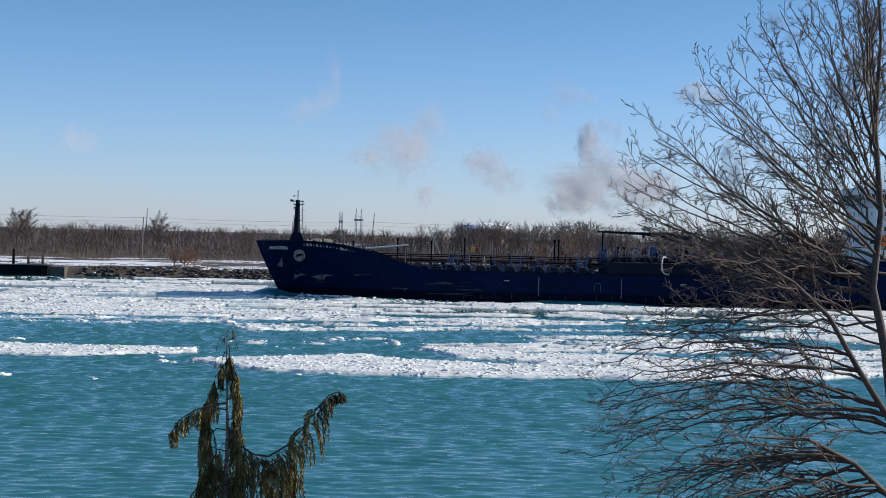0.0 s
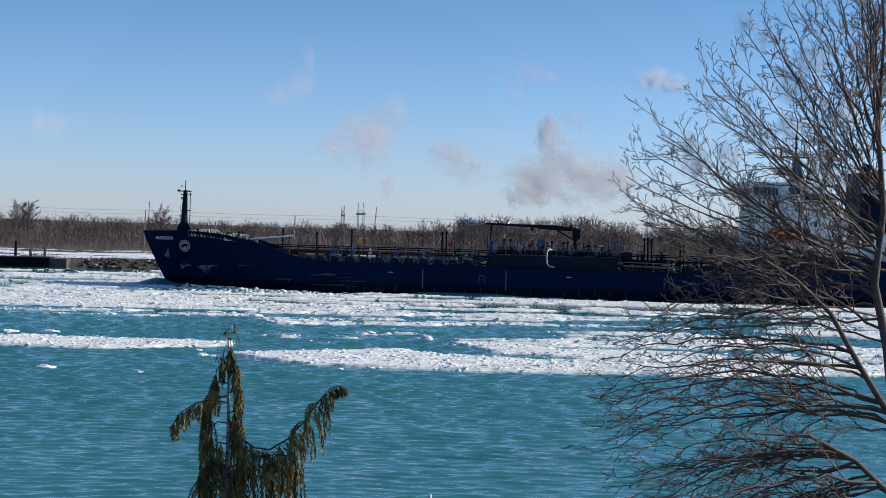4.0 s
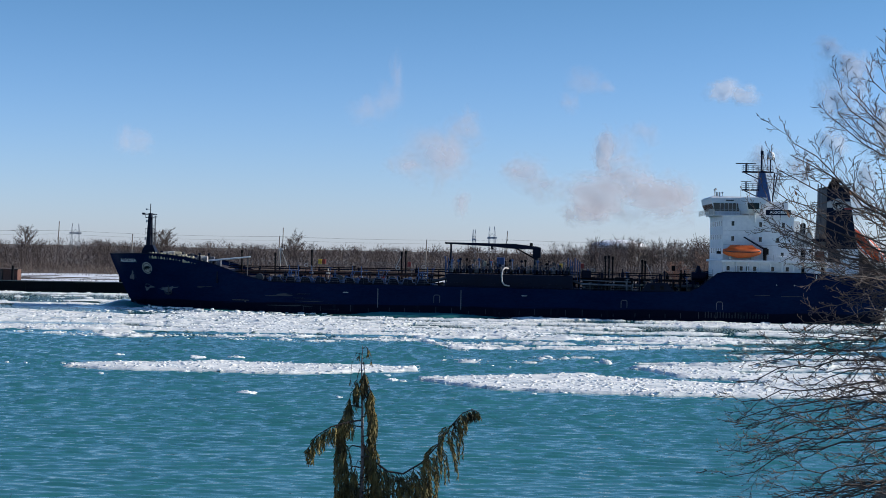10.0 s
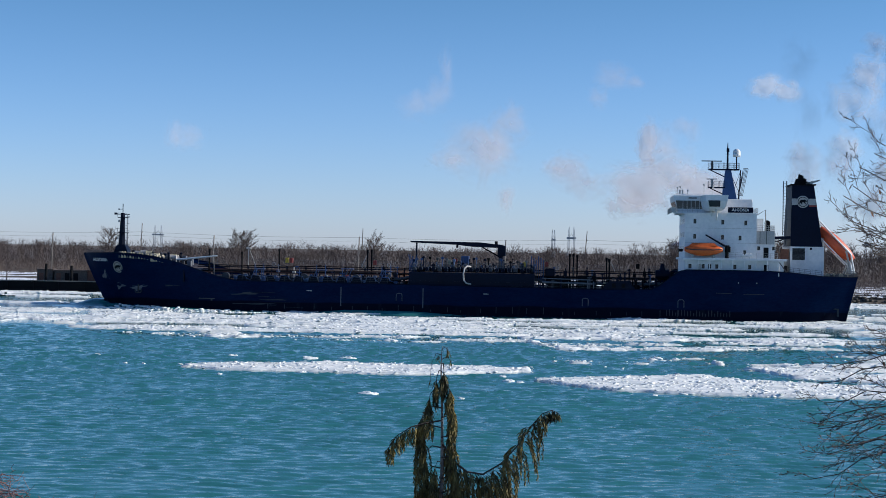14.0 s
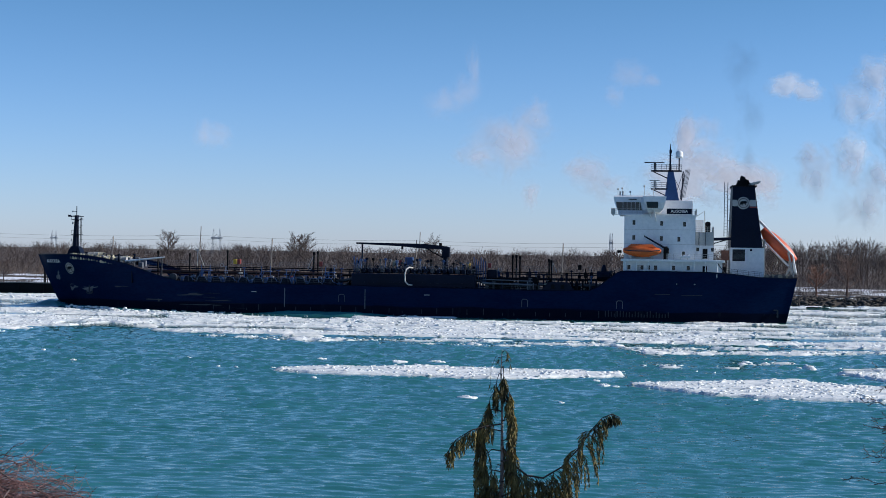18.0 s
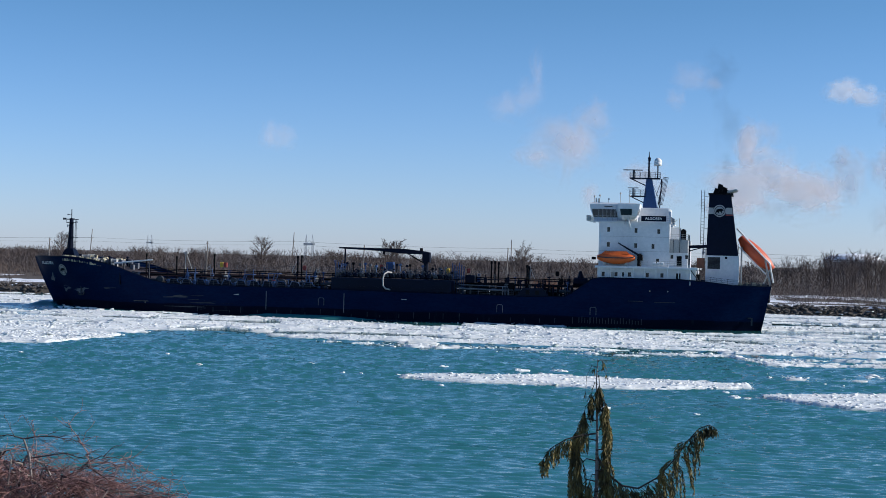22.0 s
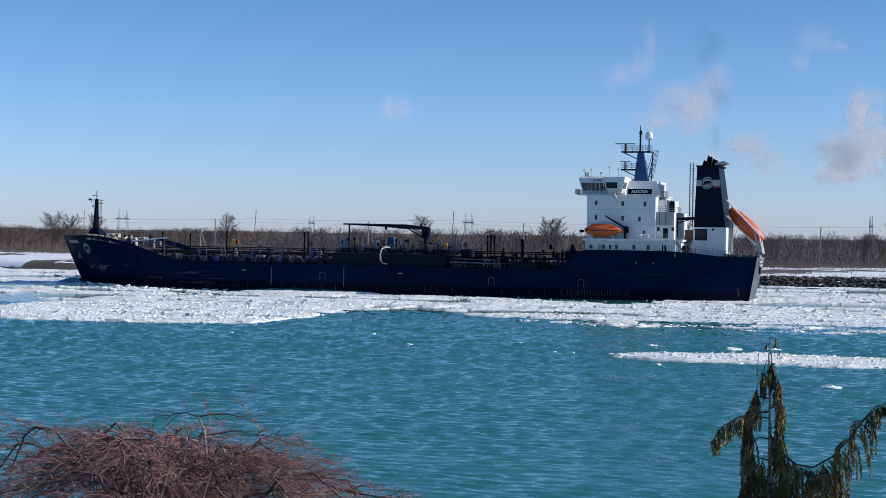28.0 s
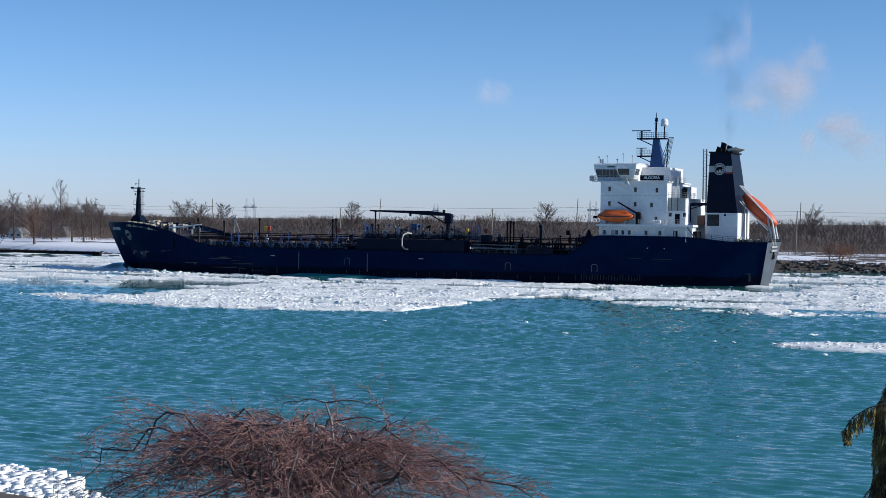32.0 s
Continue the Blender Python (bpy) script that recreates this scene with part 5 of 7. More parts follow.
def field_edge(x):
    return np.interp(x, [p[0] for p in FIELD_EDGE], [p[1] for p in FIELD_EDGE])


def ice_amount(x, y):
    """How much brash ice lies at a place: one is packed, zero is open water."""
    e = field_edge(x)
    streak = fractal(x * .022, y * .085, 21, 5)
    fine = fractal(x * .16, y * .30, 31, 4)
    inner = np.clip((y - e) / 5, 0, 1) * np.where(y - e < 26, 1.0, 1.0)
    lead = np.clip((streak - .385) * 10, 0, 1)
    near = np.clip(1 - (y - e) / 14, 0, 1)
    field = inner * np.maximum(lead, near * .9) * np.where((x < -10) | (y > e + 10), 1, .9)
    # long thin leads
    thin = fractal(x * .035, y * .34, 91, 3)
    field = field * np.clip((thin - np.interp(y, [190, 215], [.455, .495])) * 14, 0, 1)

    # a solid lobe of ice upstream
    lobe = np.clip(np.minimum(x + 143, -86 - x) / 5, 0, 1) * np.clip(np.minimum(y - e, 272 - y) / 4, 0, 1)
    field = np.maximum(field, lobe * np.clip((thin - .36) * 14, 0, 1))

    # the open wedge upstream
    far_side = np.interp(x, [-200, -174, -161, -158, -150, -146], [240, 233, 246, 262, 270, 268])
    near_side = np.interp(x, [-200, -157, -148, -147, -146], [205, 211, 231, 255, 268])
    wedge = np.clip(np.minimum(far_side - y, y - near_side) / 2 + .6 * (streak - .5), 0, 1) * (x < -145.5)
    field = field * (1 - wedge)

    def band(x0, x1, y0, y1, w0, w1):
        u = np.clip((x - x0) / (x1 - x0), 0, 1)
        w = (w0 + (w1 - w0) * u) * np.sin(np.pi * np.clip(u, .04, .96)) ** .45
        d = np.abs(y - (y0 + (y1 - y0) * u) - 2.0 * (value_noise(x * .11, x * 0 + 3, 8) - .5))
        return np.where((x > x0) & (x < x1), np.clip((w - d) / 1.2, 0, 1), 0)
    bands = band(-40.5, -4.6, 159, 159.5, 6.0, 7.4)
    hi, lo = np.interp(x, [-5.6, -2, 2.4, 11.5, 18.2, 27, 62], [148.5, 149.8, 151.7, 156, 151, 147, 144]), np.interp(x, [-5.6, -2.3, 1.5, 7, 18, 40, 62], [147.8, 142.7, 138, 136, 134.4, 134, 140])
    ragged = 1.6 * (fractal(x * .25, y * .1, 8) - .5)
    bands = np.maximum(bands, np.where((x > -5.6) & (x < 62), np.clip(np.minimum(hi - y + ragged, y - lo + ragged) / 1.2, 0, 1), 0))
    bands = np.maximum(bands, .55 * band(-24, -17, 169, 168, .8, .8))
    return np.clip(np.maximum(field, bands) + (.5 * (fine - .5) + .5 * (value_noise(x * .55, y * .8, 35) - .5)) * (np.maximum(field, bands) > .02), 0, 1)


def wave_field(X, Y):
    """Short wind waves, longer along the bank than across it, in gusts, that fade far out."""
    z = 0
    wide_gust = .62 + .74 * fractal(X * .022, Y * .05, 71, 3)
    for k in range(18):
        length = .70 + 1.0 * k / 17
        turn = .40 * math.sin(2.4 * k + .7) + .04
        phase = 6.283 / length * (X * math.sin(turn) + Y * math.cos(turn)) + 5.1 * k
        gust = .12 + 2.4 * value_noise(X * .45 + 3.7 * k, Y * .55, 60 + k) ** 2
        z = z + .0125 * length * gust * (np.sin(phase) + .42 * np.sin(2 * phase))
    amount = ice_amount(X, Y)
    calm = 1 - .92 * np.clip(np.maximum(amount, .8 * ice_amount(X, Y + 1.5)) * 2.5, 0, 1)
    return z * calm * wide_gust * np.interp(Y, [40, 60, 90, 130, 190, 232, 240], [.40, .48, .76, 1.15, 1.75, 1.7, 0])


def water_mesh():
    """A sheet whose cells grow with the distance, and plain water round it."""
    ys, y = [50.0], 50.0
    while y < 240:
        y = min(y + .17 + .36 * ((y - 50) / 130) ** 2, 240)
        ys.append(y)
    Y, U = np.meshgrid(np.array(ys), np.linspace(0, 1, 520), indexing="ij")
    X = -.66 * Y - 34 + U * (1.14 * Y + 40)
    Z = wave_field(X, Y) * np.clip(np.minimum(U, 1 - U) * 30, 0, 1)
    v = np.stack([X, Y, Z], -1).reshape(-1, 3)
    nx, ny = Y.shape[1], Y.shape[0]
    i, j = np.meshgrid(np.arange(nx - 1), np.arange(ny - 1))
    a = (j * nx + i).ravel()
    f = np.stack([a, a + 1, a + nx + 1, a + nx], -1)
    y0, y1 = ys[0], ys[-1]
    l0, r0, l1, r1 = X[0, 0], X[0, -1], X[-1, 0], X[-1, -1]
    rim = [(-1500, 15), (l0, 15), (r0, 15), (1500, 15), (-1500, y0), (l0, y0), (r0, y0), (1500, y0), (-1500, y1), (l1, y1), (r1, y1), (1500, y1), (-1500, 900), (l1, 900), (r1, 900), (1500, 900)]
    more = np.array([(i, i + 1, i + 5, i + 4) for i in (0, 1, 2, 4, 6, 8, 9, 10)]) + len(v)
    return fast_mesh("water", np.concatenate([v, np.array([(*q, 0) for q in rim])]), np.concatenate([f, more]), M["water"], True)


water = single("water", water_mesh(), None, "rippled cold teal river water", "water", kind="structure")
WITH_RIVER.append(water)


def ice_height(X, Y):
    e = np.clip(ice_amount(X, Y) - .3, 0, 1)
    return -.55 + .74 * np.clip(e * 4.5, 0, 1) + np.clip(e * 2, 0, 1) * (np.interp(Y, [200, 280], [.62, .55]) * (fractal(X * np.interp(Y, [200, 280], [.24, .20]), Y * np.interp(Y, [200, 280], [1.1, .75]), 41, 4) - .5) + .16 * (value_noise(X * .12, Y * .3, 47) - .5))


def scatter(n, x0, x1, y0, y1, power, limit):
    """Places thick where the ice is thick, denser towards the viewer."""
    y = y0 + (y1 - y0) * rs.rand(n) ** power
    x = rs.uniform(x0, x1, n)
    a = ice_amount(x, y)
    k = rs.rand(n) < a * limit
    return x[k], y[k], a[k]


sheet = grid_mesh("ice_sheet", np.concatenate([np.arange(-300, -140, 1.4), np.arange(-140, 75, .5), np.arange(75, 150, 1.4)]), np.concatenate([np.arange(128, 215, .45), np.arange(215, 300, .8), np.arange(300, 430, 1.6)]), ice_height, M["slush"],
                  lambda c: (np.maximum.reduce([ice_amount(c[:, 0] + i, c[:, 1] + j) for i in (-.6, 0, .6) for j in (-.6, 0, .6)]) > .30) & (c[:, 1] < shore_y(c[:, 0]) - 1), False)
ob = single("pack_ice", sheet, None, "drifting sheet of slushy grey-white pack ice", "ice", kind="stuff")
WITH_RIVER.append(ob)
xs_, ys_, as_, big = [], [], [], []
for count, x0, x1, y0, y1, power, limit, grow in ((84000, -135, 75, 132, 215, 1.0, .62, .9), (84000, -265, 100, 200, 312, 1.1, .70, 1.10), (26000, -300, 110, 300, 400, 1.0, .75, 1.5)):
    x, y, a = scatter(count, x0, x1, y0, y1, power, limit)
    k = y < shore_y(x + 14) - 1
    xs_.append(x[k]), ys_.append(y[k]), as_.append(a[k]), big.append(np.full(k.sum(), grow))
x, y, a, big = (np.concatenate(q) for q in (xs_, ys_, as_, big))
size = (big * (.025 + .075 * rs.rand(len(x)) ** 2.2))[:, None] * np.stack([rs.uniform(1.6, 4.0, len(x)), rs.uniform(.9, 1.8, len(x)), rs.uniform(.45, 1.0, len(x))], -1)
ob = single("brash_ice", rock_mesh("brash_ice", np.stack([x, y, ice_height(x, y).clip(.02) + .02], -1), size, M["ice"], .5, .9), None,
            "drifting field of broken white brash ice", "ice", kind="stuff")
WITH_RIVER.append(ob)


def floe(x, y, w, d, h, seed):
    r = random.Random(seed)
    n = 11
    low = [(w * (1 + .25 * r.uniform(-1, 1)) * math.cos(6.283 * i / n), d * (1 + .25 * r.uniform(-1, 1)) * math.sin(6.283 * i / n), -.15) for i in range(n)]
    mid = [(p[0] * 1.03, p[1] * 1.03, .06 + .1 * r.random() * h) for p in low]
    top = [(p[0] * .72, p[1] * .72, h * r.uniform(.5, 1)) for p in low]
    b = Build().loft([low, mid, top])
    for i in range(5):
        b.ball((r.uniform(-.6, .6) * w, r.uniform(-.4, .4) * d, h * .7), h * r.uniform(.35, .8), 6, 4, (1.6, 1.2, 1))
    ob = single("ice_floe", b, M["ice"], "small loose white ice floe on open water", "ice floe", pose(x, y, 0), "loose floes")
    WITH_RIVER.append(ob)


for i, (fx, fy, fw) in enumerate(((-19.8, 131.5, .75), (-7.5, 146.6, .55), (-6.6, 145.2, .35), (-27.5, 152.5, .5), (-28.6, 172, 1.1), (-24.5, 173, .9), (-14, 152.3, .4), (-8, 151.8, .35),
                                  (-46.5, 160.5, .3), (-44.5, 160.2, .22), (-63.0, 165.5, .35), (-52, 172, .3), (4.5, 134.2, .3), (-87, 176, .3), (-37.5, 174.5, .6), (-12, 128.5, .25), (-71, 181, .28), (-35, 149, .25))):
    floe(fx, fy, fw, fw * .8, .08 + .12 * fw, i)

# ---- far woods, poles, pylons ----
def bare_tree(height, spread, limbs, twig_n, seed, thick=.16, lean=.05, base=.25, up=.6, fine=1.0):
    """Strokes of a leafless tree: trunk, limbs, and twigs on the limbs."""
    r = random.Random(seed)
    trunk, wood, fine_wood = [], [], []
    n = 7
    pts = []
    x = y = 0.0
    for i in range(n + 1):
        u = i / n
        pts.append((np.array((x, y, height * u * .93)), thick * (1 - u) ** .8 + .02))
        x += r.uniform(-1, 1) * lean * height / n
        y += r.uniform(-1, 1) * lean * height / n
    trunk.append(pts)
    for i in range(limbs):
        u = base + (1 - base) * ((i + r.random()) / limbs) * .95
        k = min(int(u * n), n - 1)
        p = pts[k][0] + (pts[k + 1][0] - pts[k][0]) * (u * n - k)
        az = i * 2.4 + r.uniform(-.5, .5)
        ln = spread * (1 - .55 * (u - base)) * r.uniform(.7, 1.15)
        rise = up * r.uniform(.7, 1.3)
        s = [(p.copy(), thick * .42 * (1.15 - u))]
        q = p.copy()
        d = np.array((math.cos(az), math.sin(az), rise))
        for j in range(4):
            d = d / np.linalg.norm(d) + np.array((r.uniform(-.25, .25), r.uniform(-.25, .25), .14 * up))
            q = q + d / np.linalg.norm(d) * ln / 4
            s.append((q.copy(), thick * .42 * (1.15 - u) * (1 - (j + 1) / 4.6) + .012))
        wood.append(s)
        for t in range(twig_n):
            v = .25 + .75 * (t + r.random()) / twig_n
            k2 = min(int(v * 4), 3)
            p2 = s[k2][0] + (s[k2 + 1][0] - s[k2][0]) * (v * 4 - k2)
            d2 = d / np.linalg.norm(d) * .7 + np.array((r.gauss(0, .6), r.gauss(0, .6), r.uniform(-.1, .9) * up + .1))
            l2 = ln * r.uniform(.22, .5)
            e = p2 + d2 / np.linalg.norm(d2) * l2
            m = (p2 + e) / 2 + np.array((r.gauss(0, .05), r.gauss(0, .05), .06)) * l2
            fine_wood.append([(p2, .035 * fine), (m, .028 * fine), (e, .016 * fine)])
            for w in range(2):
                d3 = d2 / np.linalg.norm(d2) + np.array((r.gauss(0, .7), r.gauss(0, .7), r.gauss(.2, .5)))
                fine_wood.append([(m, .024 * fine), (m + d3 / np.linalg.norm(d3) * l2 * .55, .014 * fine)])
    return trunk, wood, fine_wood


def tree_thing(name, label, strokes, m, material, group=""):
    ob = thing(name, label, "tree", m, group)
    trunk, wood, fine_wood = strokes
    part("trunk", fast_mesh("trunk", *twigs(trunk, 6), material, True), None, ob)
    tagged(part("limb_frame", fast_mesh("limb_frame", *twigs(wood, 4), material, True), None, ob), kind="stuff")
    tagged(part("twig_mass", fast_mesh("twig_mass", *twigs(fine_wood, 3), material), None, ob), kind="stuff")
    return ob


def ground_z(x, y):
    return float(land_height(np.array([float(x)]), np.array([float(y)]))[0])


# the wood as one mass of many leafless trees
V3 = lambda *p: np.array(p, float)


def ribbons(strokes, r):
    """Thin flat twigs for trees too far off to show their roundness."""
    v, f = [], []
    for p, q, w in strokes:
        s = np.cross(q - p, V3(r.gauss(0, 1), r.gauss(0, 1), r.gauss(0, .4)))
        s = s / max(np.linalg.norm(s), 1e-9) * w
        k = len(v)
        v.extend([p - s, p + s, q + s * .5, q - s * .5])
        f.append((k, k + 1, k + 2, k + 3))
    return np.array(v), np.array(f, np.int32)


def small_tree(seed):
    """A light tree of unit height for the mass of the wood: upswept limbs, twigs that fan out at their ends."""
    r = random.Random(seed)
    out = [[(V3(0, 0, 0), .011), (V3(r.gauss(0, .02), r.gauss(0, .02), .5), .008), (V3(r.gauss(0, .04), r.gauss(0, .04), .90), .003)]]
    fine = []
    for i in range(8):
        u = .12 + .55 * (i + r.random()) / 8
        a = 2.4 * i + r.uniform(-.5, .5)
        ln = (.95 - u) * r.uniform(.75, 1.05)
        p = V3(0, 0, u * .9)
        m = p + V3(math.cos(a) * .42, math.sin(a) * .42, .8) * ln * .5
        e = m + V3(math.cos(a) * .30 + r.gauss(0, .12), math.sin(a) * .30 + r.gauss(0, .12), .85) * ln * .5
        out.append([(p, .0042), (m, .0030), (e, .0012)])
        for j in range(17):
            q = p + (m - p) * r.uniform(.3, 1) if j < 5 else m + (e - m) * r.random()
            d = V3(math.cos(a) * .4 + r.gauss(0, .55), math.sin(a) * .4 + r.gauss(0, .55), r.gauss(.75, .4))
            fine.append((q, q + d / np.linalg.norm(d) * r.uniform(.06, .17), .0032))
    v, f = twigs(out, 3)
    v2, f2 = ribbons(fine, r)
    return np.concatenate([v, v2]), np.concatenate([f, f2 + len(v)])


templates = [small_tree(100 + k) for k in range(9)]


def wood_mass(name, n, x0, x1, d0, d1, h0, h1, label, material, seed):
    q = np.random.RandomState(seed)
    va, fa, k = [], [], 0
    for i in range(n):
        x, d = q.uniform(x0, x1), q.uniform(d0, d1)
        y = shore_y(x) + d
        v, f = templates[q.randint(len(templates))]
        tall = 1 + .55 * (fractal(np.array([x * .02]), np.array([y * .02]), 77)[0] - .5) + (.22 if x > 60 else 0)
        h = q.uniform(h0, h1) * tall
        a = q.rand() * 6.28
        c, s = math.cos(a), math.sin(a)
        w = h * q.uniform(.8, 1.25)
        va.append(np.stack([(v[:, 0] * c - v[:, 1] * s) * w + x, (v[:, 0] * s + v[:, 1] * c) * w + y, v[:, 2] * h + ground_z(x, y) - .1], -1))
        fa.append(f + k)
        k += len(v)
    return single(name, fast_mesh(name, np.concatenate(va), np.concatenate(fa), material), None, label, "woods", kind="stuff")


def twig_thicket(name, n, x0, x1, d0, d1, low, high, length, width, label, material, seed):
    """A thicket of countless upright twigs, so close that they hide the ground; low and high are its heights."""
    q = np.random.RandomState(seed)
    x, d = q.uniform(x0, x1, n), d0 + (d1 - d0) * q.rand(n) ** 1.3
    y = shore_y(x) + d
    clump = fractal(x * .11, y * .06, seed + 200, 3)
    top = (low + (high - low) * clump * q.uniform(.75, 1.1, n)) * (1.04 + .5 * (fractal(x * .02, y * .02, 77) - .5) + np.interp(x, [50, 85], [0, .38]))
    ln = length * q.uniform(.5, 1.3, n)
    z = land_height(x, y) + np.clip(top * q.rand(n) ** .8 - ln * .6, -.2, None)
    base = np.stack([x, y, z], -1)
    way = np.stack([q.normal(0, .62, n), q.normal(0, .62, n), np.ones(n)], -1)
    tip = base + way / np.linalg.norm(way, axis=1, keepdims=True) * ln[:, None]
    side = np.cross(way, q.normal(0, 1, (n, 3)) * np.array([1, 1, .2]))
    side = side / np.linalg.norm(side, axis=1, keepdims=True) * (width * q.uniform(.5, 1.2, n))[:, None]
    v = np.stack([base - side, base + side, tip + side * .35, tip - side * .35], 1).reshape(-1, 3)
    return single(name, fast_mesh(name, v, np.arange(4 * n).reshape(-1, 4), material), None, label, "woods", kind="stuff")


twig_thicket("far_thicket", 130000, -560, 360, 92, 150, 3.5, 10.0, 1.5, .062, "close-grown brown leafless wood behind the far bank", M["thicket"], 5)
twig_thicket("bank_brush", 70000, -500, 340, 44, 94, .6, 6.0, 1.0, .052, "dry light brown brush before the far wood", M["brush"], 6)
twig_thicket("low_brush", 26000, 46, 340, 9, 50, .3, 5.0, .9, .050, "dry brown brush behind the bank rocks", M["thicket"], 16)
twig_thicket("bank_scrub", 13000, -180, 260, 1.5, 9, .2, 2.3, .7, .035, "dark leafless scrub among the bank rocks", M["thicket"], 26)
twig_thicket("upstream_brush", 30000, -410, -296, 36, 80, 1.0, 17.0, 1.5, .062, "tangled brown undergrowth upstream behind the snowy bank", M["thicket"], 36)
wood_mass("far_woods", 1000, -540, 340, 92, 172, 7.0, 9.2, "brown leafless trees rising over the far thicket", M["wood_far"], 1)
wood_mass("tall_stand", 190, 66, 330, 60, 150, 9.6, 12.6, "stand of taller bare trees in the far wood", M["wood_far"], 3)
wood_mass("brushwood", 260, -480, 330, 56, 92, 2.6, 5.0, "bare saplings at the edge of the far wood", M["wood_far"], 2)
wood_mass("upstream_woods", 100, -470, -306, 45, 92, 12.0, 16.5, "tall brown leafless wood upstream behind the snowy bank", M["wood_far"], 4)


def far_tree(az, dist, height, spread, seed, label, material="wood_far", limbs=16, tw=9, base=.3, up=.7, thick=.28, name="bare_tree"):
    x, y = dist * math.sin(radians(az)), dist * math.cos(radians(az))
    return tree_thing(name, label, bare_tree(height, spread, limbs, tw, seed, thick, .04, base, up, 1.15), pose(x, y, ground_z(x, y) - .1), M[material], "far bank trees")


far_tree(-30.15, 600, 21.5, 6.5, 1, "tall bare cottonwood above the far houses", base=.25, up=1.3)
far_tree(-25.9, 560, 12.8, 6.2, 2, "broad round-crowned bare tree", base=.28, limbs=36, tw=13, up=.55)
far_tree(-25.25, 556, 12.3, 5.6, 3, "broad round-crowned bare tree", base=.28, limbs=36, tw=13, up=.55)
far_tree(-24.4, 562, 12.6, 3.6, 4, "bare tree with a high round crown", base=.6, limbs=24, tw=12, up=.4)
far_tree(-19.8, 545, 12.5, 5.2, 5, "bare tree rising over the wood", base=.25, limbs=30, tw=12, up=.55)
far_tree(-12.7, 545, 12, 5.4, 6, "bare tree rising over the wood", base=.25, limbs=30, tw=12, up=.55)
far_tree(-8.1, 540, 11.5, 6.2, 7, "bare tree rising over the wood", base=.25, limbs=30, tw=12, up=.55)
far_tree(-7.8, 545, 12, 5, 8, "bare tree rising over the wood", base=.25, limbs=30, tw=12, up=.55)
far_tree(-3.2, 535, 11, 5.2, 9, "bare tree rising over the wood", base=.25, limbs=30, tw=12, up=.55)
far_tree(10.65, 418, 7.4, 4.0, 21, "dark twisted bare tree with ruddy twigs on the bank", "wood_red", limbs=22, tw=10, base=.3, up=.6, thick=.34)
far_tree(11.7, 424, 9.5, 5.5, 23, "dark twisted bare tree on the bank", "wood_brown", limbs=22, tw=10, base=.25, up=.7, thick=.36)
far_tree(10.05, 408, 6.0, 1.2, 22, "thin dark bare sapling on the bank", limbs=9, tw=6, base=.35, thick=.16, name="small_tree")
far_tree(-31.05, 540, 14.0, 6.8, 41, "bushy ruddy bare tree on the snowy bank", "wood_brown", 34, 13, .16, .75, .45)
far_tree(-30.45, 575, 12.5, 5.4, 42, "dense broad bare tree on the snowy bank", limbs=30, tw=12, base=.2, up=.75)
for i, (a, d, h) in enumerate(((-32.3, 545, 14.5), (-31.75, 585, 16), (-29.75, 548, 11.0), (-29.35, 556, 13.0), (-29.05, 575, 13.5), (-28.75, 590, 11.5), (-32.9, 560, 15), (-33.6, 550, 14))):
    far_tree(a, d, h, h * .42, 80 + i, "dense broad bare tree on the snowy bank", "wood_far", 26, 11, .18, .9, .34)
quay = thing("quay_edge", "low dark timber edge along the snowy bank", "quay", pose(-258, 424, 0, 0, 0, -10))
part("quay_face", Build().box(-32, 28, 0, 1.2, -1, 1.0, .08), M["black"], quay)
part("quay_cap", Build().box(-32, 28, -.1, .5, 1.0, 1.15), M["bark"], quay)
for i, (a, d) in enumerate(((-2.25, 416), (-2.6, 417), (-1.9, 418), (-2.15, 414))):
    far_tree(a, d, 4.6 - .5 * i, 3.0, 60 + i, "ruddy leafless shrub on the rocky bank", "wood_red", 16, 8, .05, .7, .1, "shrub")
for i, a in enumerate((-16.2, -16.9, -18.4, -21.5, -22.3)):
    far_tree(a, 432, 5.5, 2.6, 70 + i, "small bare tree by the snowy bank", limbs=10, tw=7, thick=.14, name="small_tree")


def pole_thing(x, y, top, lean, seed):
    ob = thing("utility_pole", "tall weathered wooden power pole behind the wood", "utility pole", pose(x, y, ground_z(x, y) - .2), "river power line")
    h = top - ground_z(x, y)
    part("pole", Build().tube([(0, 0, 0), (lean, 0, h)], [.22, .14], 7), M["pole"], ob)
    part("cross_arm", Build().box(lean - .1, lean + .1, -1.1, 1.1, h - 3.7, h - 3.52), M["pole"], ob)
    for s in (-1, 0, 1):
        part("insulator", Build().tube([(lean, s, h - 3.5), (lean, s, h - 3.2)], .09, 6), M["concrete"], ob)
    return (x + lean, y, top - .4)


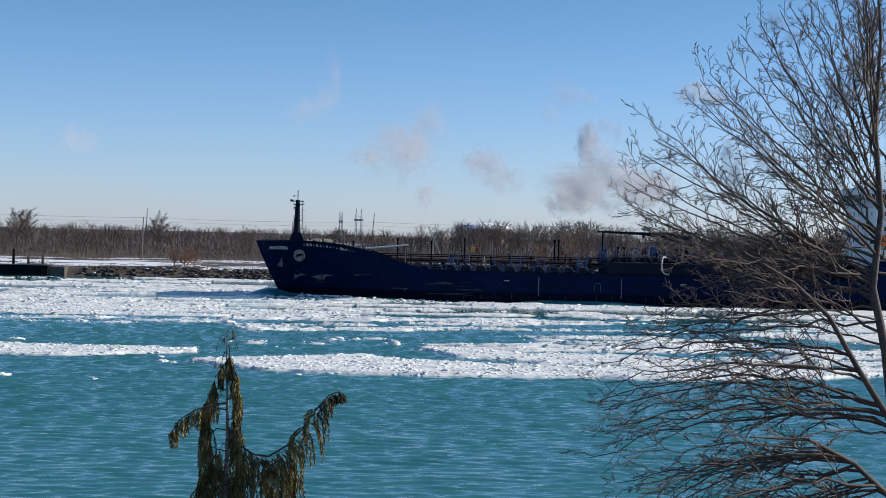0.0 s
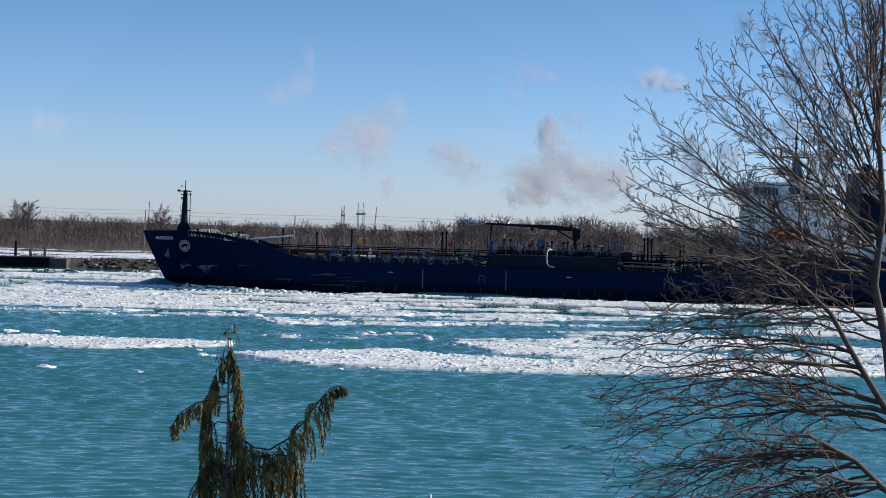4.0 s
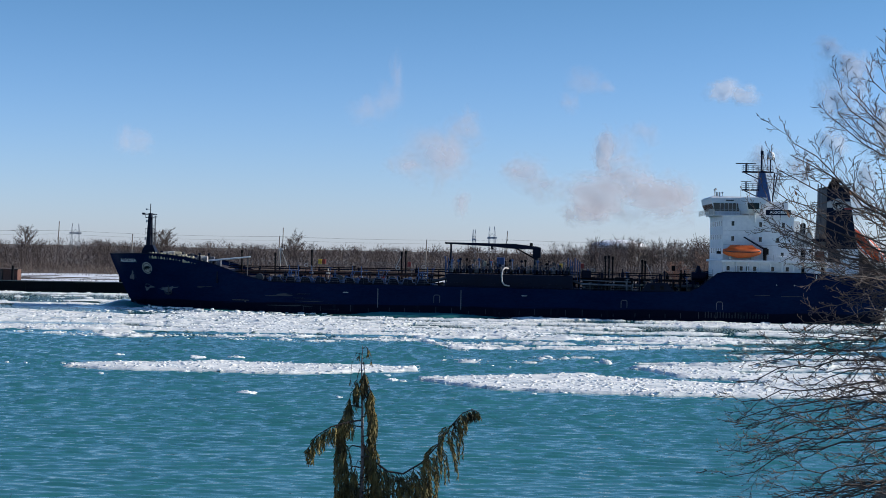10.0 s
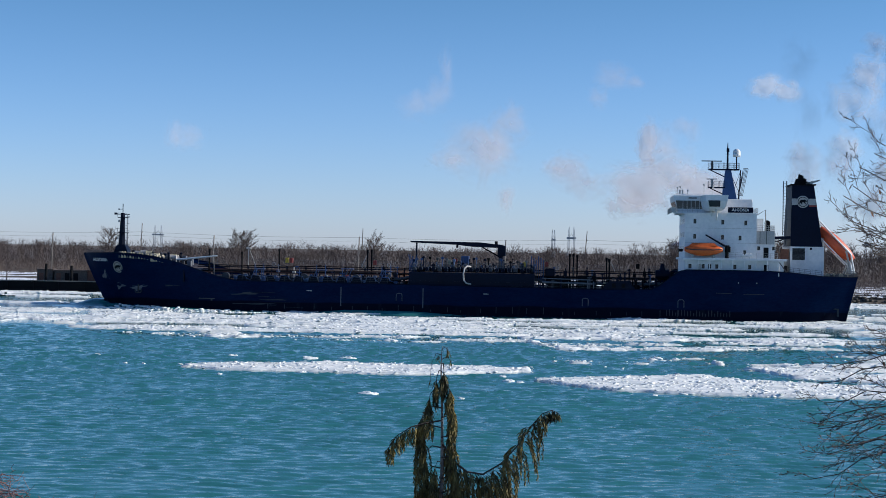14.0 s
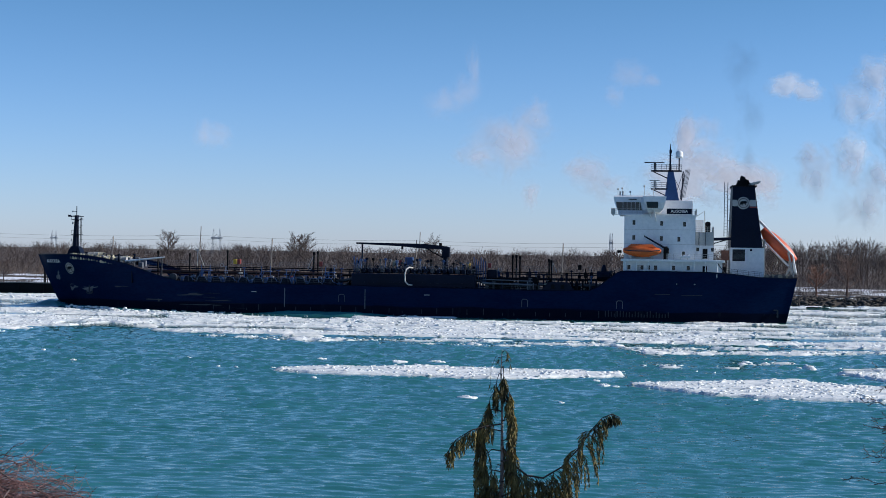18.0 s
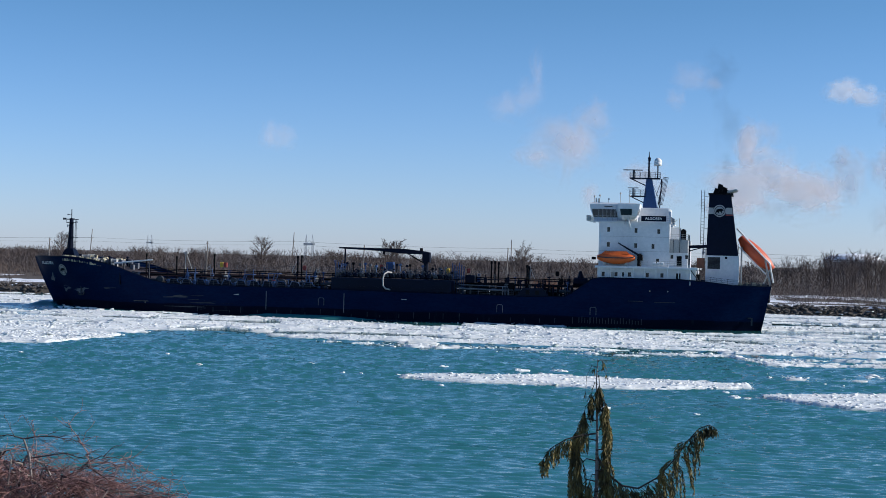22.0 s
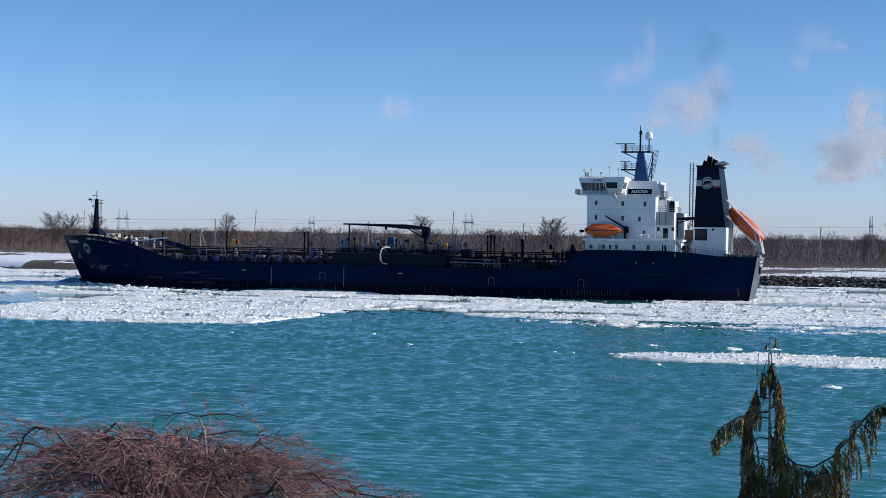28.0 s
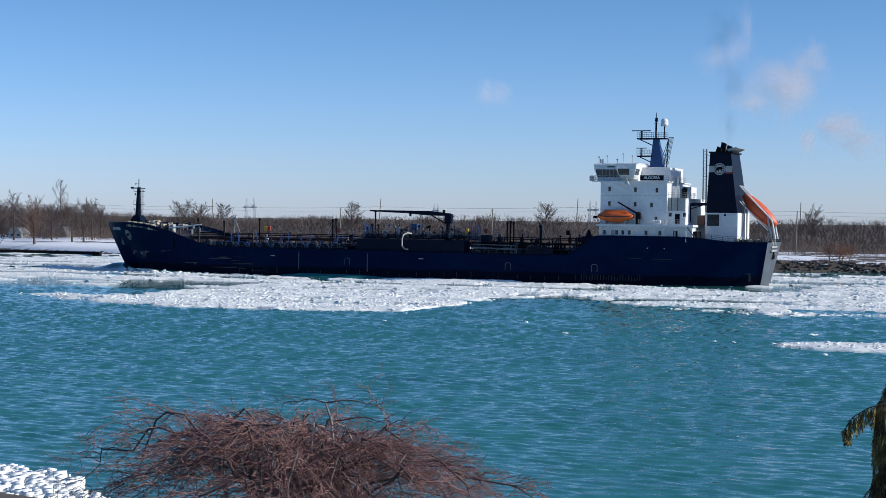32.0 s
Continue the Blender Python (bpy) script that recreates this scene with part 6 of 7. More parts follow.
POLE_AT = [(-28.9 + 64.5 * k, float(np.interp(-28.9 + 64.5 * k, [-420, -200, -100, 200], [575, 470, 455, 455]))) for k in range(-6, 5)]
POLE_TOPS = [pole_thing(1.32 * x, 1.32 * y, 20.4 + .4 * ((k * 7) % 3 - 1), .3 + .35 * ((k * 5) % 3), k) for k, (x, y) in enumerate(POLE_AT)]
for bearing, rise in ((-14.66, .42), (-9.0, .42), (-3.75, .45), (1.6, .42), (-20.2, .42)):
    x, y = 455 * math.tan(radians(bearing)), 455
    g, top = ground_z(x, y), EYE_Z + 455 * math.tan(radians(rise))
    ob = thing("utility_pole", "short weathered pole at the edge of the snow", "utility pole", pose(x, y, g - .2), "short poles")
    part("pole", Build().tube([(-.25, 0, 0), (.15, 0, top - g)], [.20, .15], 7), M["pole"], ob)
    part("cross_arm", Build().box(.05, .23, -.9, .9, top - g - .7, top - g - .55), M["pole"], ob)
b = Build()
for p, q in zip(POLE_TOPS, POLE_TOPS[1:]):
    for s in (-1, 1):
        b.tube([(p[0] + (q[0] - p[0]) * u, p[1] + (q[1] - p[1]) * u + s, p[2] - 3.2 + (q[2] - p[2]) * u - 2.4 * u * (1 - u)) for u in np.linspace(0, 1, 9)], .028, 3)
        if s < 0:
            b.tube([(p[0] + (q[0] - p[0]) * u, p[1] + (q[1] - p[1]) * u, p[2] - 4.6 + (q[2] - p[2]) * u - 2.4 * u * (1 - u)) for u in np.linspace(0, 1, 9)], .028, 3)
single("power_lines", b, M["steel"], "thin dark power lines strung between the poles", "power line", kind="structure")


def pylon(az, dist, top_el, wide, label):
    x, y = dist * math.sin(radians(az)), dist * math.cos(radians(az))
    g = ground_z(x, y)
    ob = thing("lattice_pylon", label, "pylon", pose(x, y, g, 0, 0, -az), "far pylons")
    h = EYE_Z + dist * math.tan(radians(top_el)) - g
    for s in (-1, 1):
        b = Build()
        for dx, dy in ((-1, -1), (1, -1), (1, 1), (-1, 1)):
            b.tube([(s * wide + dx * wide * .38, dy * 2, 0), (s * wide * .9 + dx * .5, dy * .5, h * .78), (s * wide * .8, 0, h)], .22, 4)
        for k in range(8):
            z0, z1 = h * .095 * k, h * .095 * (k + 1)
            w0, w1 = wide * .38 * (1 - .085 * k), wide * .38 * (1 - .085 * (k + 1))
            b.tube([(s * wide - w0, -1.2, z0), (s * wide + w1, -1.2, z1)], .14, 3).tube([(s * wide + w0, -1.2, z0), (s * wide - w1, -1.2, z1)], .14, 3)
        part("lattice_leg", b, M["pylon"], ob)
    part("bridge_beam", Build().box(-wide * 1.6, wide * 1.6, -.6, .6, h * .60, h * .66).tube([(-wide, 0, h * .62), (0, 0, h * .78), (wide, 0, h * .62)], .25, 4), M["pylon"], ob)


for az, el, w, dist in ((4.0, .92, 2.6, 1400), (3.35, .80, 1.2, 1450), (-10.98, .72, 3.2, 1400), (-23.45, .66, 3.6, 1350), (-16.7, .55, 2.4, 1700), (14.5, .8, 2.6, 1500)):
    pylon(az, dist, el, w, "grey steel pylon far behind the wood")
tank = thing("storage_dome", "dark storage dome with snow on its roof", "tank", pose(1300 * math.sin(radians(8.6)), 1300 * math.cos(radians(8.6)), 8.4))
part("dome_wall", Build().tube([(0, 0, -7), (0, 0, 10)], 24, 28), M["concrete"], tank)
part("dome_roof", Build().ball((0, 0, 9), 24.2, 28, 10, (1, 1, .27)), M["snow"], tank, "snow covered roof", smooth=True)

# a low dock with piles and huts on the far bank
dock = thing("dock", "dark timber-faced dock on the far bank", "dock", pose(-92, 398, 0, 0, 0, 0))
part("dock_body", Build().box(-46, 43, 0, 9, -1, 2.5, .12), M["black"], dock)
part("dock_end", Build().box(43, 47, .5, 9, -1, 2.3, .1), M["bark"], dock, "weathered timber end")
part("dock_kerb", Build().box(-46, 43, -.12, .3, 2.5, 2.75), M["pole"], dock)
for i in range(14):
    x = -43 + 6.5 * i
    part("dock_timber", Build().box(x - .2, x + .2, -.25, -.02, -.5, 2.4), M["black"], dock)
for x, h in ((-14, 7.0), (-7.5, 6.6), (-1, 6.4), (26, 6.9), (30.2, 6.7), (34.4, 6.5), (38, 4.6), (41.5, 5.0), (-30, 6.4)):
    part("mooring_pile", Build().tube([(x, 1.2, 2.0), (x + .1, 1.2, h)], .34, 8), M["black"] if h > 6 else M["bark"], dock)
for x0, x1, h, m in ((-12.5, -4.2, 2.9, "bark"), (-4.0, -.4, 3.0, "brick"), (-17.0, -13, 3.1, "bark")):
    hut = thing("shed", "rust brown low shed on the dock", "shed", pose(-92, 402, 2.5), "dock sheds")
    part("shed_wall", Build().box(x0, x1, 0, 4, 0, h - .2), M[m], hut)
    part("shed_roof", Build().box(x0 - .2, x1 + .2, -.25, 4.2, h - .2, h), M["bark"], hut)
    for k in range(max(1, int((x1 - x0) / 2.2))):
        part("shed_door", Build().box(x0 + .5 + 2.2 * k, x0 + 1.7 + 2.2 * k, -.06, .02, 0, 2.1), M["black"] if k % 3 else M["brick"], hut)

# houses among the trees upstream
for az, dist, w, h, m in ((-30.15, 612, 4.5, 2.0, "pale"), (-31.7, 606, 5, 1.7, "pale")):
    x, y = dist * math.sin(radians(az)), dist * math.cos(radians(az))
    house = thing("house", "small pale house behind bare trees", "house", pose(x, y, ground_z(x, y)))
    part("house_wall", Build().box(-w / 2, w / 2, 0, 6, -.5, h), M[m], house)
    part("house_roof", Build().prism([(-w / 2 - .4, h), (w / 2 + .4, h), (w * .3, h + 2.4), (-w * .3, h + 2.4)], -.5, 6.5), M["concrete"], house, "snow dusted grey roof")
    for k in range(2):
        part("house_window", Build().box(-w / 4 + k * w / 2 - .6, -w / 4 + k * w / 2 + .6, -.08, .02, 1, 2.2), M["glass"], house)

# ---- steam clouds and funnel smoke ----
def cloud_material(name, a, b, density, edge=0.95, rim_in=0.40):
    """Soft vapour: dense in the middle of a puff, torn to nothing at its rim."""
    m = bpy.data.materials.new(name)
    m.use_nodes = True
    nt = m.node_tree
    n, l = nt.nodes, nt.links
    n.remove(n["Principled BSDF"])
    out = n["Material Output"]
    tc = n.new("ShaderNodeTexCoord")
    ln = n.new("ShaderNodeVectorMath")
    ln.operation = "MULTIPLY"
    ln.inputs[1].default_value = (1, 0, 1)
    l.new(tc.outputs["Object"], ln.inputs[0])
    le = n.new("ShaderNodeVectorMath")
    le.operation = "LENGTH"
    l.new(ln.outputs["Vector"], le.inputs[0])
    info = n.new("ShaderNodeObjectInfo")
    off = n.new("ShaderNodeVectorMath")
    off.operation = "ADD"
    l.new(tc.outputs["Object"], off.inputs[0])
    mul = n.new("ShaderNodeMath")
    mul.operation = "MULTIPLY"
    mul.inputs[1].default_value = 60
    l.new(info.outputs["Random"], mul.inputs[0])
    l.new(mul.outputs[0], off.inputs[1])
    ns = n.new("ShaderNodeTexNoise")
    ns.inputs["Scale"].default_value, ns.inputs["Detail"].default_value, ns.inputs["Roughness"].default_value = 1.75, 7, .56
    ns.inputs["Distortion"].default_value = .5
    l.new(off.outputs["Vector"], ns.inputs["Vector"])
    rad = n.new("ShaderNodeMath")
    rad.operation = "MULTIPLY_ADD"
    rad.inputs[1].default_value = 1.35
    l.new(ns.outputs["Fac"], rad.inputs[0])
    neg = n.new("ShaderNodeMath")
    neg.operation = "MULTIPLY"
    neg.inputs[1].default_value = -1.15
    l.new(le.outputs["Value"], neg.inputs[0])
    l.new(neg.outputs[0], rad.inputs[2])
    mr = n.new("ShaderNodeMapRange")
    mr.interpolation_type = "SMOOTHSTEP"
    mr.inputs["From Min"].default_value, mr.inputs["From Max"].default_value = -.10, edge
    mr.inputs["To Max"].default_value = density
    l.new(rad.outputs[0], mr.inputs["Value"])
    # the rim itself is always clear
    rim = n.new("ShaderNodeMapRange")
    rim.interpolation_type = "SMOOTHSTEP"
    rim.inputs["From Min"].default_value, rim.inputs["From Max"].default_value = .98, rim_in
    l.new(le.outputs["Value"], rim.inputs["Value"])
    al = n.new("ShaderNodeMath")
    al.operation = "MULTIPLY"
    l.new(mr.outputs["Result"], al.inputs[0])
    l.new(rim.outputs["Result"], al.inputs[1])
    df, trl, tp = n.new("ShaderNodeBsdfDiffuse"), n.new("ShaderNodeBsdfTranslucent"), n.new("ShaderNodeBsdfTransparent")
    # vapour scatters evenly: its normal leans to the sky and the sun
    geo, lean = n.new("ShaderNodeNewGeometry"), n.new("ShaderNodeVectorMath")
    lean.operation = "MULTIPLY_ADD"
    lean.inputs[1].default_value, lean.inputs[2].default_value = (.5, .5, .5), (.42, -.20, .30)
    l.new(geo.outputs["Normal"], lean.inputs[0])
    unit = n.new("ShaderNodeVectorMath")
    unit.operation = "NORMALIZE"
    l.new(lean.outputs["Vector"], unit.inputs[0])
    l.new(unit.outputs["Vector"], df.inputs["Normal"])
    df.inputs["Color"].default_value, trl.inputs["Color"].default_value = (*a, 1), (*b, 1)
    m1, m2 = n.new("ShaderNodeMixShader"), n.new("ShaderNodeMixShader")
    m1.inputs["Fac"].default_value = .12
    l.new(df.outputs[0], m1.inputs[1])
    l.new(trl.outputs[0], m1.inputs[2])
    l.new(al.outputs[0], m2.inputs["Fac"])
    l.new(tp.outputs[0], m2.inputs[1])
    l.new(m1.outputs[0], m2.inputs[2])
    l.new(m2.outputs[0], out.inputs["Surface"])
    return m


M["vapour"] = cloud_material("white_vapour", (.49, .485, .53), (.49, .485, .53), .72, .58, .50)
M["vapour_thin"] = cloud_material("thin_vapour", (.46, .45, .495), (.47, .46, .505), .50, .74)
M["vapour_faint"] = cloud_material("faint_vapour", (.58, .53, .555), (.58, .53, .555), .22, .8)
# a paler copy of the vapour: stronger sun put into the colour
M["vapour_bright"] = cloud_material("sunlit_vapour", (.70, .68, .68), (.70, .68, .68), .50, .6, .50)
M["smoke"] = cloud_material("grey_smoke", (.22, .21, .23), (.22, .21, .23), .19)


def puff_mesh(seed):
    """A lumpy shallow dome, its round side to the river."""
    rings, n, m = [], 40, 14
    v, f = [], []
    for i in range(m + 1):
        r = i / m
        for j in range(n):
            a = 2 * math.pi * j / n
            bulge = -.5 * math.sqrt(max(0, 1 - r * r))
            lump = .06 * noise.noise(Vector((r * math.cos(a) * 2.2 + seed * 9.1, r * math.sin(a) * 2.2, seed))) + .015 * noise.noise(Vector((r * math.cos(a) * 5 + seed * 3.1, r * math.sin(a) * 5, seed)))
            v.append((r * math.cos(a), bulge + lump, r * math.sin(a)))
    for i in range(m):
        for j in range(n):
            k = (j + 1) % n
            f.append((i * n + j, i * n + k, (i + 1) * n + k, (i + 1) * n + j))
    return v, f


PUFFS = {}
CLOUD_FAR = 2200


def cloud_at(az, el):
    return pose(CLOUD_FAR * math.tan(radians(az)), CLOUD_FAR, EYE_Z + CLOUD_FAR * math.tan(radians(el)) / math.cos(radians(az)), 0, 0, -az)


def cloud(rows, puffs, material, label):
    """rows: seconds, bearing and height in degrees; puffs: bearing and height from the cloud's middle, half sizes, in metres."""
    ob = thing("steam_cloud", label, "cloud", None, "steam clouds")
    for i, (px, pz, w, h) in enumerate(puffs):
        k = i % 5
        key = (k, material)
        if key not in PUFFS:
            PUFFS[key] = fast_mesh("puff", *puff_mesh(k + 1), M[material], True)
        q = part("puff", PUFFS[key], None, ob)
        q.location = (px, 90 * i, pz)
        q.rotation_euler = (0, 0, radians(25))
        q.scale = (w / .90, .42 * min(w, h), h)
    rows = [(t, cloud_at(a, e)) for t, a, e in rows]
    ob.matrix_world = rows[0][1]
    CLOUD_ROWS.append((ob, rows))


cloud([(0, -5.9, 3.1), (13, -9.7, 3.9), (32, -14.5, 4.6)], [(0, 0, 42, 36), (-22, 8, 26, 40)], "vapour_faint", "thin pinkish wisp of steam")
cloud([(0, 2.2, 4.6), (13, -1.2, 5.4), (32, -6.4, 6.0)], [(-10, -8, 55, 44), (18, 18, 40, 48), (30, 70, 22, 62)], "vapour_faint", "thin torn cloud of pinkish steam")
cloud([(0, 5.3, 3.1), (13, .8, 3.6), (19, -1.0, 4.0), (23, -2.2, 4.3), (28, -3.35, 4.6), (32, -4.5, 4.8)], [(0, -5, 100, 70), (15, 0, 62, 88), (45, 50, 60, 60), (-45, 0, 60, 36), (48, -55, 26, 50)], "vapour_thin", "torn grey and pink cloud of steam")
cloud([(0, 8.6, 2.45), (13, 4.15, 2.75), (23, .8, 2.9), (32, -2.2, 3.2)], [(0, 8, 66, 46), (25, -8, 56, 40), (-18, 20, 42, 30)], "vapour_thin", "small grey-pink steam cloud")
cloud([(0, 12.7, 2.1), (6, 10.3, 2.2), (13, 7.4, 2.5), (19, 6.2, 3.0), (23, 4.9, 3.0), (28, 3.3, 3.2), (32, 1.8, 3.4)], [(-30, -5, 100, 74), (50, -12, 105, 70), (10, 25, 80, 70), (-48, -22, 70, 46), (-20, 80, 46, 84), (95, 12, 80, 66)], "vapour", "heavy bank of grey-white steam low over the wood")
cloud([(0, 11.4, 5.2), (6, 9.1, 5.95), (13, 5.8, 6.3), (32, .5, 7.2)], [(0, 0, 52, 36), (-22, -20, 30, 28), (30, 12, 34, 22)], "vapour_faint", "small torn steam cloud")
cloud([(0, 13.3, 3.9), (13, 8.6, 4.4), (32, 2.5, 5)], [(0, 0, 26, 34), (-40, -10, 40, 60), (-18, 20, 30, 30)], "vapour_faint", "faint wisp of steam")
cloud([(0, 15.9, 5.3), (6, 13.6, 5.75), (13, 11.1, 5.95), (32, 4.5, 6.6)], [(0, 0, 46, 34), (32, 4, 46, 30)], "vapour_bright", "small bright steam cloud")
cloud([(0, 21.4, 5.3), (9, 16.9, 5.6), (13, 14.4, 5.4), (19, 11.6, 5.4), (32, 5.2, 6.2)], [(0, 0, 66, 72), (20, 50, 60, 50), (-12, -50, 44, 50), (60, -20, 70, 80)], "vapour_bright", "bright white steam cloud lit by the sun")
cloud([(0, 17.5, 2.6), (13, 12.6, 2.9), (19, 10.0, 3.0), (28, 4.6, 3.6), (32, 2.4, 3.8)], [(0, 0, 52, 66), (46, 20, 40, 76), (-12, 40, 40, 40)], "vapour_thin", "torn column of grey steam")
cloud([(0, 22.5, 1.8), (19, 11.6, 1.9), (32, 5.2, 2.4)], [(0, 0, 66, 70), (66, 10, 66, 60), (20, 50, 44, 50)], "vapour_thin", "torn bank of grey steam")
cloud([(0, 18.8, 7.8), (13, 14.9, 7.4), (32, 8.5, 8.4)], [(0, 0, 40, 30), (28, -10, 36, 26)], "vapour_thin", "small pale steam cloud")
smoke = thing("funnel_smoke", "faint grey smoke rising from the ship's funnel", "smoke")
for i, (px, pz, w, h) in enumerate(((140.5, 31, 3.0, 6.5), (141.0, 39, 5.0, 9.0), (139.0, 48, 7.0, 9.5))):
    key = (i, "smoke")
    q = part("puff", fast_mesh("puff", *puff_mesh(i + 1), M["smoke"], True), None, smoke)
    q.location, q.scale = (px, 0, pz), (w, 2, h)
WITH_SHIP.append(smoke)

# ---- the near bank and its trees ----
def near_height(X, Y):
    s = np.interp(X, [-90, -41, -28, -10, 20, 60], [66, 60, 56, 52, 52, 52])
    return np.interp(Y - s, [-60, -28, -12, -3, 2, 12], [5.0, 4.6, 2.4, .9, -.1, -1.6]) + .25 * (fractal(X * .2, Y * .2, 9) - .5)


single("near_bank", grid_mesh("near_bank", np.arange(-110, 90, 2.5), np.arange(-40, 76, 2.0), near_height, M["bank"]), None, "sloping near bank of dead grass", "ground", kind="structure")


def shelf_amount(x, y):
    edge = np.interp(x, [-90, -60, -41, -36, -30, -26], [72, 68, 65.3, 62.5, 56, 48]) + 1.2 * (value_noise(x * .8, y * 0 + 2, 4) - .5)
    return np.clip((edge - y) / .8, 0, 1) * (y > 50)


single("shore_ice", grid_mesh("shore_ice", np.arange(-80, -24, .35), np.arange(50, 72, .35), lambda X, Y: .25 + .5 * (fractal(X * .5, Y * .5, 12) - .3), M["ice"],
                              lambda c: shelf_amount(c[:, 0], c[:, 1]) > .5), None, "white shelf of shore ice on the near bank", "ice", kind="stuff")
sx, sy = rs.uniform(-80, -28, 9000), rs.uniform(52, 71, 9000)
k = shelf_amount(sx, sy) > .3
sx, sy = sx[k], sy[k]
single("ice_blocks", rock_mesh("ice_blocks", np.stack([sx, sy, np.full(len(sx), .42)], -1), rs.uniform(.05, .22, (len(sx), 1)) * rs.uniform(.5, 1.5, (len(sx), 3)), M["ice"]), None,
       "jumbled white ice blocks pushed onto the near shore", "ice", kind="stuff")
marker = thing("shore_marker", "white painted board on a post at the near shore", "marker", pose(6.9, 60, 0))
part("post", Build().tube([(.28, 0, -1), (.28, 0, 2.0)], .07, 8), M["white"], marker)
part("board", Build().prism([(-.75, .4), (.2, .4), (.2, 1.75), (.0, 1.72), (-.3, 1.3)], -.03, .03), M["white"], marker)

V = lambda *p: np.array(p, float)


def bent(p0, p1, lift, n, r0, r1, rng, wob=.04):
    """A bowed, slightly uneven stroke from p0 to p1; lift raises its middle."""
    ln = np.linalg.norm(p1 - p0)
    mid = (p0 + p1) / 2 + V(0, 0, lift)
    ctrl = 2 * mid - (p0 + p1) / 2
    s = []
    for i in range(n + 1):
        u = i / n
        q = (1 - u) ** 2 * p0 + 2 * u * (1 - u) * ctrl + u * u * p1
        if 0 < i < n:
            q = q + V(rng.gauss(0, 1), rng.gauss(0, 1), rng.gauss(0, 1)) * wob * ln / n
        s.append((q, r0 + (r1 - r0) * u ** .8))
    return s


def at(s, u):
    k = min(int(u * (len(s) - 1)), len(s) - 2)
    w = u * (len(s) - 1) - k
    d = s[k + 1][0] - s[k][0]
    return s[k][0] + d * w, d / np.linalg.norm(d), s[k][1] * (1 - w) + s[k + 1][1] * w


def side_shoots(s, count, length, rng, out, depth, spread, rise, r, start=.2):
    """Shoots to both sides of a stroke, each with finer ones on it."""
    total = np.linalg.norm(s[-1][0] - s[0][0])
    for i in range(count):
        u = start + (1 - start) * (i + rng.random()) / count
        p, d, rad = at(s, min(u, .995))
        side = np.cross(d, V(rng.gauss(0, .5), 1, rng.gauss(0, .6)))
        side = side / max(np.linalg.norm(side), 1e-6) * (1 if i % 2 else -1)
        w = d + side * spread * rng.uniform(.6, 1.3) + V(0, 0, rise * rng.uniform(.3, 1.5)) + V(rng.gauss(0, .15), rng.gauss(0, .15), rng.gauss(0, .25))
        ln = length * (1.1 - .6 * u) * rng.uniform(.55, 1.2)
        rr = min(r, rad * .75)
        e = p + w / np.linalg.norm(w) * ln
        t = bent(p, e, rng.uniform(-.05, .10) * ln, (2, 3, 5)[min(depth, 2)], rr, max(rr * .52, .0034), rng, .085)
        out.append(t)
        if depth > 0:
            side_shoots(t, max(3, int(count * .46)), ln * .46, rng, out, depth - 1, spread, rise, max(rr * .66, .0046), .12)


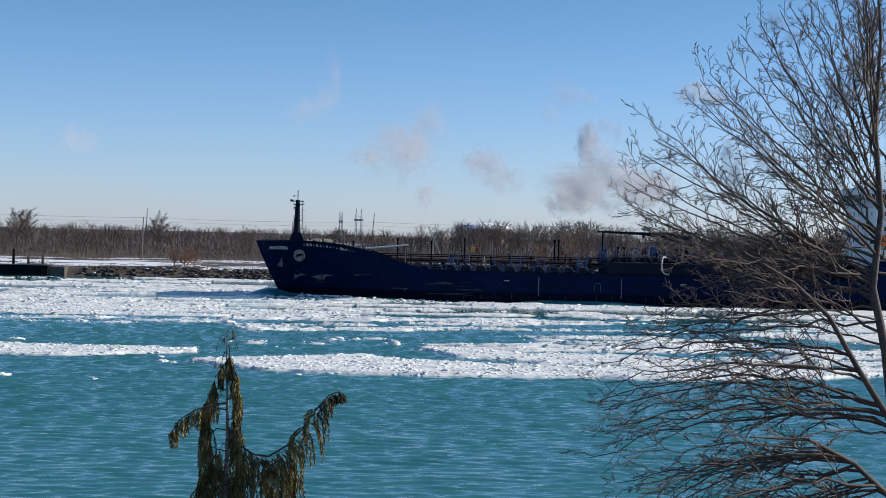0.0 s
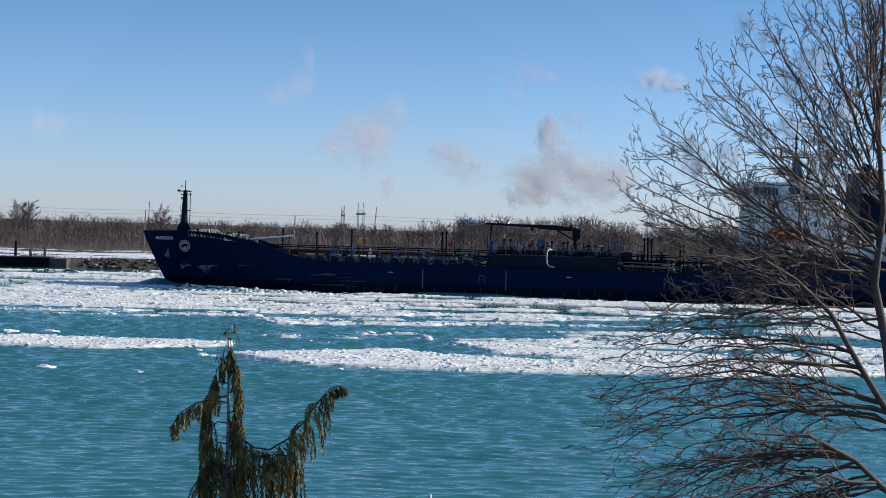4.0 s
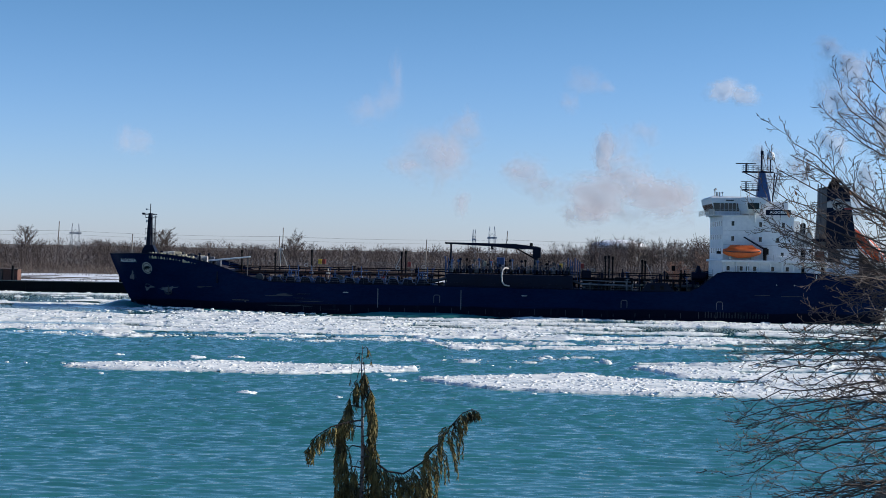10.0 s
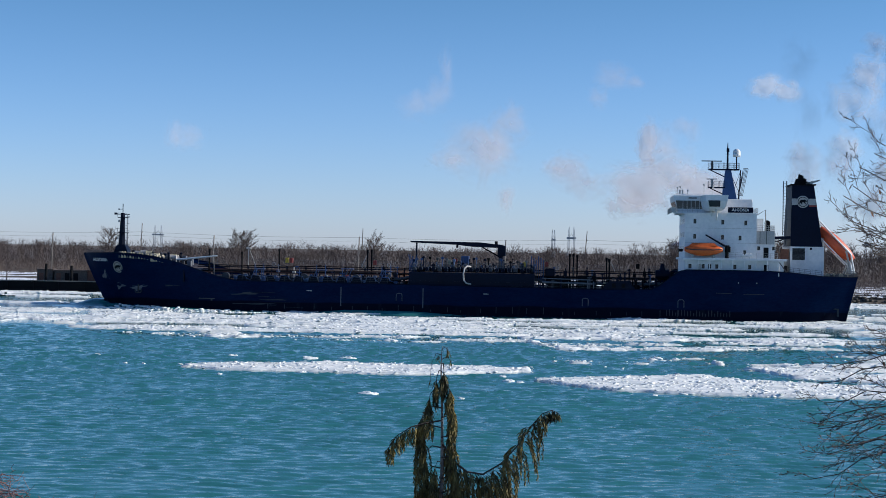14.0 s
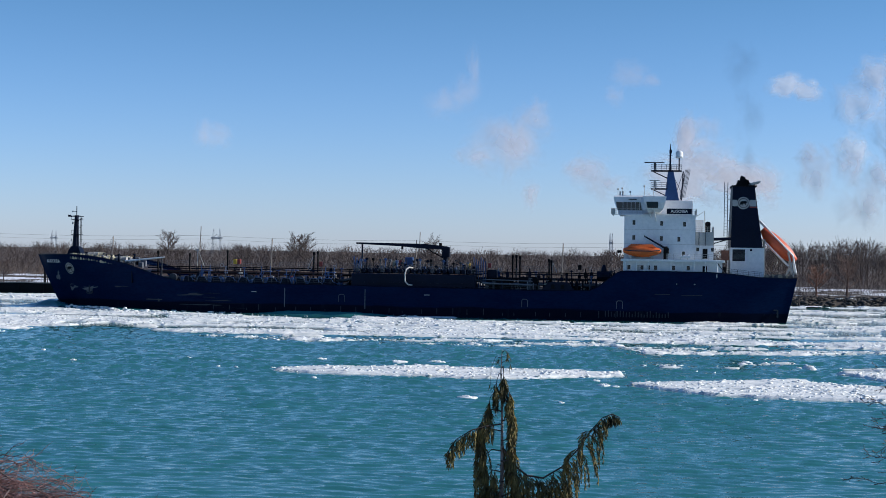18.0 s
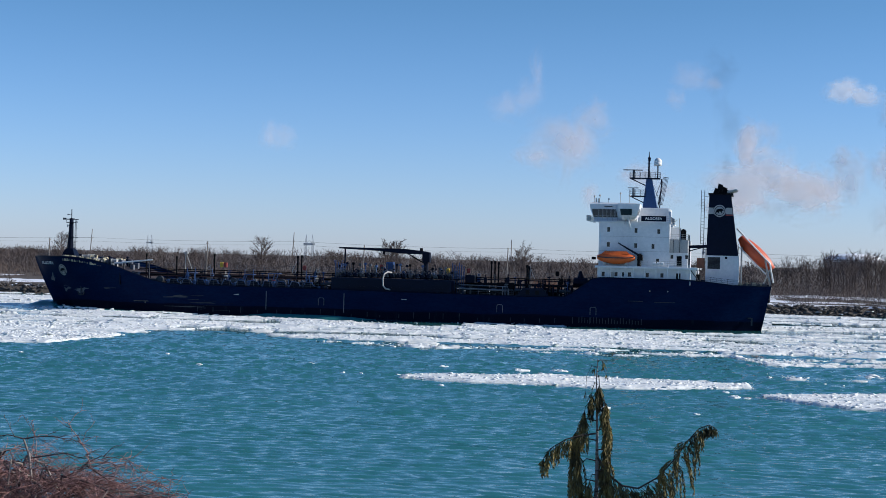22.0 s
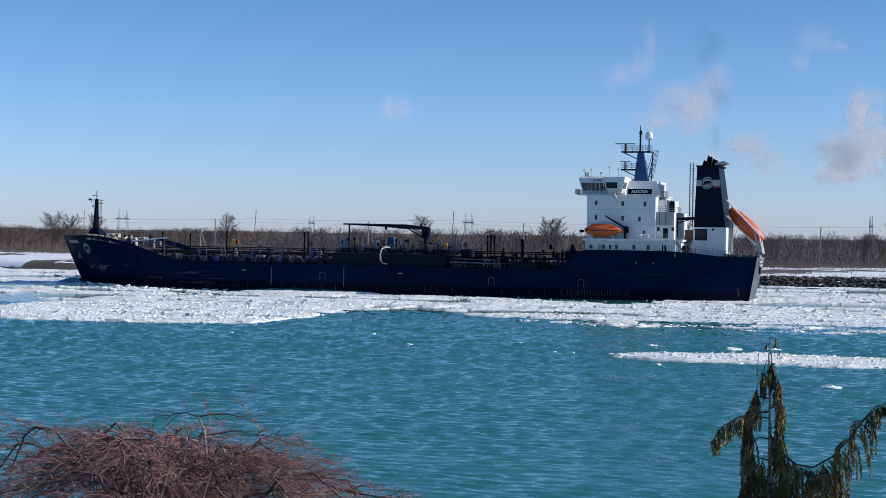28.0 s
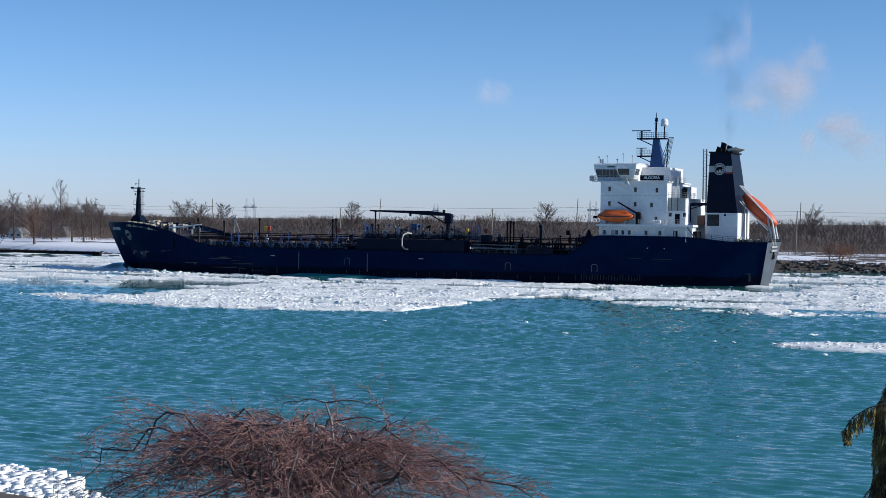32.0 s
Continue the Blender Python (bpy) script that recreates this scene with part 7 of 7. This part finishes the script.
def near_tree():
    rng = random.Random(11)
    Y0 = 18.0
    tree = thing("bare_tree", "tall leafless beech with fanned grey-brown branches", "tree")
    trunk = [(V(8.5, Y0 + .2, 4.4), .13), (V(8.1, Y0 + .1, 8.0), .085), (V(7.82, Y0 + .05, 9.7), .066), (V(7.62, Y0, 10.95), .054), (V(7.44, Y0, 11.7), .046), (V(7.52, Y0, 12.6), .036), (V(7.42, Y0, 13.6), .028), (V(7.46, Y0, 14.7), .020), (V(7.36, Y0, 15.8), .012), (V(7.4, Y0, 16.8), .005)]
    second = [(V(7.82, Y0 + .05, 9.7), .05), (V(7.62, Y0 - .15, 10.15), .042), (V(7.15, Y0 - .35, 10.74), .034), (V(6.71, Y0 - .5, 11.37), .027), (V(6.25, Y0 - .6, 11.75), .020), (V(5.6, Y0 - .7, 12.1), .010)]
    low = [(V(8.0, Y0 + .1, 8.6), .05), (V(7.66, Y0 - .2, 9.2), .040), (V(7.1, Y0 - .4, 9.65), .030), (V(6.47, Y0 - .6, 9.95), .022), (V(5.7, Y0 - .8, 10.0), .010)]
    back = [(V(8.1, Y0 + .1, 8.0), .07), (V(8.3, Y0 + .6, 11.0), .055), (V(8.2, Y0 + .9, 13.5), .036), (V(8.3, Y0 + 1.0, 16.5), .012)]
    for s in (trunk, second, low, back):
        part("trunk", fast_mesh("trunk", *twigs([s], 10), M["bark"], True), None, tree)
    tips = [(-15, 14.5), (-12, 13.6), (-9.5, 12.7), (-8.3, 11.6), (-5.5, 11.6), (-4, 12.2), (-2.9, 13.6), (-1.9, 14.6), (-.3, 14.2), (1.1, 12.7), (2.2, 12.9), (3.7, 13.7), (5.7, 15.2), (7.5, 16.4), (8.6, 18.0), (10.5, 19.6), (13, 21)]

    def on(s, z):
        zs = [q[0][2] for q in s]
        return V(*[float(np.interp(z, zs, [q[0][k] for q in s])) for k in range(3)])

    def limb_of(o, el, az, y, lift, shoots, spread, rise, size):
        tip = V(y * math.tan(radians(az)), y, EYE_Z + y * math.tan(radians(el)))
        ln = np.linalg.norm(tip - o)
        r0 = min(.0062 * ln, .021) * size
        limb = bent(o, tip, lift * ln, 13, r0, .0046, rng, .11)
        fine = []
        side_shoots(limb, shoots, ln * .23, rng, fine, 2, spread, rise, r0 * .55, .14)
        lm = part("limb", fast_mesh("limb", *twigs([limb], 6), M["bark"], True), None, tree)
        tagged(part("twig_spray", fast_mesh("twig_spray", *twigs(fine, 3), M["bark"]), None, lm), kind="stuff")

    # upper fan: limbs rise outward from the fork
    for i in range(40):
        el = .6 + 12.6 * (max(i + rng.uniform(-.4, .4), 0) / 40) ** 1.05
        inner = rng.random() ** 2.2 * .8 if i % 3 else 0
        az = curve(tips, el) + rng.uniform(.5, 1.3)
        az += inner * (22.3 - az)
        el += inner * 1.5
        src = back if i % 7 == 6 else trunk
        o = on(src, min(float(np.interp(el, [0, 4, 8, 13], [11.55, 11.9, 12.5, 13.6])) + rng.uniform(-.25, .25), 15))
        limb_of(o, el, az, Y0 + rng.uniform(-1.3, 1.8), -.035 * rng.uniform(.3, 1.6), 13, .62, .05, 1.0)
    # level limbs before the ship
    for i in range(18):
        el = -4.2 + 5.0 * (i + rng.random()) / 18
        az = curve(tips, el) + .8 + rng.random() ** 2 * 4
        o = on(second, rng.uniform(11.2, 11.95)) if i % 2 else on(trunk, rng.uniform(11.0, 11.8))
        limb_of(o, el, az, Y0 + rng.uniform(-1.2, 1.5), .03 * rng.uniform(-.5, 1.5), 11, .52, .06, .9)
    # lower sprays: long, arched over and drooping at their ends
    for i in range(38):
        el = -15.5 + 11.6 * (i + rng.uniform(-.4, .4)) / 38
        az = curve(tips, el) + (rng.random() ** 1.8 * 5 + 1.3 if i % 3 else rng.uniform(.9, 1.6))
        z = float(np.interp(el, [-15, -9, -5, -4], [9.0, 9.75, 10.6, 11.0])) + rng.uniform(-.2, .25)
        o = on(low if z < 9.85 else second, z)
        limb_of(o, el, az, Y0 + rng.uniform(-1.5, 1.3), .085 * rng.uniform(.4, 1.5), 13, .50, -.03, 1.1)
    b = Build()
    for i in range(26):
        x, y, z = rng.uniform(4.6, 7.2), Y0 + rng.uniform(-1, 1), rng.uniform(9.8, 13)
        b.add([(x, y, z), (x + .03, y + .01, z - .02), (x + .035, y, z - .07), (x + .005, y - .01, z - .05)], [(0, 1, 2, 3)])
    part("withered_leaves", b, M["dead_leaf"], tree, "few brown withered leaves")["kind"] = "stuff"


def hanging_spray(p, out, length, rng, leaves, lobes=1.0):
    """A drooping cedar frond: a thin stem that bows over and hangs, with flat scaly shoots on both sides."""
    stem = []
    q = p.copy()
    d = out / max(np.linalg.norm(out), 1e-6)
    n = 6
    for i in range(n + 1):
        stem.append((q.copy(), .0035 * (1 - .7 * i / n)))
        d = d * .55 + V(rng.gauss(0, .10), rng.gauss(0, .10), -1) * (.35 + .15 * i)
        d = d / np.linalg.norm(d)
        q = q + d * length / n
    m = max(8, int(length * 125 * lobes))
    for i in range(m):
        u = .06 + .94 * i / m
        c, dd, _ = at(stem, min(u, .99))
        a = rng.uniform(0, 6.283)
        w = dd * 1.2 + V(math.cos(a) * .55, math.sin(a) * .55, -.45)
        w = w / np.linalg.norm(w)
        ln = rng.uniform(.06, .125) * (1.15 - .5 * u)
        sd = np.cross(w, V(rng.gauss(0, 1), rng.gauss(0, 1), rng.gauss(0, 1)))
        sd = sd / max(np.linalg.norm(sd), 1e-6) * rng.uniform(.004, .008)
        k = len(leaves[0])
        leaves[0].extend([c, c + w * ln * .45 + sd, c + w * ln, c + w * ln * .45 - sd])
        leaves[1].append((k, k + 1, k + 2, k + 3))
    return stem


def cedar():
    rng = random.Random(23)
    Y0 = 20.0
    ob = thing("weeping_cedar", "weeping cedar with drooping olive green fronds", "tree")
    stem = [(V(-.28, Y0, 4.6), .09), (V(-.22, Y0, 8.0), .045), (V(-.20, Y0 + .06, 9.4), .024), (V(-.215, Y0 + .04, 10.2), .014), (V(-.235, Y0, 10.7), .008), (V(-.225, Y0, 10.97), .004)]
    part("trunk", fast_mesh("trunk", *twigs([stem], 8), M["cedar_bark"], True), None, ob)
    stub = [(V(.62, Y0 + .2, 4.6), .07), (V(.60, Y0 + .2, 8.0), .06), (V(.585, Y0 + .2, 9.02), .05)]
    part("cut_stem", fast_mesh("cut_stem", *twigs([stub], 8), M["cedar_bark"], True), None, ob, "pale cut-off second stem")

    def branch(points, radius, sprays, length, name="branch", back=.0, lobes=1.0):
        s = [(V(*p), radius * (1 - .75 * i / (len(points) - 1))) for i, p in enumerate(points)]
        br = part(name, fast_mesh(name, *twigs([s], 5), M["cedar_twig"], True), None, ob)
        leaves, fine = ([], []), []
        for i in range(sprays):
            u = back + (1 - back) * (i + rng.random()) / sprays
            p, d, _ = at(s, min(u, .995))
            o = V(rng.gauss(0, .5), rng.gauss(0, .45), -.2) + d * .5
            fine.append(hanging_spray(p, o, length(u) * rng.uniform(.6, 1.2), rng, leaves, lobes))
        part("frond_stem", fast_mesh("frond_stem", *twigs(fine, 3), M["cedar_twig"]), None, br)["kind"] = "stuff"
        tagged(part("foliage", fast_mesh("foliage", np.array(leaves[0]), np.array(leaves[1]), M["cedar"]), None, br, "olive green scale leaves"), kind="stuff")

    # the nodding leader and two bare curled shoots below it
    branch([(-.225, Y0, 10.93), (-.19, Y0, 10.96), (-.14, Y0, 10.92), (-.11, Y0, 10.80)], .006, 2, lambda u: .08, lobes=.5)
    branch([(-.23, Y0, 10.86), (-.30, Y0, 10.88), (-.36, Y0, 10.74), (-.37, Y0, 10.52)], .006, 2, lambda u: .08, lobes=.5)
    branch([(-.23, Y0, 10.80), (-.16, Y0, 10.84), (-.10, Y0, 10.77)], .005, 1, lambda u: .07, lobes=.5)
    # short weeping side branches that cloak the stem
    for i in range(24):
        z = 10.74 - 2.98 * (i / 23) ** 1.1
        a = (math.pi if i % 2 else 0) + rng.gauss(0, .22)
        w = min(.05 + .30 * (10.70 - z) / .8, .24) * rng.uniform(.75, 1.05) * (1.08 if i % 2 else .85)
        p = V(-.22, Y0, z)
        branch([tuple(p), tuple(p + V(math.cos(a) * w * .5, math.sin(a) * w * .5, .02)), tuple(p + V(math.cos(a) * w * .9, math.sin(a) * w * .9, -.07)), tuple(p + V(math.cos(a) * w, math.sin(a) * w, -.22))],
               .010, 14, lambda u: .26 + .30 * min(max(10.7 - z, 0), 1.0), back=.72, lobes=.95)
    # short branches towards the river and the viewer, lower down
    for i in range(8):
        z = 9.75 - 1.8 * i / 7
        a = (-math.pi / 2 if i % 2 else math.pi / 2) + rng.gauss(0, .6)
        p = V(-.22, Y0, z)
        branch([tuple(p), tuple(p + V(math.cos(a) * .07, math.sin(a) * .07, .02)), tuple(p + V(math.cos(a) * .13, math.sin(a) * .13, -.06)), tuple(p + V(math.cos(a) * .15, math.sin(a) * .15, -.2))],
               .008, 11, lambda u: .5, back=.6, lobes=.9)
    # one branch to the upstream side, one long upswept branch to the other
    branch([(-.23, Y0, 10.02), (-.42, Y0 - .1, 10.0), (-.60, Y0 - .15, 9.95), (-.78, Y0 - .2, 9.84), (-.90, Y0 - .2, 9.66)], .012, 40, lambda u: .24, back=.12)
    branch([(-.20, Y0, 9.72), (-.05, Y0, 9.50), (.12, Y0 - .05, 9.38), (.32, Y0 - .1, 9.36), (.55, Y0 - .1, 9.50), (.76, Y0 - .1, 9.74), (.93, Y0 - .1, 9.99), (1.06, Y0 - .1, 10.14), (1.18, Y0 - .1, 10.19), (1.27, Y0 - .1, 10.15)],
           .016, 92, lambda u: curve([(0, .40), (.3, .55), (.45, .62), (.62, .50), (.80, .17), (1, .06)], u), back=.14, lobes=1.0)
    branch([(.30, Y0, 9.2), (.45, Y0 + .1, 9.28), (.62, Y0 + .1, 9.25), (.70, Y0 + .1, 9.1)], .014, 26, lambda u: .6)
    branch([(-.2, Y0, 9.1), (.05, Y0 + .1, 9.2), (.25, Y0 + .15, 9.1), (.35, Y0 + .1, 8.9)], .014, 22, lambda u: .6)
    branch([(-.22, Y0, 9.2), (-.42, Y0, 9.22), (-.56, Y0, 9.0), (-.62, Y0, 8.6)], .014, 18, lambda u: .5)


def weeping_maple():
    rng = random.Random(31)
    c = V(-10.0, 24.4, 0)
    ob = thing("weeping_maple", "leafless weeping maple with a dome of fine red twigs", "tree")
    part("trunk", fast_mesh("trunk", *twigs([[(V(-9.6, 24.4, 3.6), .20), (V(-9.5, 24.3, 5.5), .16), (V(-9.3, 24.4, 7.0), .13)]], 9), M["maple_limb"], True), None, ob)
    n = 48
    for i in range(n):
        a = 2 * math.pi * i / n * 1.0 + rng.uniform(-.12, .12)
        R = rng.uniform(2.5, 4.2)
        if i % 3 == 0:
            R *= .5
        ex, ey = math.cos(a) * R * 1.02, math.sin(a) * R * .62
        apex = 8.86 - .55 * (R / 4) ** 2 + rng.uniform(-.25, .12)
        p0 = c + V(rng.uniform(-.9, .9), rng.uniform(-.5, .5), rng.uniform(6.4, 7.9))
        s = []
        for j in range(11):
            u = j / 10
            z = p0[2] + (apex - p0[2]) * math.sin(min(u / .52, 1) * math.pi / 2) - max(0, u - .5) ** 1.6 * (apex - 7.3) * 2.6
            s.append((V(p0[0] + ex * u ** .9, p0[1] + ey * u ** .9, z) + V(rng.gauss(0, .13), rng.gauss(0, .13), rng.gauss(0, .075)), .025 * (1 - u) ** .7 + .0055))
        limb = part("limb", fast_mesh("limb", *twigs([s], 6), M["maple_limb"] if i % 9 == 0 else M["maple_dark"], True), None, ob)
        fine = []
        for t in range(23):
            u = .10 + .90 * (t + rng.random()) / 23
            p, d, r = at(s, min(u, .99))
            outw = V(math.cos(a + rng.gauss(0, .8)), .62 * math.sin(a + rng.gauss(0, .8)), rng.uniform(-.5, .16))
            ln = rng.uniform(.35, 1.05)
            e = p + outw / np.linalg.norm(outw) * ln
            t1 = bent(p, e, rng.uniform(.02, .16) * ln, 5, min(.011, r * .85), .0042, rng, .18)
            fine.append(t1)
            for w in range(5):
                q, d2, _ = at(t1, rng.uniform(.2, .98))
                o2 = d2 + V(rng.gauss(0, .6), rng.gauss(0, .6), rng.gauss(-.05, .5))
                l2 = ln * rng.uniform(.25, .6)
                t2 = bent(q, q + o2 / np.linalg.norm(o2) * l2, rng.uniform(-.05, .15) * l2, 3, .0058, .0034, rng, .2)
                fine.append(t2)
                q3, d3, _ = at(t2, rng.uniform(.3, .9))
                o3 = d3 + V(rng.gauss(0, .8), rng.gauss(0, .8), rng.gauss(0, .7))
                fine.append(bent(q3, q3 + o3 / np.linalg.norm(o3) * l2 * .5, 0, 2, .0044, .003, rng, .2))
        tagged(part("twig_spray", fast_mesh("twig_spray", *twigs(fine, 3), M["maple"]), None, limb, "fine red-brown twigs"), kind="stuff")
    # one pale upright shoot at the crown with level side shoots
    lead = [(V(-9.0, 23.7, 8.56), .022), (V(-9.08, 23.8, 8.92), .02), (V(-9.22, 23.9, 9.18), .016)]
    part("leader", fast_mesh("leader", *twigs([lead], 6), M["maple_limb"], True), None, ob, "pale bare leading shoot")
    tops = [bent(V(-9.22, 23.9, 9.18), V(-8.28, 23.9, 9.14), .08, 6, .014, .004, rng, .1), bent(V(-9.22, 23.9, 9.18), V(-9.98, 23.9, 9.12), .06, 6, .012, .004, rng, .1), bent(V(-9.13, 23.9, 8.88), V(-7.88, 23.8, 8.90), .10, 6, .014, .004, rng, .1)]
    fine = []
    for s in tops:
        side_shoots(s, 8, .4, rng, fine, 1, .6, .1, .005, .2)
    part("crown_shoot", fast_mesh("crown_shoot", *twigs(tops + fine, 4), M["maple_dark"]), None, ob)["kind"] = "stuff"


M["dead_leaf"] = mat("dead_leaf", (0.10, 0.045, 0.022), (0.18, 0.08, 0.035), rough=.8, grain=20, bump=0)
near_tree()
cedar()
weeping_maple()

# bow wave pushed up by the ship
def wave_height(X, Y):
    """Ahead of the stem and along the flare, in the ship's own space."""
    side = np.abs(Y)
    hull = np.interp(X, [3.5, 5, 7, 12, 20, 28, 38], [0, .1, 1.2, 4.0, 8.0, 10.4, 11.4])
    d = side - hull
    crest = 1.25 * np.exp(-((X - 3.2) / 3.4) ** 2) * np.exp(-(side / 3.2) ** 2)
    ridge = .62 * np.exp(-((d - 2.2 - .10 * np.clip(X, 0, 40)) / 1.7) ** 2) * np.interp(X, [0, 6, 16, 28, 42], [.3, 1, .9, .55, 0])
    rip = .12 * (fractal(X * .5, Y * .5, 51, 3) - .5)
    edge = np.interp(d, [-3, 0, 5, 9], [1, 1, .8, 0]) * np.interp(X, [-9, -4, 0, 36, 44], [0, .5, 1, .6, 0])
    base = -.12 + .30 * edge + (crest + ridge + rip) * np.clip(edge * 2, 0, 1)
    # the strip of open water along the side
    wide = 2.6 + 1.6 * (fractal(X * .11, Y * 0 + np.sign(Y), 57, 3) - .5)
    strip = -.4 + 1.0 * np.clip((wide - d) / 1.3, 0, 1) * np.interp(X, [44, 54, 68, 84], [0, 1, 1, 0])
    return np.maximum(base, strip + .5 * rip)


wave = thing("bow_wave", "dark glassy bow wave with white broken ice on its crest", "wave")
part("wave_water", grid_mesh("wave_water", np.arange(-10, 94, .5), np.arange(-24, 24.1, .5), wave_height, M["water"]), None, wave)
wx = rs.uniform(-4, 46, 9000)
wy = rs.choice([-1, 1], 9000) * rs.uniform(0, 22, 9000)
hull_w = np.interp(wx, [3.5, 5, 7, 12, 20, 28, 38], [0, .1, 1.2, 4.0, 8.0, 10.4, 11.4])
d = np.abs(wy) - hull_w
dens = np.exp(-((d - 3.6 - .10 * np.clip(wx, 0, 40)) / .8) ** 2) * (wx > 9) + .5 * np.exp(-((d - .35) / .3) ** 2) * (wx > 13) + .5 * (d > 6.0) * (wx > 2)
k = rs.rand(9000) < dens * .8
tagged(part("wave_ice", rock_mesh("wave_ice", np.stack([wx[k], wy[k], wave_height(wx[k], wy[k]) + .03], -1), rs.uniform(.08, .34, (k.sum(), 1)) * rs.uniform(.6, 1.4, (k.sum(), 3)) * np.array([1.5, 1, .5]), M["ice"]), None, wave, "broken white ice on the crest"), kind="stuff")
WITH_SHIP.append(wave)

# ---- what moves ----
DRIFT = 0.87


def ship_pose(t):
    s = -1.661 + 5.5065 * t - 0.00058 * t * t
    a = radians(-4.858)
    return pose(-s * math.cos(a), 304.74 - s * math.sin(a), 0, 0, 0, -4.858)


def motions():
    """The ship steams upriver; ice and ripples drift down with the current; steam and smoke ride the wind."""
    for ob in WITH_SHIP:
        walk(ob, [(t, ship_pose(t)) for t in (0, 8, 16, 24, 32)])
    for ob in WITH_RIVER:
        base = ob.matrix_world.translation.copy()
        walk(ob, [(t, pose(base.x + DRIFT * t, base.y, base.z)) for t in (0, 16, 32)])
    for ob, rows in CLOUD_ROWS:
        walk(ob, rows)


motions()
